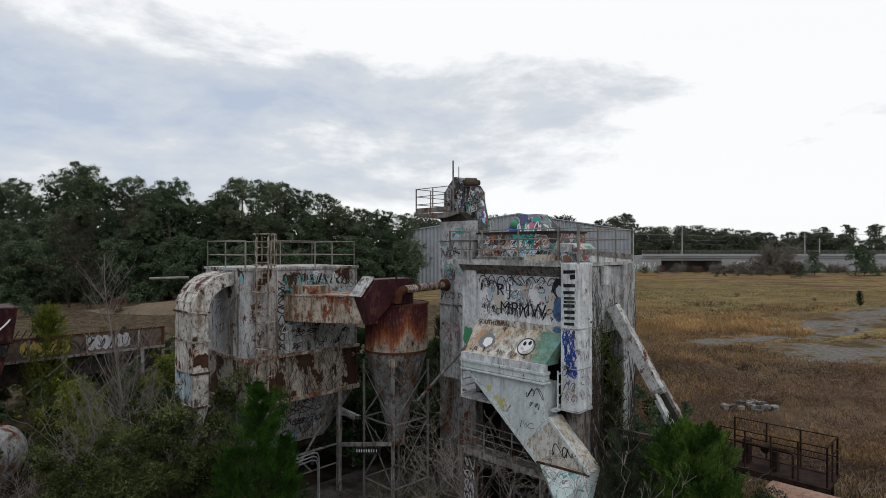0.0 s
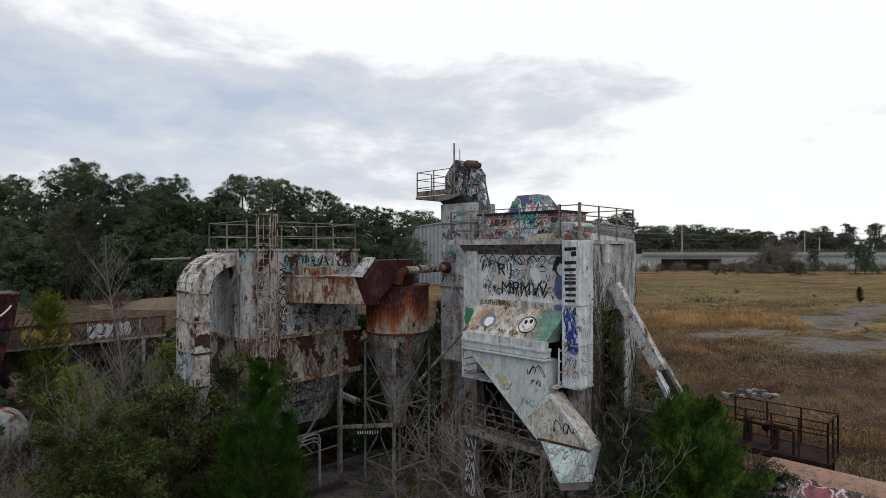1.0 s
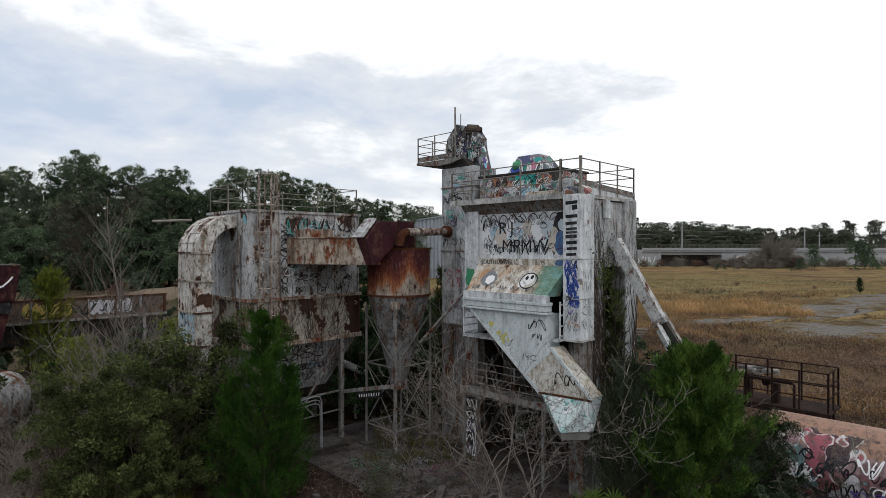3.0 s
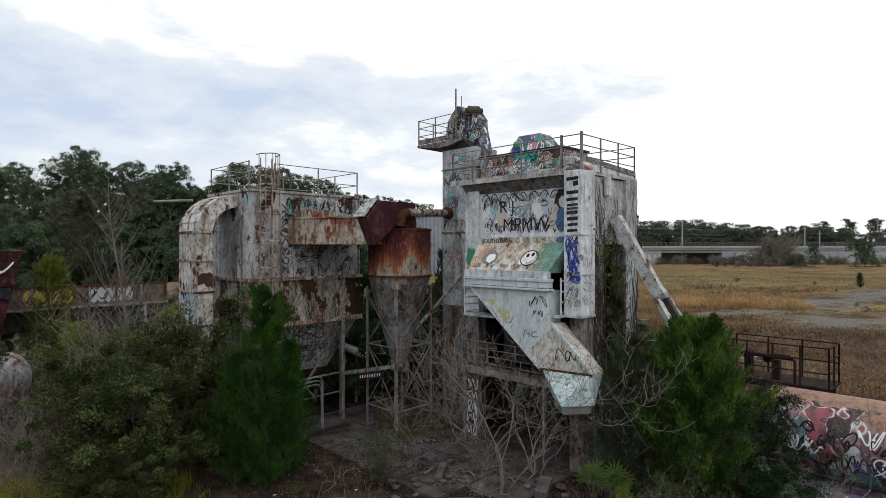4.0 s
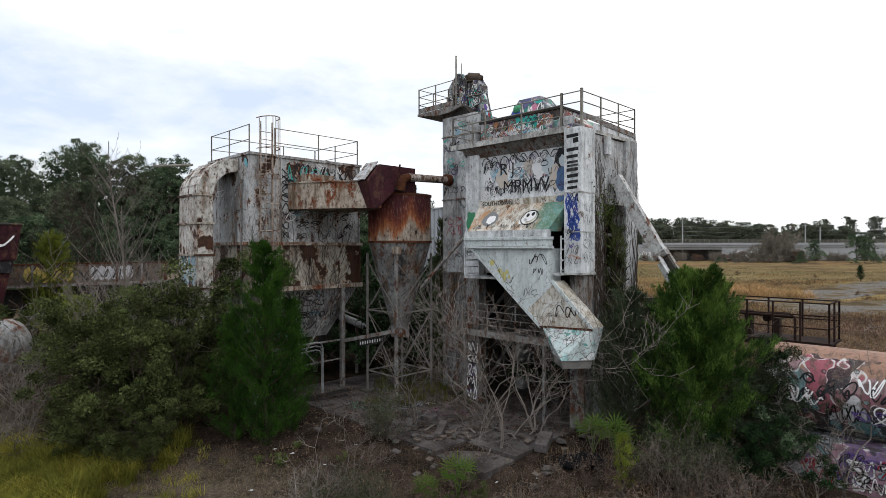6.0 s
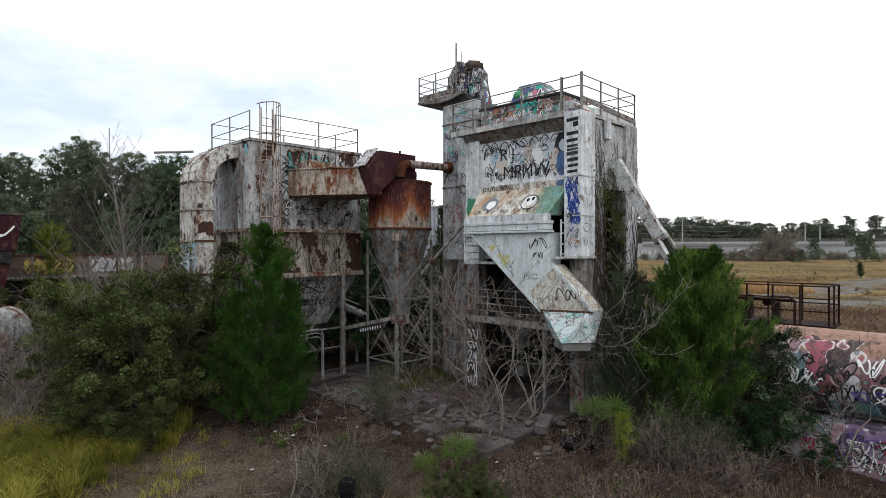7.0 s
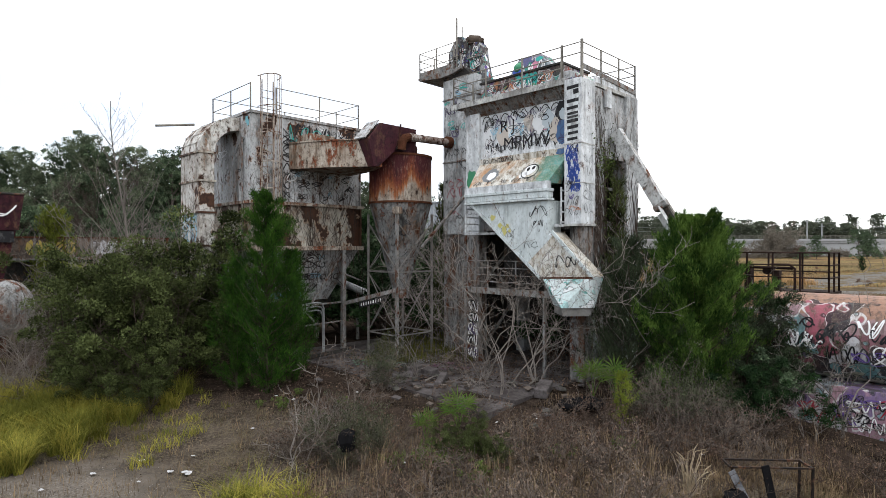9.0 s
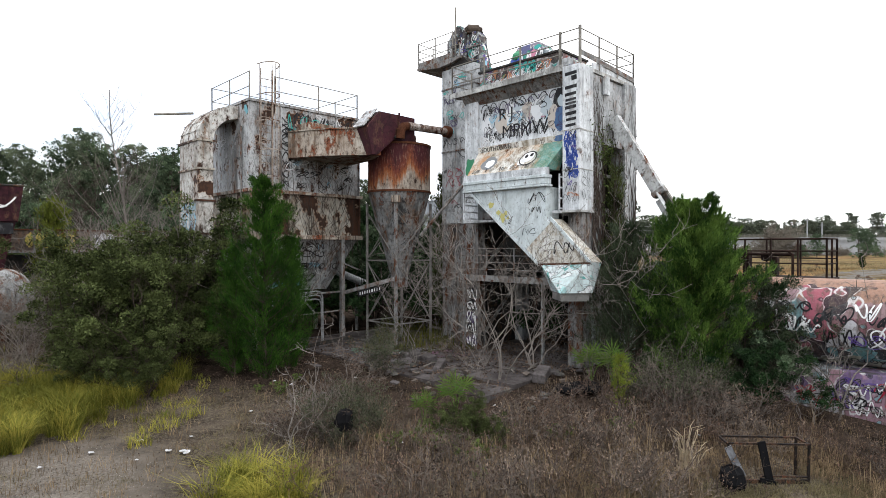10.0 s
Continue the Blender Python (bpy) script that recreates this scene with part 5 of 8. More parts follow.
part("sloped_lid", Form().hexa([(12.72, 17.02, 8.50), (13.36, 17.02, 9.22), (13.36, 17.75, 9.22), (12.72, 17.75, 8.50), (12.70, 17.02, 8.53), (13.34, 17.02, 9.25), (13.34, 17.75, 9.25), (12.70, 17.75, 8.53)]), weathered("scratched_lid_paint", (0.46, 0.48, 0.50), (0.10, 0.095, 0.09), 0.45, 0.9, seed=66.0, fine=2.0), duct, "pale scratched sloping lid")
part("corner_angle", Form().beam((14.35, 16.92, 8.5), (14.35, 16.92, 9.22), 0.06, 0.05, (1, 0, 0)), OXIDE, duct)

# cyclone
CX, CY = 15.2, 17.92
cyc = thing("cyclone", (CX, CY, 2.3), "rust-red steel cyclone with a grey cone", "cyclone separator")
part("barrel", Form().lathe([(0.2, 8.12), (1.26, 8.10), (1.29, 8.06), (1.29, 6.2)], CX, CY, 40, False), CYCLONE, cyc, "deep rust barrel with orange runs", smooth=False)
part("rim", Form().lathe([(1.26, 8.04), (1.33, 8.04), (1.33, 8.12), (1.26, 8.12)], CX, CY, 40, False), RUSTY, cyc)
part("cone", Form().lathe([(1.29, 6.2), (0.36, 2.75), (0.36, 2.3)], CX, CY, 40, True), CONE, cyc, "grey cone below")
part("band", Form().lathe([(1.29, 6.16), (1.33, 6.16), (1.33, 6.24), (1.29, 6.24)], CX, CY, 40, False), RUSTY, cyc)
part("outlet", Form().lathe([(0.7, 8.1), (0.7, 8.55), (0.64, 8.55)], CX, CY, 24, True), RUSTY, cyc)
part("chain_strap", Form().path([(14.1, 16.9, 8.2), (14.35, 16.95, 8.45), (14.8, 17.0, 8.3), (15.3, 17.0, 8.35)], 0.035, 6), DARK_STEEL, cyc)
rng = random.Random(46)
form = Form()
for k in range(6):
    z = 3.6 + k * 0.42
    r = 0.36 + (z + 0.1 - 2.75) / 3.45 * 0.93 + 0.02
    cyl = lambda a, b, r=r: (CX - r * math.cos(a), CY - r * math.sin(a), b)
    scrawl(form, cyl, 0.55, z, 1.25, z + 0.32, 0.03, rng, 5)
part("dark_tag", form, INK, cyc)

DIRTY_FOOT = plain("mossy_concrete", (0.11, 0.105, 0.095), 0.5, 5, 0.95, relief=0.5)
BRACE = plain("thin_brace_steel", (0.21, 0.20, 0.19), 0.5, 8, 0.8)
stand = thing("cyclone_stand", (CX, CY, 0), "braced grey steel stand under the cyclone", "steel frame")
s0, s1, t0, t1 = 14.22, 16.10, 16.98, 18.82
corners = [(s0, t0), (s1, t0), (s1, t1), (s0, t1)]
for i, (u, v) in enumerate(corners):
    part("post", Form().beam((u, v, 0), (u, v, 5.75), 0.13 if i == 0 else 0.08, 0.1 if i == 0 else 0.08, (1, 0, 0)), STEEL if i == 0 else BRACE, stand, bevel=0.01)
for i in range(4):
    (ua, va), (ub, vb) = corners[i], corners[(i + 1) % 4]
    for z in (0.9, 3.4):
        part("cross_beam", Form().beam((ua, va, z), (ub, vb, z), 0.045, 0.05), BRACE, stand)
    for z0, z1 in ((0.95, 3.35), (3.45, 5.4)):
        part("brace", Form().beam((ua, va, z0), (ub, vb, z1), 0.032, 0.032), BRACE, stand)
        part("brace", Form().beam((ub, vb, z0), (ua, va, z1), 0.032, 0.032), BRACE, stand)
part("bracket", box((14.1, 16.86, 5.7), (14.36, 17.12, 5.98)), DUCT, stand, "rusty bracket", bevel=0.01)
for u, v in corners:
    part("footing", box((u - 0.25, v - 0.25, -0.2), (u + 0.25, v + 0.25, 0.12)), DIRTY_FOOT, stand, bevel=0.03)
trough = thing("screw_conveyor", (15.2, 19.5, 2.4), "pale tubular screw conveyor behind the cyclone stand", "conveyor")
part("tube", Form().tube((15.3, 22.7, 2.8), (16.7, 21.2, 1.95), 0.17, n=12), WHITE_B, trough, smooth=True)
part("channel", Form().beam((13.95, 20.1, 2.0), (14.2, 17.05, 2.7), 0.08, 0.15), weathered("channel_paint", (0.3, 0.3, 0.3), (0.1, 0.1, 0.1), 0.5), trough)
sign = part("sign_plate", Form().beam((13.96, 19.1, 1.99), (14.08, 17.6, 2.33), 0.02, 0.24), INK, trough, "dark plate with pale bars for writing")
form = Form()
rng = random.Random(19)
for k in range(9):
    form.marks.append((len(form.v), len(form.f)))
    v0 = 18.95 - k * 0.145
    zc = 2.33 - (v0 - 17.6) * 0.227
    stroke(form, lambda a, b: (13.95 + (19.1 - a) * 0.08 - 0.012, a, b), [(v0, zc - 0.06), (v0 - 0.01, zc + 0.06)], rng.uniform(0.03, 0.075))
part("letter_bar", form, INK_WHITE, sign)
part("strut", Form().tube((16.0, 22.0, 0), (16.0, 22.0, 2.3), 0.08, n=8), STEEL, trough)

# crossover pipe
pipe = thing("crossover_pipe", (15.8, 16.9, 8.7), "rusty horizontal pipe from the riser to the elevator", "pipe")
part("tube", Form().tube((14.6, 16.72, 8.72), (16.95, 16.72, 8.80), 0.155, n=16), weathered("pipe_rusting", (0.42, 0.40, 0.38), (0.14, 0.08, 0.06), 0.74, 0.7, fine=2.5, rusty=(0.08, 0.03, 0.018)), pipe, smooth=False)
part("flange", Form().tube((16.7, 16.72, 8.8), (16.94, 16.72, 8.8), 0.24, n=16), RUSTY, pipe)
part("elbow", Form().path([(14.62, 16.72, 8.72), (14.4, 16.72, 8.66), (14.3, 16.75, 8.5), (14.3, 16.8, 8.2)], 0.17, 12), RUSTY, pipe)
lean = thing("leaning_pipe", (15.4, 15.6, 0), "thin grey pipe leaning on the tower", "pipe")
part("tube", Form().tube((16.0, 14.6, 6.7), (14.9, 16.3, 4.4), 0.06, n=8), STEEL, lean)

# concrete footings and slab pieces in front of the works
DIRTY_SLAB = plain("leaf_stained_concrete", (0.125, 0.113, 0.112), 0.6, 4, 0.95, dark=(0.042, 0.036, 0.035), relief=0.6)
FADED_GREEN, FADED_PINK, FADED_WHITE = spray("faded_green_paint", (0.07, 0.14, 0.09), 0.9), spray("faded_pink_paint", (0.14, 0.07, 0.10), 0.9), spray("faded_white_paint", (0.18, 0.18, 0.19), 0.9)
slab = thing("concrete_pad", (14, 13, 0), "cracked concrete pad under the works, strewn with leaves", "concrete pad", kind="structure")
rng = random.Random(50)
for i in range(7):
    for j in range(6):
        u, v = 11.4 + i * 1.35, 10.0 + j * 1.9
        if u + v < 20.9:
            continue
        h = rng.uniform(0.028, 0.044)
        if u + v < 23.5:
            h = min(h, ground_z((u + 0.7 - v - 0.95) * math.sqrt(0.5), (u + 0.7 + v + 0.95) * math.sqrt(0.5)) + 0.05)
        part("slab_piece", box((u + 0.02, v + 0.02, h - 0.38), (u + 1.33, v + 1.88, h)), DIRTY_SLAB, slab)
for k in range(26):
    f = Form()
    cu_, cv_ = ((12.8, 16.4), (14.1, 14.3), (13.4, 15.6))[k % 3]
    a, b = cu_ + rng.gauss(0, 0.45), cv_ + rng.gauss(0, 0.45)
    scrawl(f, lambda p, q: (p, q, 0.062), a, b, a + rng.uniform(0.3, 0.8), b + rng.uniform(0.3, 0.7), 0.06, rng, 2)
    part("floor_tag", f, (FADED_GREEN, FADED_PINK, FADED_WHITE)[k % 3], slab)
for x, y, sx, sy, h, r in ((-1.2, 19.7, 0.6, 0.5, 0.3, 20), (-0.6, 19.4, 0.4, 0.5, 0.22, 50), (-1.5, 18.9, 0.7, 0.4, 0.15, 10), (2.9, 17.0, 1.0, 0.4, 0.25, 70), (-0.2, 18.2, 1.1, 0.25, 0.2, 80)):
    b = single("concrete_block", box((-sx / 2, -sy / 2, -0.1), (sx / 2, sy / 2, h * 0.8)), DIRTY_SLAB, (0, 0, 0), "broken grey concrete block on the pad", "concrete block", "rubble blocks", works=False, bevel=0.04)
    b.matrix_world = pose(x, y, 0.05, 3, -4, r)

# ---------- right: painted tank on a wall, with a rusty platform ----------
tank = thing("storage_tank", (18.9, 2.5, 0.5), "long horizontal steel tank covered in colourful graffiti", "tank")
TU, TZ, TR = 19.75, 1.80, 1.22
shell = part("shell", Form().path([(TU, v, TZ) for v in (5.4, 5.3, 3.5, 1.5, -0.5, -3.0)], [TR * 0.9, TR, TR, TR, TR, TR], 40), mural("tank_mural", ((0, (0.30, 0.31, 0.24)), (0.42, (0.09, 0.20, 0.20)), (0.85, (0.20, 0.09, 0.11)), (1.55, (0.24, 0.16, 0.17)), (1.95, (0.25, 0.145, 0.105))),
                                                                                                                         (((0.26, 0.07, 0.10), 0.58), ((0.40, 0.41, 0.43), 0.585), ((0.020, 0.020, 0.024), 0.575), ((0.10, 0.22, 0.24), 0.63), ((0.30, 0.20, 0.23), 0.61), ((0.10, 0.07, 0.16), 0.64)), 0.75, 3.0, 0.85, 2.3), tank, "shell with layered graffiti", smooth=False)
rng = random.Random(60)
for ink, n, w in ((INK_WHITE, 9, 0.05), (INK, 16, 0.055), (INK_PURPLE, 5, 0.04)):
    form = Form()
    for k in range(n):
        wrap = lambda a, b, r=TR + 0.012: (TU - r * math.cos(b / TR), a, TZ + r * math.sin(b / TR))
        a, b = rng.uniform(-1.5, 5.0), rng.uniform(-0.8, 0.3)
        scrawl(form, wrap, a, b, a - rng.uniform(0.5, 1.0), b + rng.uniform(0.3, 0.6), w, rng, 3)
    part("tag", form, ink, shell)
wall = thing("retaining_wall", (18.7, 1.5, -0.4), "low concrete wall under the tank, layered with graffiti", "wall", kind="structure")
low_wall = part("wall_body", box((18.45, -3.2, -1.2), (20.9, 5.6, 0.575)), mural("wall_mural", ((0, (0.25, 0.15, 0.19)), (0.55, (0.29, 0.24, 0.28)), (0.85, (0.20, 0.23, 0.25))),
                                                                                        (((0.36, 0.21, 0.26), 0.56), ((0.38, 0.38, 0.40), 0.58), ((0.24, 0.05, 0.11), 0.62), ((0.15, 0.27, 0.30), 0.61), ((0.16, 0.11, 0.22), 0.60), ((0.04, 0.04, 0.045), 0.65)), 1.1, 9.0, 0.8), wall, bevel=0.02)
for ink, n in ((INK, 14), (INK_WHITE, 9), (INK_RED, 6), (INK_PURPLE, 4)):
    form = Form()
    for k in range(n):
        a, z = rng.uniform(0.2, 5.3), rng.uniform(-0.65, 0.15)
        scrawl(form, on_u(18.44), a, z, a - rng.uniform(0.4, 0.8), z + rng.uniform(0.25, 0.45), 0.04, rng, 3)
    part("tag", form, ink, low_wall)
curve = bpy.data.curves.new("tank_words", "FONT")
curve.body, curve.size, curve.extrude = "NO LOVE", 0.27, 0.002
words = new("tank_words", curve)
words.data.materials.append(INK)
dg = bpy.context.evaluated_depsgraph_get()
wm = bpy.data.meshes.new_from_object(words.evaluated_get(dg))
bpy.data.objects.remove(words)
lettering = new("lettering", wm)
lettering.parent = tank
lettering.matrix_basis = Matrix.Translation(Vector((19.03, 3.30, 0.78)) - BASE[tank.name]) @ Matrix.Rotation(radians(-90), 4, "Z") @ Matrix.Rotation(radians(145), 4, "X")
tagged(lettering, "black hand-sprayed words")

PLAT = plain("dark_platform_rust", (0.040, 0.025, 0.021), 0.6, 10, 0.9, dark=(0.014, 0.010, 0.009), relief=0.6)
plat = thing("tank_platform", (21.3, 5.5, 3), "rusty steel platform frame with rails above the tank", "platform")
part("deck", box((20.50, 3.9, 2.90), (22.1, 7.1, 2.97)), PLAT, plat)
part("edge_channel", box((20.44, 3.85, 2.80), (20.52, 7.2, 3.0)), PLAT, plat)
rail_run(plat, [(20.56, 7.05), (20.56, 3.95)], 2.97, 1.26, (0.45, 0.85, 1.24), 0.78, 0.026, mat_=PLAT)
rail_run(plat, [(20.56, 3.95), (22.0, 3.95)], 2.97, 1.26, (0.45, 0.85, 1.24), 0.75, 0.026, mat_=PLAT)
rail_run(plat, [(22.0, 7.05), (22.0, 3.95)], 2.97, 1.26, (0.6, 1.24), 1.1, 0.026, mat_=PLAT)
part("valve_gear", Form().path([(21.0, 5.8, 3.6), (21.5, 5.8, 3.6)], 0.13, 12), PLAT, plat, "dark valve gear")
part("gear_box", box((20.9, 5.4, 2.97), (21.2, 5.62, 3.62)), PLAT, plat, bevel=0.03)
part("gear_box", box((21.0, 6.3, 2.97), (21.4, 6.5, 3.8)), PLAT, plat, bevel=0.03)
part("cross_pipe", Form().tube((20.9, 6.7, 3.72), (20.9, 5.0, 3.70), 0.05, n=8), PLAT, plat)
part("vent_pipe", Form().path([(20.7, 4.9, 2.97), (20.7, 4.9, 3.7), (20.7, 5.05, 3.82), (20.7, 5.6, 3.82)], 0.04, 6), PLAT, plat)
for u, v in ((21.1, 7.0), (22.0, 7.0), (21.1, 4.1), (22.0, 4.1)):
    part("leg", Form().beam((u, v, -0.2), (u, v, 2.9), 0.12, 0.12, (1, 0, 0)), PLAT, plat)

# ---------- left: feed bins and conveyor ----------
conv = thing("feed_conveyor", (9, 41.2, 0), "long truss conveyor with sprayed side plates on steel legs", "conveyor")
cside = part("side_plate", box((3.0, 41.0, 3.75), (14.0, 41.12, 4.95)), weathered("sprayed_plate", (0.13, 0.105, 0.09), (0.05, 0.04, 0.034), 0.4, 0.5), conv, "dark side plate")
part("belt_bed", box((3.0, 41.12, 4.3), (14.0, 42.4, 4.5)), DARK_STEEL, conv)
part("chord", box((3.0, 40.92, 3.62), (14.0, 41.02, 3.76)), STEEL, conv)
part("chord", box((3.0, 40.92, 4.95), (14.0, 41.02, 5.03)), RUSTY, conv)
for u in (3.6, 8.2, 12.6):
    part("leg", Form().beam((u, 41.1, 0), (u, 41.1, 3.65), 0.3, 0.2, (1, 0, 0)), STEEL, conv)
    part("leg", Form().beam((u, 42.3, 0), (u, 42.3, 4.3), 0.3, 0.2, (1, 0, 0)), STEEL, conv)
    part("brace", Form().beam((u, 41.0, 3.4), (u - 2.6, 41.0, 1.2), 0.09, 0.09), STEEL, conv)
for k in range(8):
    part("rib", box((3.3 + k * 1.5, 40.93, 3.76), (3.42 + k * 1.5, 41.0, 4.95)), RUSTY if k % 2 else STEEL, conv)
part("lower_plate", box((3.0, 41.6, 2.3), (14.0, 41.66, 3.5)), DARK_STEEL, conv, "dark lower side board")
for k in range(9):
    part("hand_rail_post", Form().beam((4.2 + k * 0.36, 41.1, 4.95), (4.5 + k * 0.36, 41.1, 5.5), 0.05, 0.05), DARK_STEEL, conv)
rng = random.Random(70)
for ink, u0 in ((spray("ochre_spray_paint", (0.34, 0.26, 0.07)), 6.2), (spray("dull_grey_paint", (0.34, 0.34, 0.36)), 9.6)):
    form = Form()
    for k in range(6):
        blob(form, on_v(40.995), u0 + k * 0.40, 4.35, 0.25, 0.46, rng, 16, 0.12)
    part("sprayed_patch", form, ink, cside)
form = Form()
for k in range(9):
    scrawl(form, on_v(40.985), 6.0 + k * 0.75, 3.95, 6.7 + k * 0.75, 4.75, 0.07, rng, 2)
part("black_tag", form, INK, cside)
bin_ = thing("feed_bin", (3.6, 38.2, 0), "dark red steel feed bin with white line graffiti", "bin")
bb = part("bin_body", Form().hexa([(0.5, 37.3, 5.3), (5.1, 37.3, 5.3), (5.1, 40.2, 5.3), (0.5, 40.2, 5.3), (0.2, 37.0, 7.2), (5.3, 37.0, 7.2), (5.3, 40.4, 7.2), (0.2, 40.4, 7.2)]), OXIDE, bin_, bevel=0.02)
part("lower_body", Form().hexa([(1.0, 37.9, 2.6), (4.5, 37.9, 2.6), (4.5, 39.6, 2.6), (1.0, 39.6, 2.6), (0.6, 37.4, 5.28), (5.0, 37.4, 5.28), (5.0, 40.1, 5.28), (0.6, 40.1, 5.28)]), OXIDE, bin_)
part("rim", Form().path([(0.2, 37.0, 7.2), (5.3, 37.0, 7.2), (5.3, 40.4, 7.2)], 0.06, 6), DARK_STEEL, bin_)
for u in (1.0, 4.4):
    for v in (37.9, 39.6):
        part("leg", Form().beam((u, v, 0), (u, v, 2.7), 0.25, 0.25, (1, 0, 0)), RUSTY, bin_)
form = Form()
form.marks.append((0, 0))
stroke(form, on_v(37.1), smooth_line([(3.0, 6.5), (3.7, 6.9), (4.0, 6.3), (4.4, 6.05), (4.9, 6.5), (5.0, 6.9), (4.7, 6.9)], 6), 0.08)
form.marks.append((len(form.v), len(form.f)))
stroke(form, on_v(37.1), smooth_line([(3.9, 6.5), (4.2, 6.2), (4.6, 6.1)], 6), 0.06)
part("white_line", form, INK_WHITE, bb)
form = Form()
scrawl(form, on_v(37.45), 3.2, 4.75, 4.8, 5.15, 0.07, rng, 5)
part("white_tag", form, INK_WHITE, bb)
part("pink_band", box((1.2, 37.36, 4.65), (4.9, 37.40, 5.25)), INK, bb)

drum = thing("old_tank_end", (3.5, 29.2, 0), "rusty round tank with a pale domed end, half hidden by brush", "tank")
part("shell", Form().path([(1.0, 31.9, 1.9), (1.9, 30.9, 1.9), (3.6, 29.2, 1.9)], [1.15, 1.15, 1.15], 28), plain("old_tank_rust", (0.115, 0.075, 0.062), 0.6, 2.5, 0.85, dark=(0.04, 0.022, 0.02), relief=0.5), drum)
part("domed_end", Form().path([(3.6, 29.2, 1.9), (3.75, 29.05, 1.9), (3.95, 28.85, 1.9), (4.1, 28.7, 1.9), (4.16, 28.64, 1.9)], [1.15, 1.08, 0.85, 0.45, 0.1], 28), CONE, drum, "pale stained domed end")
part("band", Form().path([(3.4, 29.4, 1.9), (3.5, 29.3, 1.9)], 1.19, 28), RUSTY, drum)
part("hatch", Form().lathe([(0.45, 2.9), (0.45, 3.25), (0.3, 3.3)], 2.2, 30.6, 16), RUSTY, drum)
for q in (0.2, 0.8):
    u, v = 1.3 + 2.2 * q, 31.5 - 2.2 * q
    part("saddle", box((u - 0.5, v - 0.2, -0.4), (u + 0.5, v + 0.2, 0.95)), RUSTY, drum)

# ---------- plants ----------
TWIG_GREY = plain("grey_twig", (0.15, 0.125, 0.108), 0.4, 9, 0.9)


def limb(form, p, d, length, r, rng, n=4, wander=0.25, lift=0.1, sides=4):
    """One bending limb; returns its points with radii."""
    pts, radii = [Vector(p)], [r]
    d = Vector(d).normalized()
    for i in range(n):
        d = (d + Vector((rng.gauss(0, wander), rng.gauss(0, wander), rng.gauss(0, wander) + lift))).normalized()
        pts.append(pts[-1] + d * length / n)
        radii.append(max(r * (1 - 0.72 * (i + 1) / n), min(r, 0.004)))
    form.path(pts, radii, sides, False)
    return pts, radii


def bush_frame(form, rng, stems, height, spread, r=0.02, levels=2, kids=5, wander=0.22, lift=0.12, base=0.15, sides=3, thin=0.006, splay=0.75, ratio=(0.32, 0.58)):
    """Stems from the ground that fork again and again; returns the tips."""
    tips = []

    def fork(p, d, length, r, level):
        pts, radii = limb(form, p, d, length, r, rng, 7 if level == levels else 4 if level else 3, wander, lift, sides)
        tips.append((pts[-1], (pts[-1] - pts[-2]).normalized()))
        if level <= 0:
            return
        for k in range(kids):
            i = rng.randrange(1, len(pts))
            d0 = (pts[i] - pts[i - 1]).normalized()
            q = (d0 + Vector((rng.gauss(0, splay), rng.gauss(0, splay), rng.gauss(0.15, 0.5)))).normalized()
            fork(pts[i], q, length * rng.uniform(*ratio), max(radii[i] * 0.7, r * 0.3, thin), level - 1)

    for s in range(stems):
        a = rng.uniform(0, 2 * math.pi)
        lean = rng.uniform(0, spread)
        fork((base * math.cos(a) * rng.random(), base * math.sin(a) * rng.random(), -0.15), (math.cos(a) * lean, math.sin(a) * lean, 1), height * rng.uniform(0.65, 1.05), r * rng.uniform(0.7, 1.2), levels)
    return tips


def chip(form, p, d, size, rng, slim=0.8):
    """A far leaf or needle tuft: one triangle."""
    d = Vector(d)
    s = d.orthogonal().normalized()
    s.rotate(Matrix.Rotation(rng.uniform(0, 6.283), 3, d.normalized()))
    k, p = len(form.v), Vector(p)
    form.v += [tuple(p - s * size * slim * 0.5), tuple(p + s * size * slim * 0.5), tuple(p + d * size)]
    form.f.append((k, k + 1, k + 2))


def leaf(form, p, d, size, rng, slim=0.45):
    """One pointed leaf of two triangles, folded along its middle."""
    d = Vector(d).normalized()
    s = d.orthogonal().normalized()
    s.rotate(Matrix.Rotation(rng.uniform(0, 6.283), 3, d))
    n = d.cross(s)
    k = len(form.v)
    p = Vector(p)
    form.v += [tuple(p), tuple(p + d * size * 0.5 + s * size * slim * 0.5 + n * size * 0.08), tuple(p + d * size), tuple(p + d * size * 0.5 - s * size * slim * 0.5 + n * size * 0.08)]
    form.f += [(k, k + 1, k + 2), (k, k + 2, k + 3)]


def rand_dir(rng, up=0.0):
    while True:
        v = Vector((rng.uniform(-1, 1), rng.uniform(-1, 1), rng.uniform(-1, 1)))
        if 0.05 < v.length < 1:
            v.normalize()
            v.z += up
            return v.normalized()


def raw(name, form, material):
    """A leaf mesh as it is, without mending of normals."""
    me = bpy.data.meshes.new(name)
    me.from_pydata(form.v, [], form.f)
    me.materials.append(material)
    return me


def plant(name, meshes, at, label, category, group="", turn=0.0, size=1.0, kind=""):
    """An Empty at the foot with the named meshes below it."""
    ob = new(name)
    ob.empty_display_size = 0.2
    ob.matrix_world = Matrix.Translation(at) @ Matrix.Rotation(turn, 4, "Z") @ Matrix.Scale(size, 4)
    for pname, me in meshes:
        c = new(pname, me)
        c.parent = ob
    return tagged(ob, label, category, group, kind)


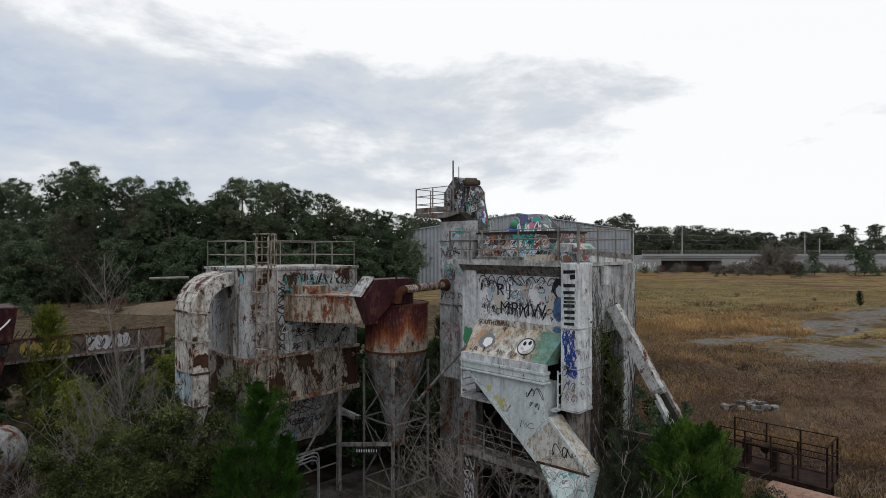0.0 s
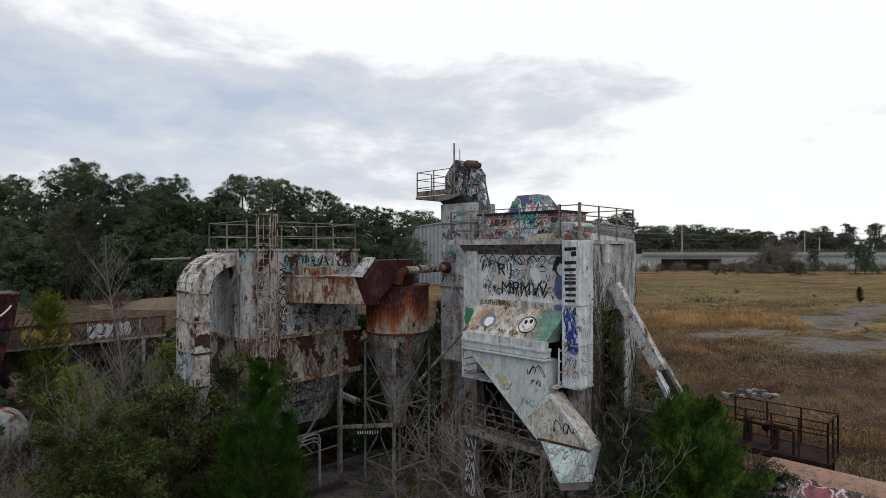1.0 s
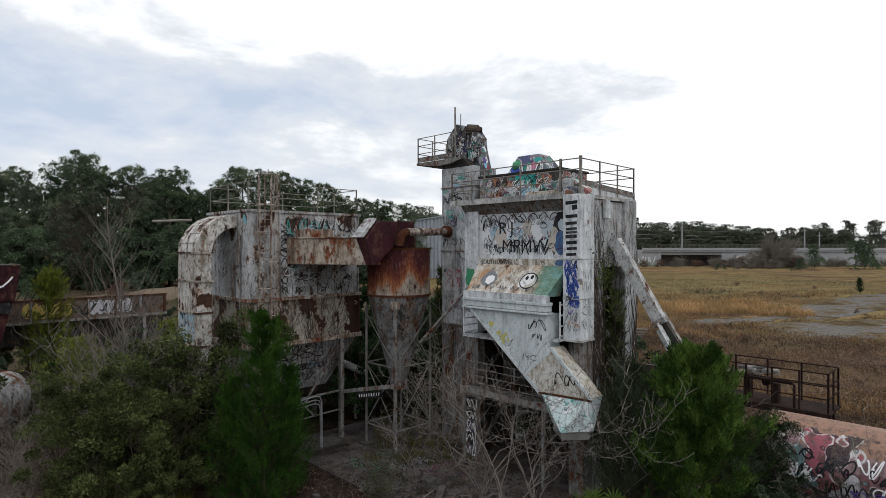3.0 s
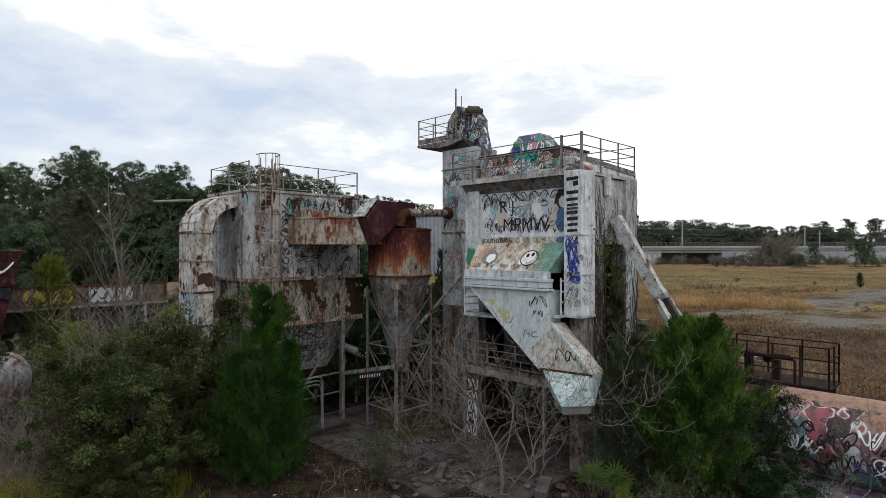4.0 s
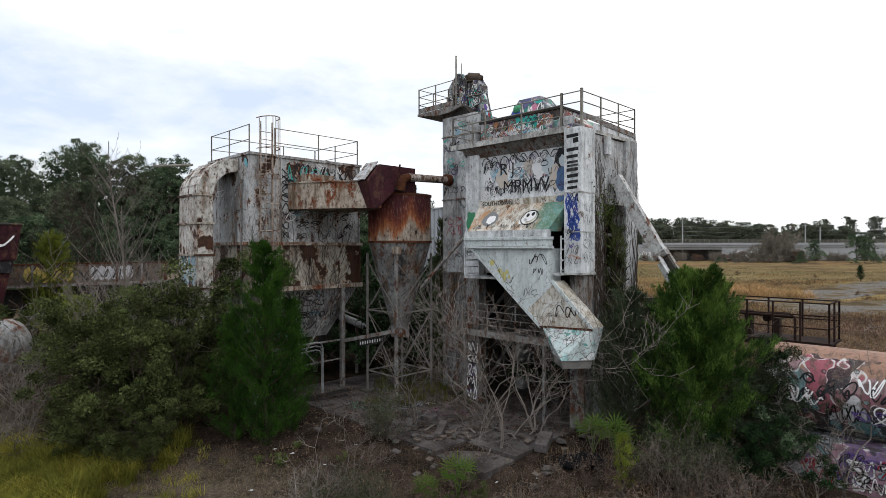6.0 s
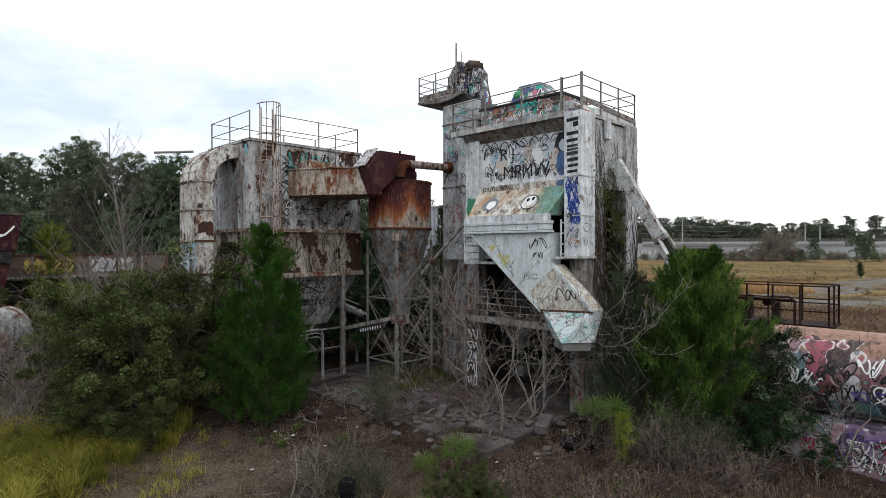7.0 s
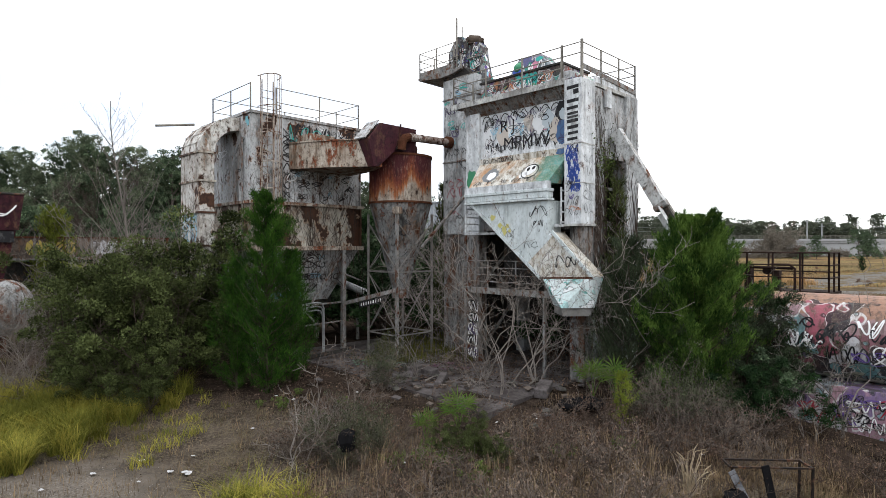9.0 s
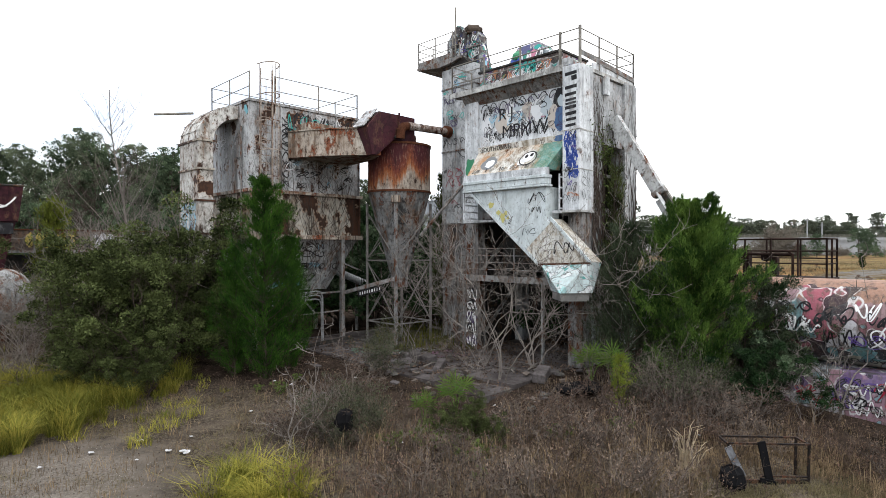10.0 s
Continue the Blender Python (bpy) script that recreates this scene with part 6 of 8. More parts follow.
def juniper(rng, height, width, sprays, size, material, bare=0.08):
    wood, green = Form(), Form()
    limb(wood, (0, 0, -0.2), (0, 0, 1), height * 0.93, 0.06, rng, 8, 0.03, 0.0, 6)
    boughs = []
    for k in range(int(height * 26)):
        z = height * (bare + (0.97 - bare) * rng.random() ** 0.9)
        s = 1 - (z / height)
        reach = width * 0.5 * min(1.0, 0.25 + 1.35 * s) * (0.40 + 0.78 * rng.random()) * (0.75 if z < height * 0.12 else 1)
        a = rng.uniform(0, 6.283)
        pts, _ = limb(wood, (0, 0, z - reach * 0.45), (math.cos(a), math.sin(a), 0.55), reach * 1.1, 0.02, rng, 4, 0.12, 0.16, 3)
        boughs.append(pts)
    plumes = []
    for pts in boughs:
        reach = (pts[-1] - pts[0]).length
        for j in range(9):
            i = rng.randrange(1, len(pts))
            p = pts[i - 1].lerp(pts[i], rng.random())
            d = ((pts[i] - pts[i - 1]).normalized() + rand_dir(rng) * 0.55 + Vector((0, 0, 0.35))).normalized()
            plumes.append((p, d, min(0.6, reach * rng.uniform(0.2, 0.45) + 0.12)))
        plumes.append((pts[-2], (pts[-1] - pts[-2]).normalized(), min(0.6, reach * 0.4 + 0.12)))
    for k in range(sprays):
        p0, d0, L = rng.choice(plumes)
        s = rng.random()
        p = p0 + d0 * L * s + rand_dir(rng) * rng.random() * (0.42 * L * (1.05 - s) + 0.05)
        if p.z > height * 1.06:
            continue
        d = d0 + Vector((0, 0, 0.35)) + rand_dir(rng) * 0.6
        chip(green, p, d.normalized(), size * rng.uniform(0.6, 1.4), rng, 0.2)
    return [("trunk", raw("juniper_wood", wood, TWIG_DARK)), ("foliage", raw("juniper_green", green, material))]


def shrub(rng, height, spread, stems, leaves, size, material, wood=None, levels=2, kids=5, clumps=0):
    """Forking stems with leaves round their tips, gathered into rounded clumps where asked."""
    w, g = Form(), Form()
    tips = bush_frame(w, rng, stems, height, spread, 0.022 * height / 2, levels, kids)
    if clumps:
        tips = [t for t in tips if t[0].z > 0.15 * height]
        tips = [rng.choice(tips) for k in range(clumps)]
    sizes = [height * rng.uniform(0.06, 0.125) for t in tips]
    for k in range(leaves):
        i = rng.randrange(len(tips))
        p, d = tips[i]
        if clumps:
            n = rand_dir(rng, 0.35)
            q = p + Vector((n.x, n.y, n.z * 0.8)) * sizes[i] * rng.random() ** 0.35
            d = n
        else:
            q = p + rand_dir(rng) * rng.random() ** 0.6 * 0.26 * height / 2.5
        if q.z > 0.02:
            chip(g, q, (d * 0.6 + rand_dir(rng, 0.3)).normalized(), size * rng.uniform(0.6, 1.5), rng, 0.6)
    return [("wood", raw("shrub_wood", w, wood or TWIG_DARK)), ("foliage", raw("shrub_leaves", g, material))]


def bare(rng, height, spread, stems, levels=3, kids=5, r=0.02, material=None, thin=0.008, splay=0.75, ratio=(0.32, 0.58)):
    w = Form()
    bush_frame(w, rng, stems, height, spread, r, levels, kids, 0.29, 0.08, 0.2, 3, thin, splay, ratio)
    return [("wood", raw("bare_branches", w, material or TWIG))]


def put(x, y):
    return (x, y, ground_z(x, y))


rng = random.Random(100)
# Shaded copy of the juniper green: shade on the left trees is coloured in.
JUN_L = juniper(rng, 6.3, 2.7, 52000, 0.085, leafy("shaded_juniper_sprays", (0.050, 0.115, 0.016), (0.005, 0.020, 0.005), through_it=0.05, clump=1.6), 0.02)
JUN_R = juniper(rng, 5.5, 4.6, 210000, 0.095, JUNIPER, 0.02)
JUN_D = juniper(rng, 4.4, 3.6, 26000, 0.15, JUNIPER_DARK, 0.02)
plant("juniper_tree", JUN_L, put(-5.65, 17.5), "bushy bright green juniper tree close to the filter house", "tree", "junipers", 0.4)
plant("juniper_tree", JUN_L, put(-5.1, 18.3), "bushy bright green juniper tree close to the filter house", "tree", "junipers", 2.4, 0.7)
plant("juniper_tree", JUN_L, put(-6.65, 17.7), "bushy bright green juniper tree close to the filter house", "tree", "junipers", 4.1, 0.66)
plant("juniper_tree", JUN_R, put(7.2, 16.3), "broad bright green juniper tree beside the tower", "tree", "junipers", 1.2, 0.97)
plant("juniper_tree", JUN_D, put(9.9, 17.0), "dark green juniper tree before the painted tank", "tree", "junipers", 2.0, 0.74)
FOOT_LEAF = leafy("dark_grey_green_leaves", (0.070, 0.090, 0.052), (0.008, 0.014, 0.008), through_it=0.04)
FOOT = shrub(rng, 4.0, 0.32, 10, 34000, 0.07, FOOT_LEAF, None, 2, 6, 130)
plant("dark_shrub", juniper(random.Random(31), 4.7, 3.1, 52000, 0.075, FOOT_LEAF, 0.03), put(5.5, 17.0), "dark grey-green leafy bush at the foot of the tower", "shrub", "", 3.9, 1.0)
plant("dark_shrub", FOOT, put(8.9, 16.6), "dark leafy bush before the painted tank", "shrub", "", 1.9, 0.66)
plant("dark_shrub", FOOT, put(9.6, 16.3), "dark leafy bush before the painted tank", "shrub", "", 5.0, 0.5)

SHRUBS = [shrub(rng, 3.6, 0.75, 9, 30000, 0.075, SHRUB, None, 2, 6, 120), shrub(rng, 3.2, 0.9, 8, 28000, 0.075, SHRUB, None, 2, 6, 110), shrub(rng, 2.6, 0.9, 8, 22000, 0.07, SHRUB, None, 2, 6, 95)]
for i, (x, y, s) in enumerate(((-11.4, 17.9, 1.12), (-10.0, 17.0, 1.16), (-8.6, 17.2, 1.24), (-9.2, 18.4, 1.15), (-10.6, 18.9, 1.2), (-13.0, 23.5, 1.0), (-9.4, 16.2, 0.6), (-8.5, 15.9, 0.58), (-10.6, 16.3, 0.55), (-8.7, 19.8, 1.42), (-9.6, 19.9, 1.3))):
    plant("leafy_shrub", SHRUBS[i % 3], put(x, y), "dense grey-green leafy shrub in the thicket", "shrub", "thicket shrubs", i * 1.7, s * 0.84)
DARKS = [shrub(rng, 3.6, 0.8, 9, 12000, 0.12, JUNIPER_DARK, None, 2, 5, 90), shrub(rng, 3.0, 0.9, 9, 12000, 0.12, WOOD_LEAF, None, 2, 5, 90)]
SAGES = [shrub(rng, 1.9, 0.8, 10, 4200, 0.05, SAGE, TWIG_GREY), shrub(rng, 1.5, 0.8, 9, 3200, 0.05, SAGE, TWIG_GREY)]
for i, (x, y, s) in enumerate(((6.0, 14.4, 0.95), (4.9, 14.6, 0.6), (-1.9, 17.6, 0.8), (-2.3, 13.4, 0.8), (-1.7, 12.9, 0.5), (-2.75, 12.9, 0.7), (-1.9, 12.7, 0.55), (-2.35, 12.2, 0.35), (7.2, 14.7, 0.6), (1.0, 12.4, 0.35))):
    plant("grey_shrub", SAGES[i % 2], put(x, y), "twiggy pale grey-green shrub", "shrub", "grey shrubs", i * 2.1, s)

for i, (x, y, s) in enumerate(((-5.0, 28.0, 1.25), (-3.2, 27.6, 1.3), (-1.6, 28.2, 1.2), (0.2, 28.5, 1.35), (2.2, 28.8, 1.3), (-6.8, 28.6, 1.2), (-4.0, 30.5, 1.5), (-1.0, 30.8, 1.5), (1.4, 31.0, 1.5), (4.2, 28.4, 1.3), (6.2, 27.6, 1.2), (8.0, 26.0, 1.1), (-8.6, 27.4, 1.2), (-10.6, 26.4, 1.1), (4.8, 24.6, 0.9), (9.6, 24.4, 0.9), (3.0, 26.0, 1.1))):
    plant("dark_shrub", DARKS[i % 2], put(x, y), "dark overgrown shrub behind the works", "shrub", "back thicket", i * 1.9, s)
for i, (x, y, s) in enumerate(((-28.5, 35, 1.5), (-27, 37, 1.5), (-25.5, 38.5, 1.6), (-24, 40, 1.5), (-22, 41, 1.6), (-20, 42, 1.6), (-18, 43, 1.5), (-16, 42, 1.6), (-19, 28, 1.0), (-21, 31, 1.1), (-17.5, 31, 1.0), (-15, 29.5, 1.1), (-13, 28, 1.0), (-23, 28.5, 1.0), (-25.5, 31, 1.2), (-18.5, 25, 0.8), (-15.5, 33, 1.2), (-20, 36, 1.3), (-12, 31, 1.3), (-24, 38, 1.2), (-16, 38.5, 1.3), (-11.5, 35, 1.4))):
    plant("dark_shrub", DARKS[i % 2] if i % 3 else SHRUBS[i % 3], put(x, y), "dark overgrown shrub below the conveyor", "shrub", "back thicket", i * 1.3, s * 0.62)
BARES = [bare(rng, 4.4, 0.6, 4, 3, 4, 0.028, TWIG, 0.0065, 0.75, (0.34, 0.6)), bare(rng, 3.6, 0.8, 4, 3, 4, 0.022, TWIG, 0.006, 0.8, (0.34, 0.6)), bare(rng, 2.7, 0.5, 4, 3, 4, 0.018, TWIG_GREY, 0.0055, 0.7, (0.4, 0.65)), bare(rng, 5.5, 0.16, 3, 3, 5, 0.032, TWIG, 0.008, 0.38, (0.3, 0.5))]
BARES.append(bare(rng, 5.0, 0.35, 3, 3, 4, 0.025, TWIG_DARK, 0.008, 0.45))
BARES.append(bare(random.Random(8), 2.5, 0.5, 4, 3, 3, 0.022, TWIG, 0.0085, 0.6))
FRONT = ((0, 1.1, 18.6, 1.05), (1, 1.5, 16.6, 1.25), (0, 2.9, 18.0, 1.0), (1, -0.9, 19.0, 0.9), (5, -3.4, 12.4, 0.95), (5, -2.8, 13.3, 0.8), (2, -2.4, 13.1, 0.7))
BEHIND = ((1, -14.3, 18.0, 0.95), (0, -14.2, 19.2, 0.75), (1, -13.6, 17.2, 0.7), (0, -10.9, 20.6, 1.25), (0, -12.2, 21.0, 1.2), (1, -10.0, 21.3, 1.4), (0, 5.9, 18.2, 1.0), (1, 6.3, 17.8, 1.1), (1, 5.2, 17.5, 1.1), (2, 5.2, 13.2, 0.6), (2, 5.9, 13.4, 0.62), (2, 6.6, 13.5, 0.5), (5, 10.5, 14.95, 1.5), (5, 9.5, 14.6, 0.9), (2, 4.2, 15.0, 0.5),
                                  (3, -13.0, 21.6, 0.8), (4, -12.0, 21.5, 0.85), (3, -15.0, 23.0, 0.75), (3, -10.8, 20.6, 0.7), (4, -13.6, 26.0, 0.9), (3, -11.6, 21.0, 0.75), (3, -14.0, 22.0, 0.7), (3, -12.4, 20.6, 0.65), (1, -13.3, 17.6, 0.75), (2, -12.7, 16.8, 0.9), (1, -14.2, 18.4, 0.8), (2, -13.6, 18.0, 1.0), (1, 0.7, 23.0, 1.3))
for i, (k, x, y, s) in enumerate(FRONT + BEHIND):
    plant("bare_shrub", BARES[k], put(x, y), "leafless pale grey branching shrub", "shrub", "bare shrubs", i * 1.3, s)


def sapling(rng, height, branches):
    """One straight slender stem with steep fine side branches."""
    w = Form()
    stem, radii = limb(w, (0, 0, -0.2), (0, 0, 1), height, 0.05, rng, 12, 0.035, 0.02, 5)
    for k in range(branches):
        i = rng.randrange(3, len(stem) - 1)
        a, q = rng.uniform(0, 6.283), (height - stem[i].z) * rng.uniform(0.22, 0.5) + 0.25
        pts, rr_ = limb(w, stem[i].lerp(stem[i + 1], rng.random()), (math.cos(a), math.sin(a), rng.uniform(0.9, 1.7)), q, max(0.008, radii[i] * 0.5), rng, 5, 0.10, 0.10, 3)
        for j in range(6):
            m = rng.randrange(1, len(pts))
            b = rng.uniform(0, 6.283)
            limb(w, pts[m], (math.cos(b) * 0.8, math.sin(b) * 0.8, 0.9), q * rng.uniform(0.15, 0.4), 0.006, rng, 3, 0.15, 0.1, 3)
    return [("wood", raw("sapling_wood", w, TWIG))]


SAPLING = sapling(random.Random(5), 9.0, 34)
for x, y, turn, size in ((-12.0, 22.2, 0.3, 1.16), (-12.7, 22.0, 2.3, 0.86), (-13.3, 23.2, 4.0, 0.72), (-11.2, 21.6, 5.1, 0.66), (-14.6, 24.0, 1.4, 0.6)):
    plant("bare_tree", SAPLING, put(x, y), "tall slender leafless grey tree behind the thicket", "tree", "bare saplings", turn, size)
BRIGHT = leafy("bright_feathery_leaves", (0.24, 0.28, 0.04), (0.07, 0.10, 0.015))
YEL = shrub(rng, 3.2, 0.6, 8, 5000, 0.16, LIME)
plant("yellow_green_tree", juniper(random.Random(14), 6.8, 3.8, 16000, 0.2, LIME, 0.15), put(-24.0, 34.4), "young yellow-green tree beside the conveyor", "tree", "", 0, 1.0)
plant("yellow_green_shrub", juniper(random.Random(44), 1.5, 0.55, 5000, 0.05, BRIGHT, 0.03), put(4.45, 14.3), "small yellow-green feathery shrub", "shrub", "", 1, 1.0)
plant("yellow_green_shrub", YEL, put(-18.0, 36.5), "yellow-green shrub behind the duct", "shrub", "", 2, 0.8)
for i, (x, y, s) in enumerate(((-17.2, 27.6, 0.75), (-19.5, 29.5, 0.8), (-15.6, 25.2, 0.6))):
    plant("yellow_green_shrub", YEL, put(x, y), "yellow-green shrub in the thicket", "shrub", "", i * 2.0, s)
for i, (x, y, s) in enumerate(((8.5, 15.0, 0.4), (8.8, 15.6, 0.5), (8.1, 15.2, 0.4))):
    plant("dark_shrub", DARKS[i % 2], put(x, y), "dark green shrub before the painted wall", "shrub", "wall shrubs", i * 1.3, s)
plant("green_climber", juniper(random.Random(16), 6.8, 1.3, 3000, 0.14, SHRUB, 0.25), put(5.75, 19.0), "leafy climber among the vines on the tower side", "climber", "", 1, 1.0)
plant("green_climber", juniper(random.Random(15), 7.2, 1.9, 6500, 0.2, SHRUB, 0.1), put(0.0, 25.3), "green climber growing up between cyclone and elevator", "climber", "", 1, 1.0)

for i, (x, y, s) in enumerate(((0.45, 12.5, 0.34), (0.0, 12.7, 0.26), (1.0, 12.2, 0.24))):
    plant("leafy_shrub", SHRUBS[2], put(x, y), "small green leafy shrub among the dry scrub", "shrub", "", i * 2.2, s)

# dry climbers on the tower's side
vine = Form()
rv = random.Random(9)
for k in range(60):
    u = rv.choice((16.6, 16.75, 16.9, 17.1, 17.2, 17.5, 17.9, 18.2, 18.5, 18.9, 19.2)) + rv.uniform(-0.1, 0.1)
    z, pts = rv.uniform(0, 4.5), []
    top = rv.uniform(6.0, 9.7)
    while z < top:
        face_v = 9.72 if (u < 17.28 or u > 18.7) else 9.75
        if u > 18.68:
            face_v = 9.64
        pts.append((u, face_v - rv.uniform(0.0, 0.05), z))
        u = min(19.5, max(16.57, u + rv.gauss(0, 0.09)))
        z += rv.uniform(0.2, 0.4)
    if len(pts) > 2:
        vine.path(pts, [0.018 * (1 - 0.6 * i / len(pts)) for i in range(len(pts))], 3, False)
single("dry_vine", vine, TWIG_DARK, (17.5, 9.7, 0), "dry brown vine stems over the tower side", "climber")
vine = Form()
for k in range(70):
    u = rv.uniform(9.8, 14.6)
    z, pts = rv.uniform(2.6, 6), []
    top = rv.uniform(5.5, 9.3)
    while z < top:
        pts.append((u, 20.12 - rv.uniform(0, 0.05), z))
        u = min(14.8, max(9.8, u + rv.gauss(0, 0.16)))
        z += rv.uniform(0.15, 0.35)
    if len(pts) > 2:
        vine.path(pts, [0.013 * (1 - 0.7 * i / len(pts)) for i in range(len(pts))], 3, False)
single("dry_vine", vine, TWIG_DARK, (12, 20.1, 2), "dry brown vine stems over the filter house", "climber")

leafage = Form()
for k in range(420):
    u, z = rv.gauss(17.2, 0.35), rv.gauss(7.2, 0.25) if k % 3 else rv.uniform(5.0, 8.6)
    leaf(leafage, (u, 9.62 - rv.random() * 0.12, z), rand_dir(rv, -0.3), rv.uniform(0.05, 0.11), rv, 0.6)
single("vine_leaves", leafage, leafy("vine_leaves", (0.10, 0.135, 0.04), (0.03, 0.045, 0.015)), (17.2, 9.6, 7), "tufts of green vine leaves on the tower side", "climber")

# palmettos


def palmetto(rng, fans, reach):
    pieces = []
    for k in range(fans):
        st, fr = Form(), Form()
        a = 6.283 * k / fans + rng.uniform(-0.3, 0.3)
        el = rng.uniform(0.95, 1.5)
        d = Vector((math.cos(a) * math.cos(el), math.sin(a) * math.cos(el), math.sin(el)))
        tip = d * reach * rng.uniform(0.6, 1.0)
        st.path([(0, 0, -0.1), tip * 0.5 + Vector((0, 0, 0.08)), tip], [0.012, 0.01, 0.007], 4, False)
        side = d.cross(Vector((0, 0, 1))).normalized()
        for j in range(11):
            q = radians(-100 + 200 * j / 10)
            w = (d * math.cos(q) + side * math.sin(q)).normalized()
            w = (w + Vector((0, 0, -0.12))).normalized()
            L = reach * rng.uniform(0.48, 0.66)
            n = w.cross(d.cross(side)).normalized() * 0.021
            k0 = len(fr.v)
            fr.v += [tuple(tip), tuple(tip + w * L * 0.5 + n), tuple(tip + w * L + Vector((0, 0, -0.12 * L))), tuple(tip + w * L * 0.5 - n)]
            fr.f += [(k0, k0 + 1, k0 + 2), (k0, k0 + 2, k0 + 3)]
        pieces += [("stalk", raw("palm_stalk", st, PALM)), ("frond", raw("palm_frond", fr, PALM))]
    return pieces


PALMS = [palmetto(random.Random(3), 8, 0.95), palmetto(random.Random(4), 7, 0.85)]
for i, (x, y, s, lift) in enumerate(((0.25, 13.9, 0.8, 0.7), (4.75, 15.9, 1.05, 0.5), (4.2, 16.2, 0.9, 0.5), (5.0, 15.3, 0.7, 0.2), (-0.55, 13.8, 0.65, 0.3))):
    plant("palmetto", PALMS[i % 2], (x, y, ground_z(x, y) + lift * 0.5), "green fan-leaved palmetto with spreading fronds", "palm", "palmettos", i * 0.9, s * 0.95)

# low scrub before the works
CURLED = leafy("pale_curled_leaves", (0.25, 0.19, 0.15), (0.06, 0.042, 0.032), through_it=0.04)
SCRUB = []
for i in range(4):
    w, g = Form(), Form()
    tips = bush_frame(w, random.Random(200 + i), 8, 0.95, 0.9, 0.009, 2, 3, 0.3, 0.05, 0.5, 3, 0.0055)
    r_ = random.Random(300 + i)
    for k in range(260):
        p, d = r_.choice(tips)
        chip(g, p + rand_dir(r_) * 0.10, rand_dir(r_, 0.2), r_.uniform(0.025, 0.055) if i == 2 else r_.uniform(0.025, 0.06), r_, 0.6)
    SCRUB.append([("wood", raw("scrub_twigs", w, (TWIG_DARK, TWIG_RED, TWIG_GREY, TWIG_GREY)[i])), ("foliage", raw("scrub_leaves", g, (LITTER_LEAF, RUSSET, CURLED, LITTER_LEAF)[i]))])
rs = random.Random(77)
count = 0
while count < 200:
    x, y = rs.uniform(-4.2, 11.5), rs.uniform(9.2, 15.8)
    if x < -2 and y < 12 and rs.random() < 0.8:
        continue
    if y > 13.7 and -2 < x < 4.2 and rs.random() < 0.85:
        continue
    if 4.5 < x < 8.2 and 9.2 < y < 11.9:
        continue
    if x > 0.58 * y and y > 12.3 and (x > 0.70 * y or y > 14 or rs.random() < 0.4):
        continue
    if x < -1.5 and rs.random() < 0.5:
        continue
    plant("dry_scrub", SCRUB[rs.randrange(4)], put(x, y), "low tangle of dry brown scrub", "scrub", "low scrub", rs.uniform(0, 6.28), rs.uniform(0.55, 1.25))
    count += 1
for k in range(34):
    x, y = rs.uniform(-14, 14), rs.uniform(19.5, 30)
    u, v = (x + y) * math.sqrt(0.5), (y - x) * math.sqrt(0.5)
    if (15 < u < 20 and 9 < v < 18.5) or (9 < u < 16 and 17 < v < 24):
        continue
    plant("dry_scrub", SCRUB[rs.randrange(4)], put(x, y), "low tangle of dry brown scrub", "scrub", "low scrub", rs.uniform(0, 6.28), rs.uniform(0.6, 1.5))


def blades(spots, rng, height, width, droop=0.4):
    """Grass: tapering bent blades of two faces."""
    v, f = [], []
    for x, y, n, rad, hh in spots:
        lean = rng.uniform(0, 6.283)
        for k in range(n):
            a, q = rng.uniform(0, 6.283), rng.random() ** 0.5 * rad
            px, py = x + math.cos(a) * q, y + math.sin(a) * q
            z = ground_z(px, py) - 0.02
            h = height * hh * rng.uniform(0.5, 1.2)
            b = rng.gauss(lean, 1.1)
            dx, dy = math.cos(b) * droop * h * rng.random(), math.sin(b) * droop * h * rng.random()
            wx, wy = -math.sin(b) * width * 0.5, math.cos(b) * width * 0.5
            i = len(v)
            v += [(px - wx, py - wy, z), (px + wx, py + wy, z), (px + dx * 0.35 - wx * 0.7, py + dy * 0.35 - wy * 0.7, z + h * 0.6), (px + dx * 0.35 + wx * 0.7, py + dy * 0.35 + wy * 0.7, z + h * 0.6), (px + dx, py + dy, z + h * (0.95 - 0.2 * rng.random()))]
            f += [(i, i + 1, i + 3, i + 2), (i + 2, i + 3, i + 4)]
    return v, f


def grass(name, spots, seed, height, width, material, label, droop=0.4):
    form = Form()
    form.v, form.f = blades(spots, random.Random(seed), height, width, droop)
    ob = new(name, raw(name, form, material))
    return tagged(ob, label, "grass", kind="stuff")


rs = random.Random(88)
spots = []
for k in range(330):
    x, y = rs.uniform(-14, -7.6), rs.uniform(11.4, 17.4)
    if x > -8.3 - (16 - y) * 0.28 + rs.gauss(0, 0.25):
        continue
    spots.append((x, y, 95, rs.uniform(0.08, 0.26), rs.uniform(0.35, 1.2)))
for k in range(40):
    spots.append((rs.gauss(-3.3, 0.55), rs.uniform(9.0, 10.7), 80, rs.uniform(0.1, 0.25), rs.uniform(0.4, 1.0)))
for k in range(30):
    spots.append((rs.uniform(-9.0, -6.3), rs.uniform(12.0, 18.0), 30, 0.2, rs.uniform(0.15, 0.4)))
grass("yellow_grass", spots, 1, 0.85, 0.014, GRASS, "tall yellow-green grass in drooping clumps", 1.5)
spots = [(rs.uniform(-9, 11), rs.uniform(9, 17), 12, 0.3, rs.uniform(0.2, 1.0)) for k in range(1000)]
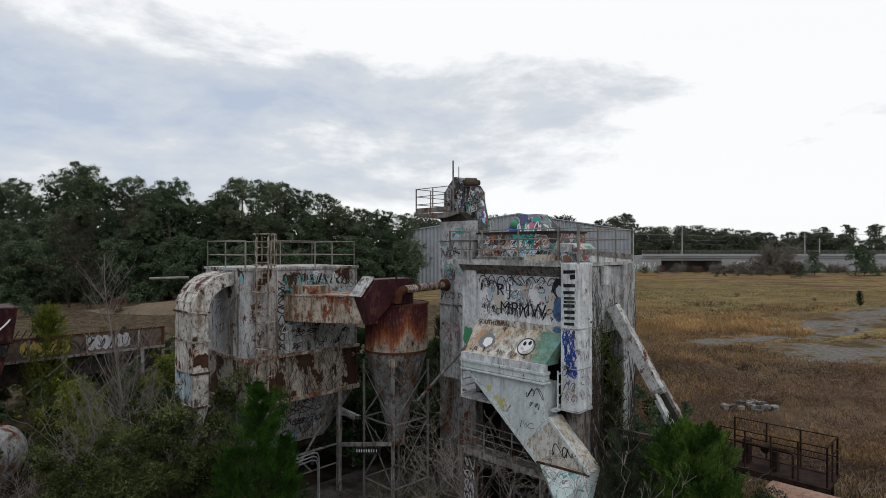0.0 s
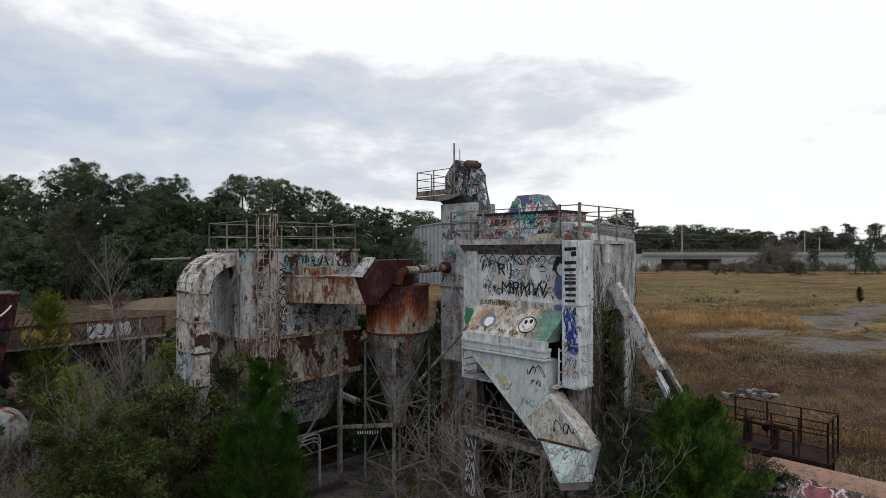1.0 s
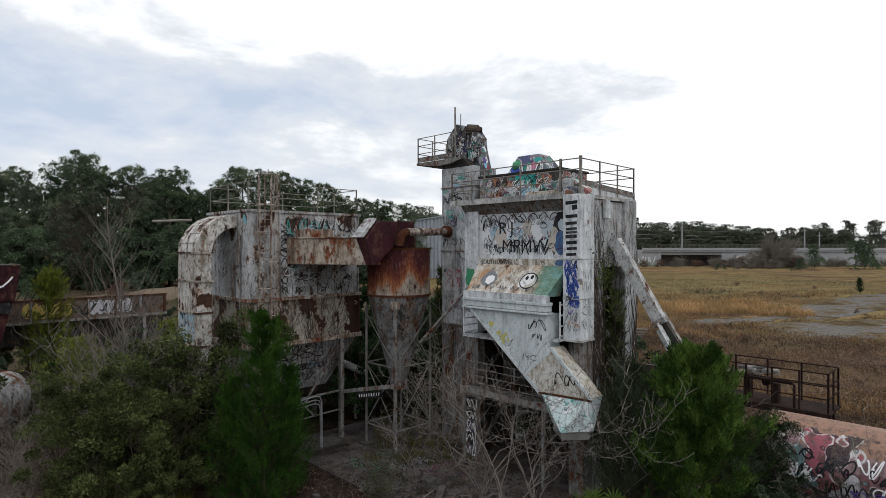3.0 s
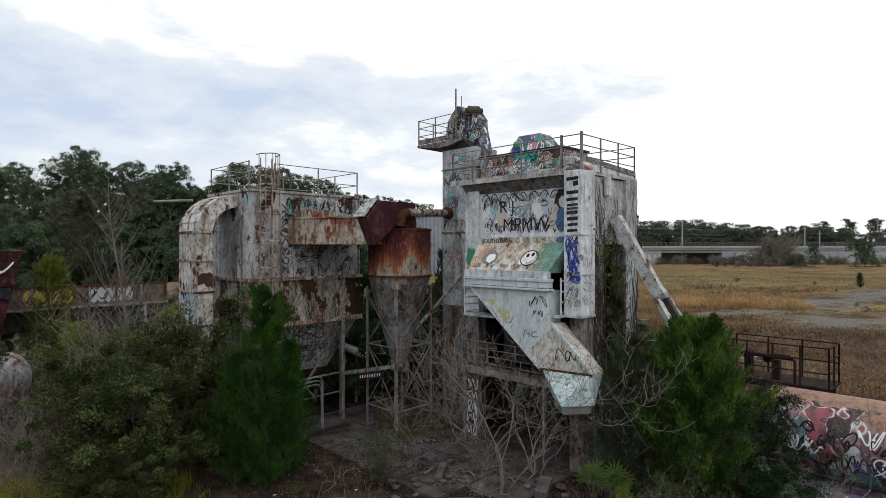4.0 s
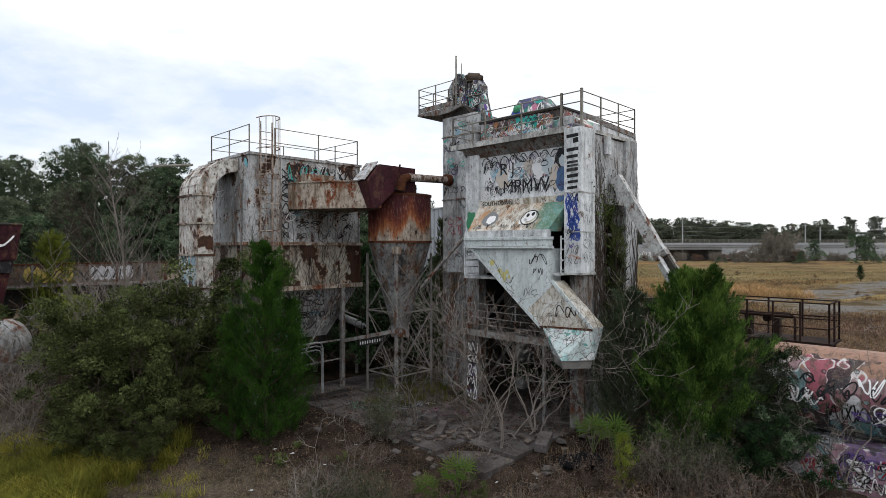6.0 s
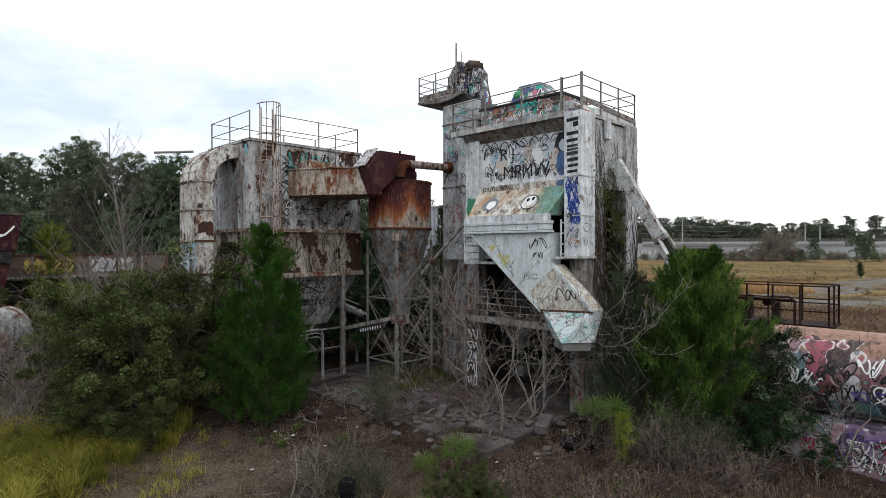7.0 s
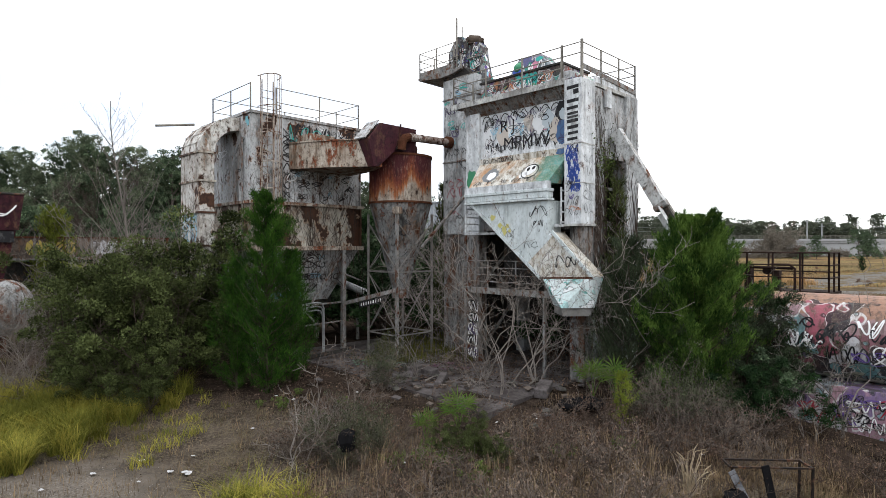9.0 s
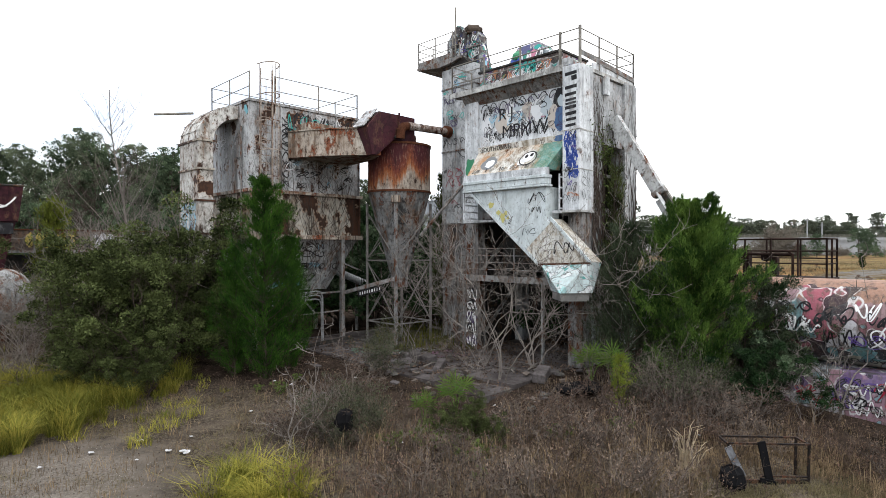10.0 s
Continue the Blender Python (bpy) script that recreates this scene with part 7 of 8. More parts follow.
spots += [(rs.uniform(2, 9), rs.uniform(9.0, 12.6), 45, 0.3, rs.uniform(0.4, 1.2)) for k in range(220)]
spots = [q for q in spots if not (4.7 < q[0] < 7.2 and 8.9 < q[1] < 10.6 and q[4] > 0.35)]
spots += [(rs.uniform(-2, 4.6), rs.uniform(9.0, 13.0), 14, 0.06, rs.uniform(1.3, 2.4)) for k in range(120)]
short = [(rs.uniform(-10, -2.5), rs.uniform(8.8, 16.5), 26, 0.22, rs.uniform(0.25, 0.7)) for k in range(1500)]
short += [(rs.uniform(2.0, 9.5), rs.uniform(8.6, 11.2), 26, 0.22, rs.uniform(0.4, 1.0)) for k in range(900)]
short = [q for q in short if noise.noise(Vector((q[0] * 0.7, q[1] * 0.7, 6.0))) > -0.05 + 0.35 * math.exp(-((q[0] + 7.6) ** 2 + (q[1] - 10.6) ** 2) / 5)]
short += [(rs.uniform(2.5, 9.5), rs.uniform(8.0, 10.3), 30, 0.22, rs.uniform(0.5, 1.3)) for k in range(900)]
grass("short_grass", short, 5, 0.14, 0.007, leafy("short_dead_grass", (0.20, 0.165, 0.095), (0.085, 0.078, 0.038), clump=0.8), "short dead grass over the sandy track", 1.2)
grass("dry_grass", spots, 2, 0.34, 0.009, STRAW, "sparse dry straw-coloured grass", 0.9)
stalks = [(rs.uniform(-3, 9), rs.uniform(9.0, 14.0), 5, 0.12, rs.uniform(0.5, 1.5)) for k in range(420)]
stalks = [q for q in stalks if not (4.7 < q[0] < 7.2 and q[1] < 10.9)]
grass("dead_stalks", stalks, 6, 0.55, 0.009, leafy("bleached_stalks", (0.36, 0.28, 0.175), (0.16, 0.10, 0.06), clump=0.6), "pale dead stalks standing in the scrub", 0.6)
grit = Form()
rg = random.Random(64)
for k in range(5200):
    x, y = rg.gauss(-8.2, 1.3), rg.gauss(10.2, 1.1)
    d = rand_dir(rg)
    d.z = rg.uniform(-0.1, 0.4)
    chip(grit, (x, y, ground_z(x, y) + 0.006), d.normalized(), rg.uniform(0.012, 0.04), rg, 0.9)
tagged(new("gravel", raw("gravel", grit, plain("pale_gravel", (0.26, 0.235, 0.21), 0.6, 12, 0.9, dark=(0.09, 0.08, 0.07)))), "scattered pale gravel and shell grit on the track", "gravel", kind="stuff")
WEED = shrub(random.Random(51), 0.5, 1.1, 7, 700, 0.05, leafy("green_weed_leaves", (0.12, 0.16, 0.045), (0.04, 0.06, 0.018)), None, 1, 4)
for k in range(26):
    x, y = rs.choice(((-0.3, 12.2), (0.6, 12.6), (-4.6, 16.4), (2.6, 12.4), (0.2, 11.6)))
    x, y = x + rs.gauss(0, 0.7), y + rs.gauss(0, 0.5)
    plant("green_weed", WEED, put(x, y), "low green weed on the dry soil", "weed", "green weeds", rs.uniform(0, 6.28), rs.uniform(0.5, 1.1))
spots = [(rs.uniform(-3, 1), rs.uniform(21, 30), 30, 0.3, rs.uniform(0.5, 1.2)) for k in range(140)] + [(rs.uniform(-26, -9), rs.uniform(18, 40), 30, 0.5, rs.uniform(0.6, 1.4)) for k in range(260)]
grass("green_grass", spots, 3, 0.5, 0.014, leafy("dull_olive_grass", (0.125, 0.115, 0.028), (0.04, 0.05, 0.012)), "patchy yellow-green grass behind the works")
plume = Form()
for k in range(30):
    a = rs.uniform(-0.55, 0.6)
    x, y = 4.55 + rs.uniform(-0.12, 0.12), 10.6 + rs.uniform(-0.1, 0.1)
    z = ground_z(x, y)
    h = rs.uniform(0.55, 1.2)
    plume.path([(x, y, z), (x + a * 0.25 * h, y + rs.uniform(-0.08, 0.08), z + h * 0.55), (x + a * 0.6 * h, y + rs.uniform(-0.15, 0.15), z + h * 0.88), (x + a * 1.0 * h, y + rs.uniform(-0.15, 0.15), z + h * 0.98)], [0.004, 0.004, 0.008, 0.003], 3, False)
single("plume_grass", plume, plain("pale_straw", (0.36, 0.29, 0.20), 0.3, 8), (4.55, 10.6, -0.5), "tuft of tall pale plume grass", "grass", works=False)

# field beyond: tufts and low brush


def open_lot(x, y):
    for cx, cy, rx, ry, turn in ((60, 84, 26, 5, 40), (47, 60, 15, 6.5, 12), (34, 66, 7, 2.4, 22)):
        c, s = math.cos(radians(turn)), math.sin(radians(turn))
        p, q = (x - cx) * c + (y - cy) * s, (y - cy) * c - (x - cx) * s
        if (p / rx) ** 2 + (q / ry) ** 2 < 1 or ((p / rx) ** 2 + (q / (ry * 1.6)) ** 2 < 1 and q < 0):
            return True
    return False


rf = random.Random(90)


def field_cover(name, n, near, far, seed, threshold, scale, height, width, material, label, tuft=6, droop=0.9, low=10, power=1.5):
    """Clumps of fine blades over the field where a noise pattern lets them grow."""
    spots = []
    for k in range(n):
        d = near + (far - near) * rf.random() ** power
        ang = radians(rf.uniform(low, 44))
        x, y = d * math.sin(ang), d * math.cos(ang)
        pattern = noise.noise(Vector((x * scale, y * scale * 1.9, seed))) + 0.4 * noise.noise(Vector((x * scale * 4, y * scale * 7, seed)))
        if open_lot(x, y) or pattern < threshold + 0.2 * rf.gauss(0, 0.5):
            continue
        spots.append((x, y, tuft, 0.35 + d * 0.006, rf.uniform(0.45, 1.15)))
    form = Form()
    form.v, form.f = blades(spots, rf, height, width, droop)
    tagged(new(name, raw(name, form, material)), label, "grass", kind="stuff")


def twig_cover(name, n, near, far, seed, threshold, scale, height, size, material, label, per=16, low=10):
    """Low mounds of dead weeds: short stems in all directions."""
    form = Form()
    for k in range(n):
        d = near + (far - near) * rf.random() ** 1.6
        ang = radians(rf.uniform(low, 44))
        x, y = d * math.sin(ang), d * math.cos(ang)
        pattern = noise.noise(Vector((x * scale, y * scale * 1.7, seed))) + 0.4 * noise.noise(Vector((x * scale * 4, y * scale * 6, seed)))
        if open_lot(x, y) or pattern < threshold:
            continue
        h, r = height * rf.uniform(0.4, 1.2), rf.uniform(0.3, 0.9)
        for j in range(per):
            q = rand_dir(rf)
            px, py = x + q.x * r, y + q.y * r
            z = ground_z(px, py) + h * abs(q.z) * rf.random() ** 0.5
            chip(form, (px, py, z), rand_dir(rf, 0.5), size * (0.6 + d * 0.008) * rf.uniform(0.6, 1.5), rf, 0.16)
    tagged(new(name, raw(name, form, material)), label, "brush", kind="stuff")


field_cover("field_grass", 15000, 26, 190, 2.0, -0.1, 0.06, 0.42, 0.035, FIELD, "dry orange-brown grass over the open field", 7)
field_cover("orange_grass", 15000, 34, 150, 4.4, 0.08, 0.045, 0.6, 0.03, ORANGE, "stands of tall orange field grass", 9, 0.8, 13, 1.4)
field_cover("olive_grass", 9000, 60, 200, 6.1, 0.05, 0.03, 0.5, 0.05, leafy("olive_field_grass", (0.22, 0.18, 0.10), (0.125, 0.108, 0.06), clump=0.12), "olive-yellow grass far across the field", 7, 0.8, 12, 1.2)
stand_spots = []
for k in range(2600):
    a, q = rf.uniform(0, 6.283), rf.random() ** 0.5
    x, y = 39 + 14 * q * math.cos(a) + 5 * q * math.sin(a), 79 + 13 * q * math.sin(a)
    if noise.noise(Vector((x * 0.22, y * 0.3, 5.0))) > -0.08 and q < 0.75 + 0.5 * noise.noise(Vector((x * 0.15, y * 0.15, 1.0))):
        stand_spots.append((x, y, 12, 0.8, rf.uniform(0.6, 1.2)))
form = Form()
form.v, form.f = blades(stand_spots, rf, 1.15, 0.04, 1.1)
tagged(new("tall_grass_stand", raw("tall_grass_stand", form, leafy("tall_amber_grass", (0.44, 0.265, 0.125), (0.25, 0.185, 0.085), clump=0.25))), "stand of tall amber grass between the asphalt lots", "grass", kind="stuff")
twig_cover("field_brush", 9000, 23, 80, 7.0, -0.12, 0.09, 0.75, 0.20, RUSSET, "russet dead weeds across the near field", 18)
twig_cover("dark_field_brush", 4500, 28, 130, 8.6, 0.18, 0.06, 0.9, 0.22, leafy("dark_field_weeds", (0.085, 0.066, 0.050), (0.035, 0.034, 0.022), clump=0.2), "dark dead brush in low mounds across the field", 22)
twig_cover("pale_field_weeds", 2600, 24, 70, 9.9, 0.05, 0.12, 0.9, 0.22, leafy("bleached_weeds", (0.30, 0.24, 0.185), (0.13, 0.10, 0.08), clump=0.2), "bleached dead stems among the russet weeds", 9)
rl = random.Random(91)
form = Form()
for k in range(24000):
    x, y = rl.uniform(-10, 11), rl.uniform(9, 22)
    if noise.noise(Vector((x * 0.5, y * 0.5, 3))) < rl.uniform(-0.7, 0.3):
        continue
    sandy = x < -3.4 and y < 15.5
    if sandy and rl.random() < 0.45:
        continue
    d = rand_dir(rl)
    d.z = rl.uniform(0.05, 0.35)
    chip(form, (x, y, max(ground_z(x, y), 0.055 if y > 17.5 and -3 < x < 4 else -9) + 0.01), d.normalized(), rl.uniform(0.02, 0.045) if sandy else rl.uniform(0.03, 0.085), rl, 0.6)
for k in range(9000):
    x, y = rl.uniform(-6, 4.5), rl.uniform(17.2, 24)
    if noise.noise(Vector((x * 0.7, y * 0.7, 8))) < rl.uniform(-0.5, 0.25):
        continue
    d = rand_dir(rl)
    d.z = rl.uniform(0.05, 0.4)
    chip(form, (x, y, max(ground_z(x, y), 0.05) + 0.01), d.normalized(), rl.uniform(0.03, 0.10), rl, 0.6)
tagged(new("leaf_litter", raw("leaf_litter", form, LITTER_LEAF)), "scattered dead brown leaves on the soil", "leaf litter", kind="stuff")

# ---------- old asphalt in the field ----------
ASPHALT, t_, b_ = graph("old_grey_asphalt", 0.95, 0.0, 0.0)
worn = noise_at(t_, 0.22, (1, 1, 1), 8, 0.68, 2.0)
grit = noise_at(t_, 2.2, (1, 1, 1), 6, 0.7, 4.0)
mix_ = blend(t_, remap(t_, grit, 0.4, 0.62), (0.150, 0.143, 0.134), (0.088, 0.081, 0.073))
mix_ = blend(t_, times(t_, remap(t_, worn, 0.49, 0.53), 0.9), mix_, (0.105, 0.078, 0.045))
mix_ = blend(t_, times(t_, remap(t_, worn, 0.56, 0.60), 0.9), mix_, (0.060, 0.047, 0.030))
t_.links.new(mix_, b_.inputs["Base Color"])
bump(t_, b_, grit, 0.5, 0.03)


def pad(name, cx, cy, rx, ry, turn, seed, label):
    r_ = random.Random(seed)
    ring = []
    for k in range(120):
        a = 6.2832 * k / 120
        s = 1 + 0.30 * noise.noise(Vector((math.cos(a) * 2.2, math.sin(a) * 2.2, seed))) + 0.16 * noise.noise(Vector((math.cos(a) * 9, math.sin(a) * 9, seed))) + r_.uniform(-0.03, 0.03)
        x, y = rx * s * math.cos(a), ry * s * math.sin(a)
        ring.append((cx + x * math.cos(turn) - y * math.sin(turn), cy + x * math.sin(turn) + y * math.cos(turn)))
    f = Form()
    f.v = [(cx, cy, ground_z(cx, cy) + 0.10)] + [(cx + (x - cx) * s, cy + (y - cy) * s, ground_z(cx + (x - cx) * s, cy + (y - cy) * s) + (0.10 if s < 1 else -0.05)) for s in (0.35, 0.7, 0.97, 1.0) for x, y in ring]
    f.f = [(0, 1 + k, 1 + (k + 1) % 120) for k in range(120)]
    f.f += [(1 + j * 120 + k, 1 + (j + 1) * 120 + k, 1 + (j + 1) * 120 + (k + 1) % 120, 1 + j * 120 + (k + 1) % 120) for j in range(3) for k in range(120)]
    single(name, f, ASPHALT, (cx, cy, 0), label, "pavement", kind="structure", works=False, smooth=True)


pad("pavement_1", 60, 84, 26, 4.6, radians(40), 1, "cracked grey asphalt lot in the field")
pad("pavement_2", 47, 60, 15, 6.0, radians(12), 2, "broad cracked grey asphalt lot in the field")
pad("pavement_3", 34, 66, 7, 2.1, radians(22), 3, "thin strip of bare grey ground")
rr = random.Random(17)
rub = thing("rubble_heap", (19.8, 36.4, 0), "low heap of pale broken concrete in the field", "rubble", works=False)
for k in range(26):
    a, q = rr.uniform(0, 6.28), rr.random() ** 0.5
    x, y, s = 19.8 + math.cos(a) * q * 1.9, 36.4 + math.sin(a) * q * 1.0, rr.uniform(0.09, 0.22)
    f = Form().hexa([(x + dx * s * rr.uniform(0.7, 1.3), y + dy * s * rr.uniform(0.7, 1.3), 0.15 + (1 - q) * 0.35 + dz * s * rr.uniform(0.4, 0.9)) for dz in (-1, 1) for dx, dy in ((-1, -1), (1, -1), (1, 1), (-1, 1))])
    part("chunk", f, DIRTY_SLAB if k % 2 else CONCRETE, rub)
timber = thing("timber_stack", (15.5, 47, 0), "small stack of weathered boards in the field", "timber", works=False)
for k in range(6):
    part("board", Form().beam((14.4 + 0.1 * k, 47.2 + 0.05 * k, 0.3 + 0.22 * k), (16.2 + 0.15 * k, 47.0, 0.3 + 0.2 * k), 0.35, 0.1), TWIG, timber)

# ---------- road bridge ----------
BRIDGE = plain("bridge_concrete", (0.34, 0.35, 0.36), 0.2, 0.3, 0.85, relief=0.2)
bridge = thing("road_bridge", (150, 262, 0), "long pale concrete road bridge over the field's edge", "bridge", works=False)
BY = 262.0
part("deck", box((92, BY, 6.2), (330, BY + 12, 7.3)), BRIDGE, bridge)
part("girder", box((101, BY + 0.4, 4.9), (129, BY + 11, 6.2)), plain("girder_shade", (0.22, 0.22, 0.22), 0.2, 0.3), bridge, "steel girder span")
# Added dark wall; it stands for the shade under the span.
part("dark_span_back", box((101, BY + 10, -3), (129, BY + 10.4, 5.2)), plain("dark_span_fill", (0.16, 0.155, 0.15), 0.3, 0.5), bridge, "added dark wall for the shade under the span")
part("parapet", box((92, BY - 0.4, 7.0), (330, BY, 8.1)), BRIDGE, bridge)
part("abutment", box((84, BY + 0.5, -3), (101, BY + 11, 6.2)), BRIDGE, bridge, "pale abutment with graffiti")
part("retaining_wall", box((129, BY + 0.5, -3), (330, BY + 11, 6.2)), BRIDGE, bridge, "retaining wall with large faded letters")
part("wing_wall", Form().prism([(70, -3), (84, -3), (84, 6.2), (80, 6.2)], 1, BY + 1, BY + 10), BRIDGE, bridge)
for k in range(60):
    part("fence_post", Form().beam((92 + k * 2.2, BY - 0.2, 8.1), (92 + k * 2.2, BY - 0.2, 9.6), 0.14, 0.14, (1, 0, 0)), RAIL, bridge)
for z in (8.5, 9.0, 9.55):
    part("fence_bar", box((92, BY - 0.24, z), (222, BY - 0.16, z + 0.1)), RAIL, bridge)
rng = random.Random(80)
form = Form()
for k in range(12):
    x = 134 + k * 1.7
    scrawl(form, on_v(BY + 0.45), x, 0.5, x + 1.6, 4.6, 0.35, rng, 1)
for k in range(5):
    x = 87 + k * 2.4
    scrawl(form, on_v(BY + 0.45), x, 0.5, x + 2, 4.0, 0.3, rng, 1)
part("faded_letters", form, INK_WHITE, bridge, "large faded painted strokes")
form = Form()
for k in range(6):
    blob(form, on_v(BY + 0.47), 86 + k * 2.4, 0.5 + rng.uniform(-1, 1), 1.3, 1.6, rng)
part("paint_patch", form, spray("faded_moss_paint", (0.20, 0.25, 0.21)), bridge)
for x, y, h in ((113, 268, 19.4), (171, 268, 17.8), (178, 268, 15.5), (216, 268, 17.0)):
    pole = thing("utility_pole", (x, y, 0), "thin grey utility pole by the road", "pole", "utility poles", works=False)
    part("shaft", Form().tube((x, y, 0), (x, y, h), 0.35, 0.22, 6), BRIDGE, pole)
    part("arm", Form().beam((x - 1.2, y, h - 1.5), (x + 1.2, y, h - 1.5), 0.2, 0.2), BRIDGE, pole)
for z in (19.0, 16.0, 13.5):
    wire = Form().path([(90 + 11 * i, 360 + 0.2 * i, z + 1.4 * math.sin(i * 0.5) * 0.5) for i in range(20)], 0.08, 3, False)
    single("power_line", wire, BRIDGE, (150, 360, z), "thin pale overhead power line", "cable", "power lines", works=False)

# ---------- warehouse behind the works ----------
ware = thing("warehouse", (20, 155, 0), "large grey corrugated metal warehouse behind the works", "warehouse", works=False)
X0, X1, XM, ZE, ZR, WY = -9.8, 50.5, 20.0, 14.9, 19.5, 150.0
wf = Form()
n = 240
top = lambda x: ZE + (ZR - ZE) * (1 - abs((x - XM) / ((X1 - X0) / 2)))
for i in range(n + 1):
    x, d = X0 + (X1 - X0) * i / n, (0.0, 0.0, 0.22, 0.22)[i % 4]
    wf.v += [(x, WY - d, 0), (x, WY - d, top(x)), (x, WY + 0.4, top(x)), (x, WY + 0.4, 0)]
wf.f = [(4 * i + j, 4 * i + 4 + j, 4 * i + 5 + j, 4 * i + 1 + j) for i in range(n) for j in range(3)]
wf.f += [(0, 1, 2, 3), (4 * n, 4 * n + 1, 4 * n + 2, 4 * n + 3)]
part("ribbed_wall", wf, SHEET, ware, "ribbed grey gable wall")
part("roof", Form().add([(X0 - 0.4, WY - 0.5, ZE), (XM, WY - 0.5, ZR), (X1 + 0.4, WY - 0.5, ZE), (X1 + 0.4, WY + 60, ZE), (XM, WY + 60, ZR), (X0 - 0.4, WY + 60, ZE)] + [(X0 - 0.4, WY - 0.5, ZE + 0.3), (XM, WY - 0.5, ZR + 0.3), (X1 + 0.4, WY - 0.5, ZE + 0.3), (X1 + 0.4, WY + 60, ZE + 0.3), (XM, WY + 60, ZR + 0.3), (X0 - 0.4, WY + 60, ZE + 0.3)],
                       [(0, 1, 4, 5), (1, 2, 3, 4), (6, 11, 10, 7), (7, 10, 9, 8), (0, 6, 7, 1), (1, 7, 8, 2), (2, 8, 9, 3), (5, 0, 6, 11)]), SHEET, ware)
part("side_wall", box((X0, WY + 0.4, 0), (X0 + 0.4, WY + 60, ZE)), SHEET, ware)
part("side_wall", box((X1 - 0.4, WY + 0.4, 0), (X1, WY + 60, ZE)), SHEET, ware)

# ---------- woods ----------


def tree_mesh(rng, height, crown_from, width, leaves, size, material, clumps=26, airy=0.5, lobes=9):
    """A trunk with limbs that carry uneven rounded lobes, each built up from many clumps of small leaves."""
    wood, green = Form(), Form()
    limb(wood, (0, 0, -0.5), (0, 0, 1), height * 0.9, height * 0.016, rng, 8, 0.05, 0.02, 5)
    centres = []
    for k in range(lobes):
        s = (k + rng.random()) / lobes
        z = height * (crown_from + (0.92 - crown_from) * s)
        reach = width * 0.36 * (1.05 - 0.85 * s ** 1.8) * rng.uniform(0.45, 1.2)
        a = rng.uniform(0, 6.283)
        c = Vector((math.cos(a) * reach, math.sin(a) * reach, z))
        foot = Vector((0, 0, max(height * 0.15, z - reach * 1.1)))
        limb(wood, foot, c - foot, (c - foot).length, height * 0.007, rng, 3, 0.08, 0.02, 3)
        rw_, rz = width * rng.uniform(0.15, 0.27), height * (1 - crown_from) * rng.uniform(0.08, 0.14)
        for j in range(max(2, clumps // lobes)):
            d = rand_dir(rng, 0.25)
            q = c + Vector((d.x * rw_, d.y * rw_, d.z * rz)) * rng.random() ** 0.3
            centres.append((q, width * rng.uniform(0.025, 0.062)))
    for k in range(leaves):
        c, r = centres[k % len(centres)]
        d = rand_dir(rng, 0.2)
        p = c + Vector((d.x, d.y, d.z * 0.75)) * r * rng.random() ** airy
        chip(green, p, (d * 0.6 + rand_dir(rng, 0.1)).normalized(), size * rng.uniform(0.5, 1.4), rng, 0.75)
    return [("trunk", raw("tree_wood", wood, BARK)), ("crown", raw("tree_leaves", green, material))]


rng = random.Random(400)
OAKS = [tree_mesh(rng, 25, 0.30, 13.5, 30000, 0.25, WOOD_LEAF, 620, 0.5, 19), tree_mesh(rng, 24, 0.2, 14.5, 32000, 0.25, WOOD_LIGHT, 660, 0.5, 20), tree_mesh(rng, 26, 0.48, 12.5, 24000, 0.24, WOOD_LIGHT, 480, 0.5, 15), tree_mesh(rng, 20, 0.12, 13.5, 30000, 0.25, WOOD_LEAF, 620, 0.5, 19), tree_mesh(rng, 11, 0.03, 12, 16000, 0.30, WOOD_LEAF, 380, 0.5, 15), tree_mesh(rng, 23, 0.1, 15, 6000, 0.7, WOOD_LEAF, 300, 0.6, 16)]
TALLNESS = (25, 24, 26, 20)
BARE_OAK = [("trunk", bare(random.Random(7), 15, 0.35, 2, 3, 6, 0.16, TWIG_DARK, 0.03)[0][1])]
rw = random.Random(410)


def wood_edge(x):
    return 113 + max(0, x + 60) * 0.42


# the crowns that stand out, by place and height
for x, h, kind_ in ((-89, 25.5, 0), (-83, 24.5, 1), (-77.5, 25.5, 3), (-72, 28.2, 1), (-68.5, 25.5, 0), (-63.5, 26.2, 2), (-58.5, 23, 1), (-55, 25.3, 0), (-50.5, 20.0, 3), (-47, 22.5, 2), (-43.5, 26.6, 2), (-39.5, 26.0, 1), (-35.5, 25.8, 2), (-31.5, 24.4, 0), (-27, 24.0, 2), (-22.5, 20.5, 1), (-18.5, 20.5, 2), (-14, 20.0, 0), (-9, 19.0, 1)):
    plant("woodland_tree", OAKS[kind_], (x, wood_edge(x) + rw.uniform(-2, 3), 0), "tall dark green woodland tree with a ragged crown", "tree", "woodland trees", rw.uniform(0, 6.28), h / TALLNESS[kind_])
for k in range(30):
    x = -132 + k * 4.1 + rw.uniform(-1.6, 1.6)
    kind_ = rw.choice((0, 1, 1, 2, 3))
    plant("woodland_tree", OAKS[kind_], (x, wood_edge(x) + rw.uniform(4, 11), 0), "tall dark green woodland tree with a ragged crown", "tree", "woodland trees", rw.uniform(0, 6.28), (22.5 - max(0, x + 55) * 0.09) * rw.uniform(0.82, 1.0) / TALLNESS[kind_])
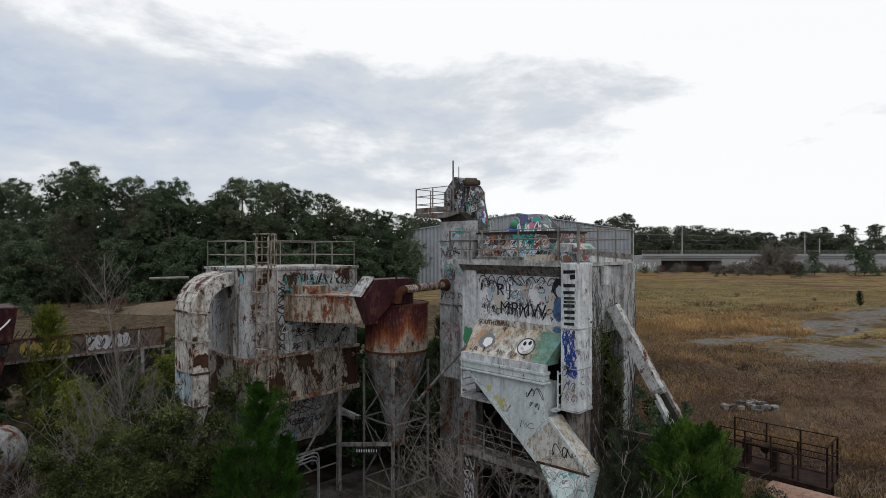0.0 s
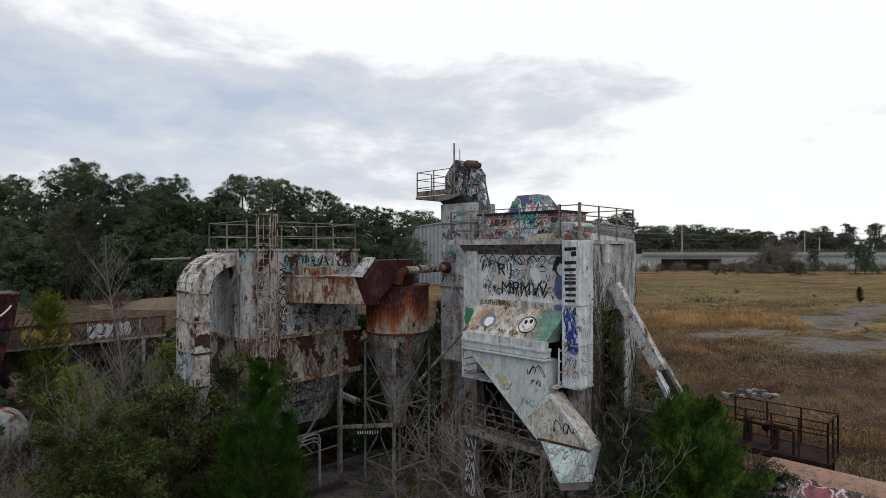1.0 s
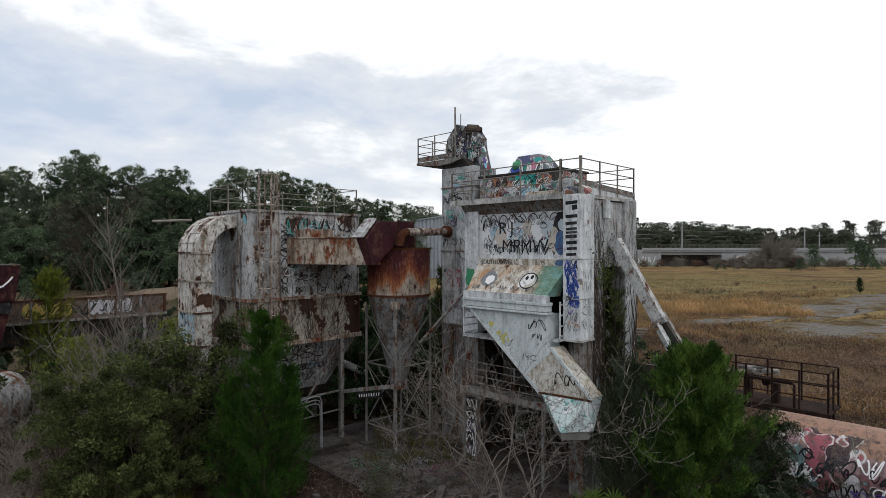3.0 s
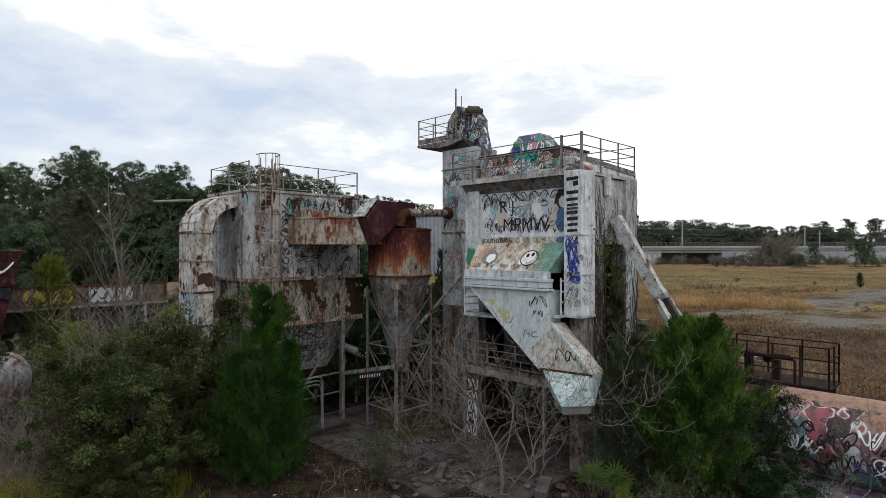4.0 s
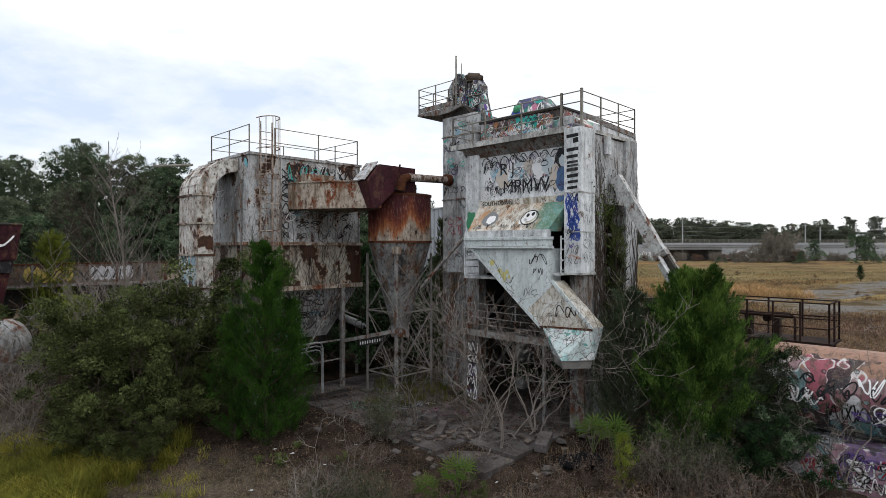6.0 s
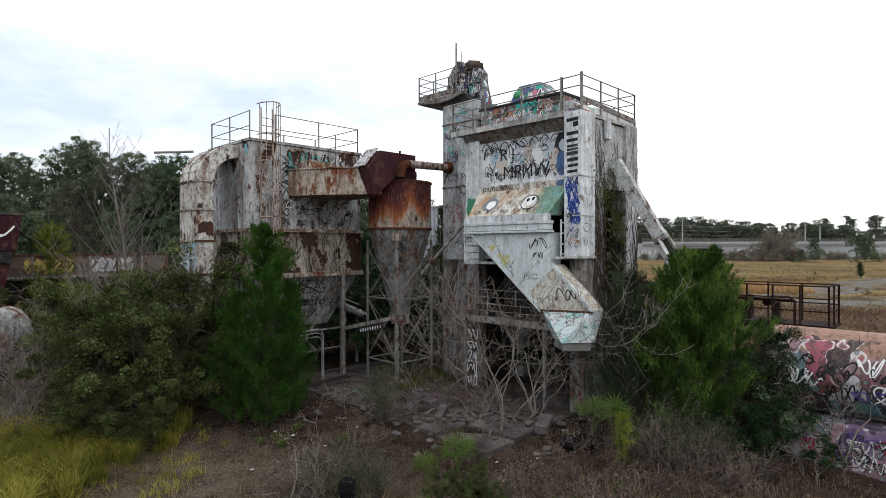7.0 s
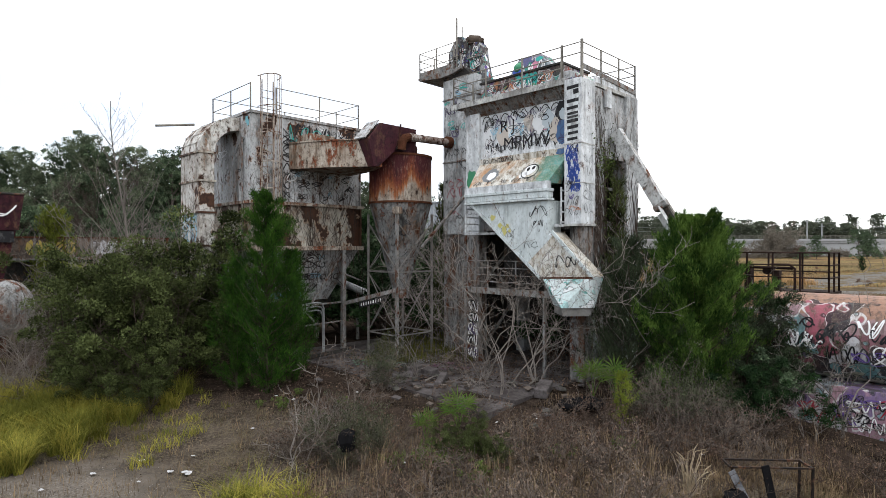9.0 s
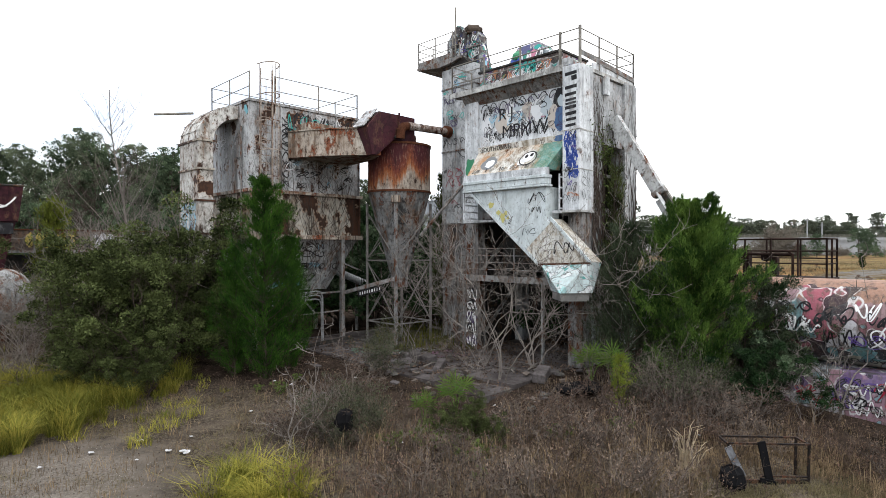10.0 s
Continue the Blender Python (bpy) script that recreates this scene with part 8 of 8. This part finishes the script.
for k in range(46):
    x = -132 + k * 2.75 + rw.uniform(-1.4, 1.4)
    kind_ = rw.choice((3, 4, 4, 4))
    plant("understorey_tree", OAKS[kind_], (x, wood_edge(x) - 8 + rw.uniform(-3, 5), 0), "dark bushy understorey tree at the wood's edge", "tree", "woodland trees", rw.uniform(0, 6.28), rw.uniform(0.75, 1.15) * (0.6 if kind_ == 3 else 1.0))
for k in range(24):
    x = -150 + k * 6.3 + rw.uniform(-2, 2)
    plant("woodland_tree", OAKS[5], (x, 142 + rw.uniform(-4, 8) + max(0, x + 60) * 0.4, 0), "tall dark green woodland tree with a ragged crown", "tree", "woodland trees", rw.uniform(0, 6.28), rw.uniform(0.7, 0.85))
for k in range(7):
    plant("bare_woodland_tree", BARE_OAK, (rw.uniform(-100, -55), rw.uniform(94, 99), 0), "leafless grey tree at the wood's edge", "tree", "woodland trees", rw.uniform(0, 6.28), rw.uniform(0.6, 1.0))
PINES = [tree_mesh(rng, 26, 0.25, 19, 8000, 0.52, PINE, 520, 0.6, 20), tree_mesh(rng, 24.5, 0.2, 20, 8000, 0.52, PINE, 520, 0.6, 20), tree_mesh(rng, 28, 0.5, 11, 3800, 0.48, PINE, 220, 0.6, 11), tree_mesh(rng, 19, 0.03, 16, 6000, 0.6, PINE, 380, 0.6, 16)]
for k in range(84):
    x = 40 + k * 3.85 + rw.uniform(-1.5, 1.5)
    y = 378 + rw.uniform(-8, 14)
    h = 0.93 + 0.06 * math.sin(x * 0.05) + rw.uniform(-0.09, 0.05) - (0.15 if 212 < x < 240 else 0)
    p = rw.choice((0, 0, 1, 1)) if x < 262 else rw.choice((2, 2, 3, 1))
    plant("far_pine", PINES[p], (x, y, 0), "distant dark pine in the tree line", "tree", "far tree line", rw.uniform(0, 6.28), h)
plant("far_pine", PINES[2], (110, 372, 0), "tall pine that overtops the tree line", "tree", "far tree line", 1.0, 1.13)
for k in range(90):
    x = 40 + k * 3.6 + rw.uniform(-2, 2)
    plant("far_pine", PINES[3], (x, 364 + rw.uniform(-5, 5), 0), "distant low dark tree in the tree line", "tree", "far tree line", rw.uniform(0, 6.28), rw.uniform(0.85, 1.15) * (1.0 if x < 262 else 0.75))
for k in range(30):
    x = -12 + k * 3.0 + rw.uniform(-2, 2)
    plant("far_pine", PINES[rw.choice((0, 1, 2))], (x, 232 + rw.uniform(-5, 9), 0), "distant dark tree behind the warehouse", "tree", "far tree line", rw.uniform(0, 6.28), rw.uniform(0.78, 1.0))
BRUSH = [tree_mesh(rng, 5, 0.04, 8, 5000, 0.17, RUSSET, 300, 0.6, 16), tree_mesh(rng, 6, 0.04, 6, 6000, 0.18, WOOD_LEAF, 300, 0.6, 16)]
THICKET = bare(random.Random(23), 5.2, 0.5, 15, 3, 6, 0.05, plain("grey_thicket_twigs", (0.19, 0.168, 0.14), 0.3, 0.6, 0.9), 0.034, 0.55, (0.3, 0.6))
BRUSH.append(THICKET)
NEARER = ((112, 215, 0.5, 2), (118, 217, 0.5, 2), (106, 214, 0.5, 1), (124, 216, 0.4, 0), (100, 206, 0.6, 1), (128, 203, 0.6, 1), (92, 240, 1.0, 0), (100, 243, 1.0, 2), (108, 244, 0.9, 0), (116, 244, 0.9, 2), (84, 238, 0.7, 0), (152, 232, 1.2, 1), (166, 228, 1.5, 1), (171, 230, 1.4, 1))
FARTHER = ((147, 236, 0.8, 0), (122, 246, 0.9, 0), (88, 246, 0.8, 2), (96, 247, 0.8, 0), (104, 248, 0.9, 2), (112, 248, 0.8, 0), (119, 249, 0.9, 2), (126, 248, 0.8, 2), (131, 247, 0.7, 0), (137, 247, 0.6, 2), (140, 240, 1.75, 2), (137, 242, 1.3, 2), (144, 241, 1.3, 2), (132, 242, 0.6, 2), (150, 243, 0.6, 2))
for i, (x, y, s, k) in enumerate(NEARER + FARTHER):
    m_ = BRUSH[k]
    plant("field_bush", m_, (x, y, 0), ("bare grey-brown thicket before the bridge", "russet bush before the bridge", "dark green bush before the bridge")[0 if k == 2 else 1 if k == 0 else 2], "bush", "field bushes", i * 1.1, s * (1.3 if x > 126 else 0.7))
for i in range(14):
    d, a = 40 + 130 * rw.random(), radians(rw.uniform(14, 42))
    plant("field_bush", BRUSH[0], (d * math.sin(a), d * math.cos(a), -0.1), "low russet bush in the field", "bush", "field bushes", i * 0.7, rw.uniform(0.08, 0.2))
for i in range(34):
    x = 124 + i * 2.6 + rw.uniform(-1.5, 1.5)
    k = rw.choice((0, 2, 2, 2))
    plant("field_bush", BRUSH[k], (x, 249 + rw.uniform(-4, 4), -0.4), ("russet bush before the bridge", "", "bare grey-brown thicket before the bridge")[k], "bush", "field bushes", i * 1.7, rw.uniform(0.45, 0.85))
SAP = juniper(random.Random(6), 3.4, 2.0, 900, 0.4, JUNIPER_DARK)
plant("small_conifer", SAP, (75, 102, 0), "small dark conifer alone in the field", "tree", "", 0.5, 0.78)
for i, (x, y) in enumerate(((-50, 88), (-34, 84), (-44, 96), (-62, 84), (-28, 90))):
    plant("field_bush", BRUSH[i % 2], (x, y, 0), "low bush at the wood's edge", "bush", "field bushes", i, 0.6)
berm = Form()
nb = 40
for j in range(9):
    for i in range(nb):
        x, y = -62 + i * 1.0, 86 + j * 1.6
        h = 1.6 * math.exp(-((x + 44) / 9) ** 2) * math.sin(math.pi * j / 8) + 0.12 * noise.noise(Vector((x * 0.4, y * 0.4, 1)))
        berm.v.append((x, y, ground_z(x, y) - 0.25 + h))
berm.f = [(j * nb + i, j * nb + i + 1, (j + 1) * nb + i + 1, (j + 1) * nb + i) for j in range(8) for i in range(nb - 1)]
single("sand_bank", berm, plain("pale_sand", (0.16, 0.125, 0.09), 0.3, 1.2, 0.95), (-44, 92, 0), "low pale sand bank before the woods", "bank", kind="structure", works=False, smooth=True)

# ---------- small things in the foreground ----------
fr = thing("rusty_frame", (6.0, 10.5, -0.5), "rusty open steel frame standing among the weeds", "metal frame", works=False)
SCUFFED = plain("scuffed_white_sheet", (0.27, 0.28, 0.31), 0.7, 7, 0.7, dark=(0.05, 0.05, 0.055))
FRAME = weathered("dark_rusted_bar", (0.014, 0.011, 0.010), (0.008, 0.006, 0.006), 0.5, 0.5, seed=3.0, fine=3.0)
for y in (10.45, 10.85):
    part("rail_bar", Form().beam((5.26, y, 0.28), (6.80, y, 0.25), 0.034, 0.034), FRAME, fr)
    part("post", Form().beam((6.80, y, 0.27), (6.78, y, -0.6), 0.038, 0.038, (1, 0, 0)), FRAME, fr)
part("rail_bar", Form().beam((5.26, 10.45, 0.28), (5.30, 10.85, 0.28), 0.034, 0.034), FRAME, fr)
part("rail_bar", Form().beam((6.80, 10.45, 0.25), (6.80, 10.85, 0.25), 0.034, 0.034), FRAME, fr)
part("rail_bar", Form().beam((5.9, 10.45, -0.34), (6.78, 10.45, -0.36), 0.03, 0.03), FRAME, fr)
part("bottom_sheet", box((5.6, 10.43, -0.58), (6.78, 10.47, -0.40)), FRAME, fr, "rusted bottom sheet", bevel=0.006)
part("slanted_plate", Form().beam((5.88, 10.41, 0.32), (6.04, 10.41, -0.42), 0.14, 0.03, (0, 1, 0)), BLACK, fr, "black slanting plate")
part("plate_foot", Form().beam((5.86, 10.40, -0.40), (6.16, 10.40, -0.46), 0.09, 0.05, (0, 1, 0)), BLACK, fr)
part("white_plate", Form().beam((5.26, 10.42, 0.22), (5.54, 10.42, -0.34), 0.13, 0.02, (0, 1, 0)), SCUFFED, fr, "scuffed white plate")
part("post", Form().beam((5.28, 10.45, 0.28), (5.42, 10.45, -0.55), 0.034, 0.034, (1, 0, 0)), FRAME, fr)
sack = Form()
rk = random.Random(3)
sack.lathe([(0.05, -0.56), (0.19, -0.5), (0.24, -0.33), (0.2, -0.16), (0.1, -0.08), (0.02, -0.06)], 5.27, 10.25, 14)
sack.v = [(x + rk.uniform(-0.03, 0.03), y + rk.uniform(-0.03, 0.03), z + rk.uniform(-0.02, 0.02)) for x, y, z in sack.v]
single("rubbish_sack", sack, BLACK, (5.27, 10.25, -0.56), "crumpled black rubbish sack beside the frame", "rubbish sack", "sacks", works=False)
sack2 = Form().lathe([(0.05, -0.12), (0.16, -0.06), (0.21, 0.12), (0.16, 0.30), (0.05, 0.36)], -2.25, 12.35, 14)
sack2.v = [(x + rk.uniform(-0.05, 0.05), y + rk.uniform(-0.05, 0.05), z + rk.uniform(-0.03, 0.03)) for x, y, z in sack2.v]
single("rubbish_sack", sack2, BLACK, (-2.25, 12.35, -0.12), "black rubbish sack caught in a bush", "rubbish sack", "sacks", works=False)
tyres = thing("tyre_pile", (3.7, 15.7, -0.2), "two old black tyres lying by the pad", "tyres", works=False)
for x, y in ((3.5, 15.7), (3.95, 15.78)):
    z = ground_z(x, y) + 0.12
    part("tyre", Form().path([(x + 0.32 * math.cos(q), y + 0.32 * math.sin(q), z) for q in [6.283 * i / 24 for i in range(25)]], 0.11, 8, False), BLACK, tyres, smooth=True)
rl = random.Random(15)
LIT = [(-5.62, 11.95, 0.24), (-6.0, 12.0, 0.17), (-6.9, 12.6, 0.16), (-7.6, 11.9, 0.16), (-5.1, 14.6, 0.14), (-6.4, 11.5, 0.1), (-8.2, 11.2, 0.14), (-5.9, 12.9, 0.1), (-4.6, 16.7, 0.12), (-5.2, 17.0, 0.12), (-4.2, 13.5, 0.1), (-3.0, 15.0, 0.1), (-3.5, 16.0, 0.12), (1.3, 15.0, 0.1), (-1.0, 12.6, 0.1), (-2.8, 17.2, 0.15), (2.4, 15.1, 0.1), (5.9, 13.0, 0.1)]
for x, y, s in LIT:
    f = Form()
    s *= 0.7
    for k in range(4):
        a = rl.uniform(0, 6.28)
        cx, cy = x + rl.uniform(-0.3, 0.3) * s, y + rl.uniform(-0.3, 0.3) * s
        z = ground_z(cx, cy) + 0.03
        f.add([(cx + s * 0.5 * math.cos(a + q), cy + s * 0.35 * math.sin(a + q), z + rl.uniform(0, 0.3) * s) for q in (0, 1.3, 2.6, 3.9, 5.2)] + [(cx, cy, z + s * 0.35)], [(0, 1, 5), (1, 2, 5), (2, 3, 5), (3, 4, 5), (4, 0, 5)])
    single("litter_scrap", f, PAPER, (x, y, ground_z(x, y)), "crumpled white scrap of litter on the ground", "litter", "litter scraps", works=False)
DEBRIS = []
for k in range(3):
    f = Form().hexa([(dx * rl.uniform(0.06, 0.14), dy * rl.uniform(0.05, 0.11), dz * rl.uniform(0.02, 0.06)) for dz in (-1, 1) for dx, dy in ((-1, -1), (1, -1), (1, 1), (-1, 1))])
    me = f.mesh("debris_chunk", (0, 0, 0), 0.01)
    me.materials.append((DIRTY_FOOT, DIRTY_SLAB, TWIG_GREY)[k])
    DEBRIS.append(me)
for k in range(70):
    x, y = (rl.gauss(-1.2, 1.1), rl.uniform(16.5, 20.5)) if k % 2 else (rl.gauss(1.8, 1.6), rl.uniform(14.6, 18.0))
    ob = new("debris_chunk", DEBRIS[k % 3])
    ob.matrix_world = pose(x, y, max(ground_z(x, y), 0.045 if y > 17 else -9) + 0.03, rl.uniform(-12, 12), rl.uniform(-12, 12), rl.uniform(0, 360))
    tagged(ob, ("small grey lump of broken concrete", "dirty lump of broken concrete", "weathered scrap of wood on the ground")[k % 3], "debris", "debris on the pad")
for k in range(9):
    x, y, a = rl.uniform(-2.5, 3.5), rl.uniform(15.0, 19.5), rl.uniform(0, 3.14)
    z = max(ground_z(x, y), 0.045 if y > 17 else -9) + 0.03
    L = rl.uniform(0.4, 1.1)
    single("fallen_branch", Form().path([(x, y, z), (x + 0.5 * L * math.cos(a), y + 0.5 * L * math.sin(a), z + 0.07), (x + L * math.cos(a + 0.2), y + L * math.sin(a + 0.2), z + 0.02)], [0.03, 0.024, 0.012], 5), TWIG, (x, y, z), "pale fallen branch lying on the ground", "branch", "fallen branches", works=False)
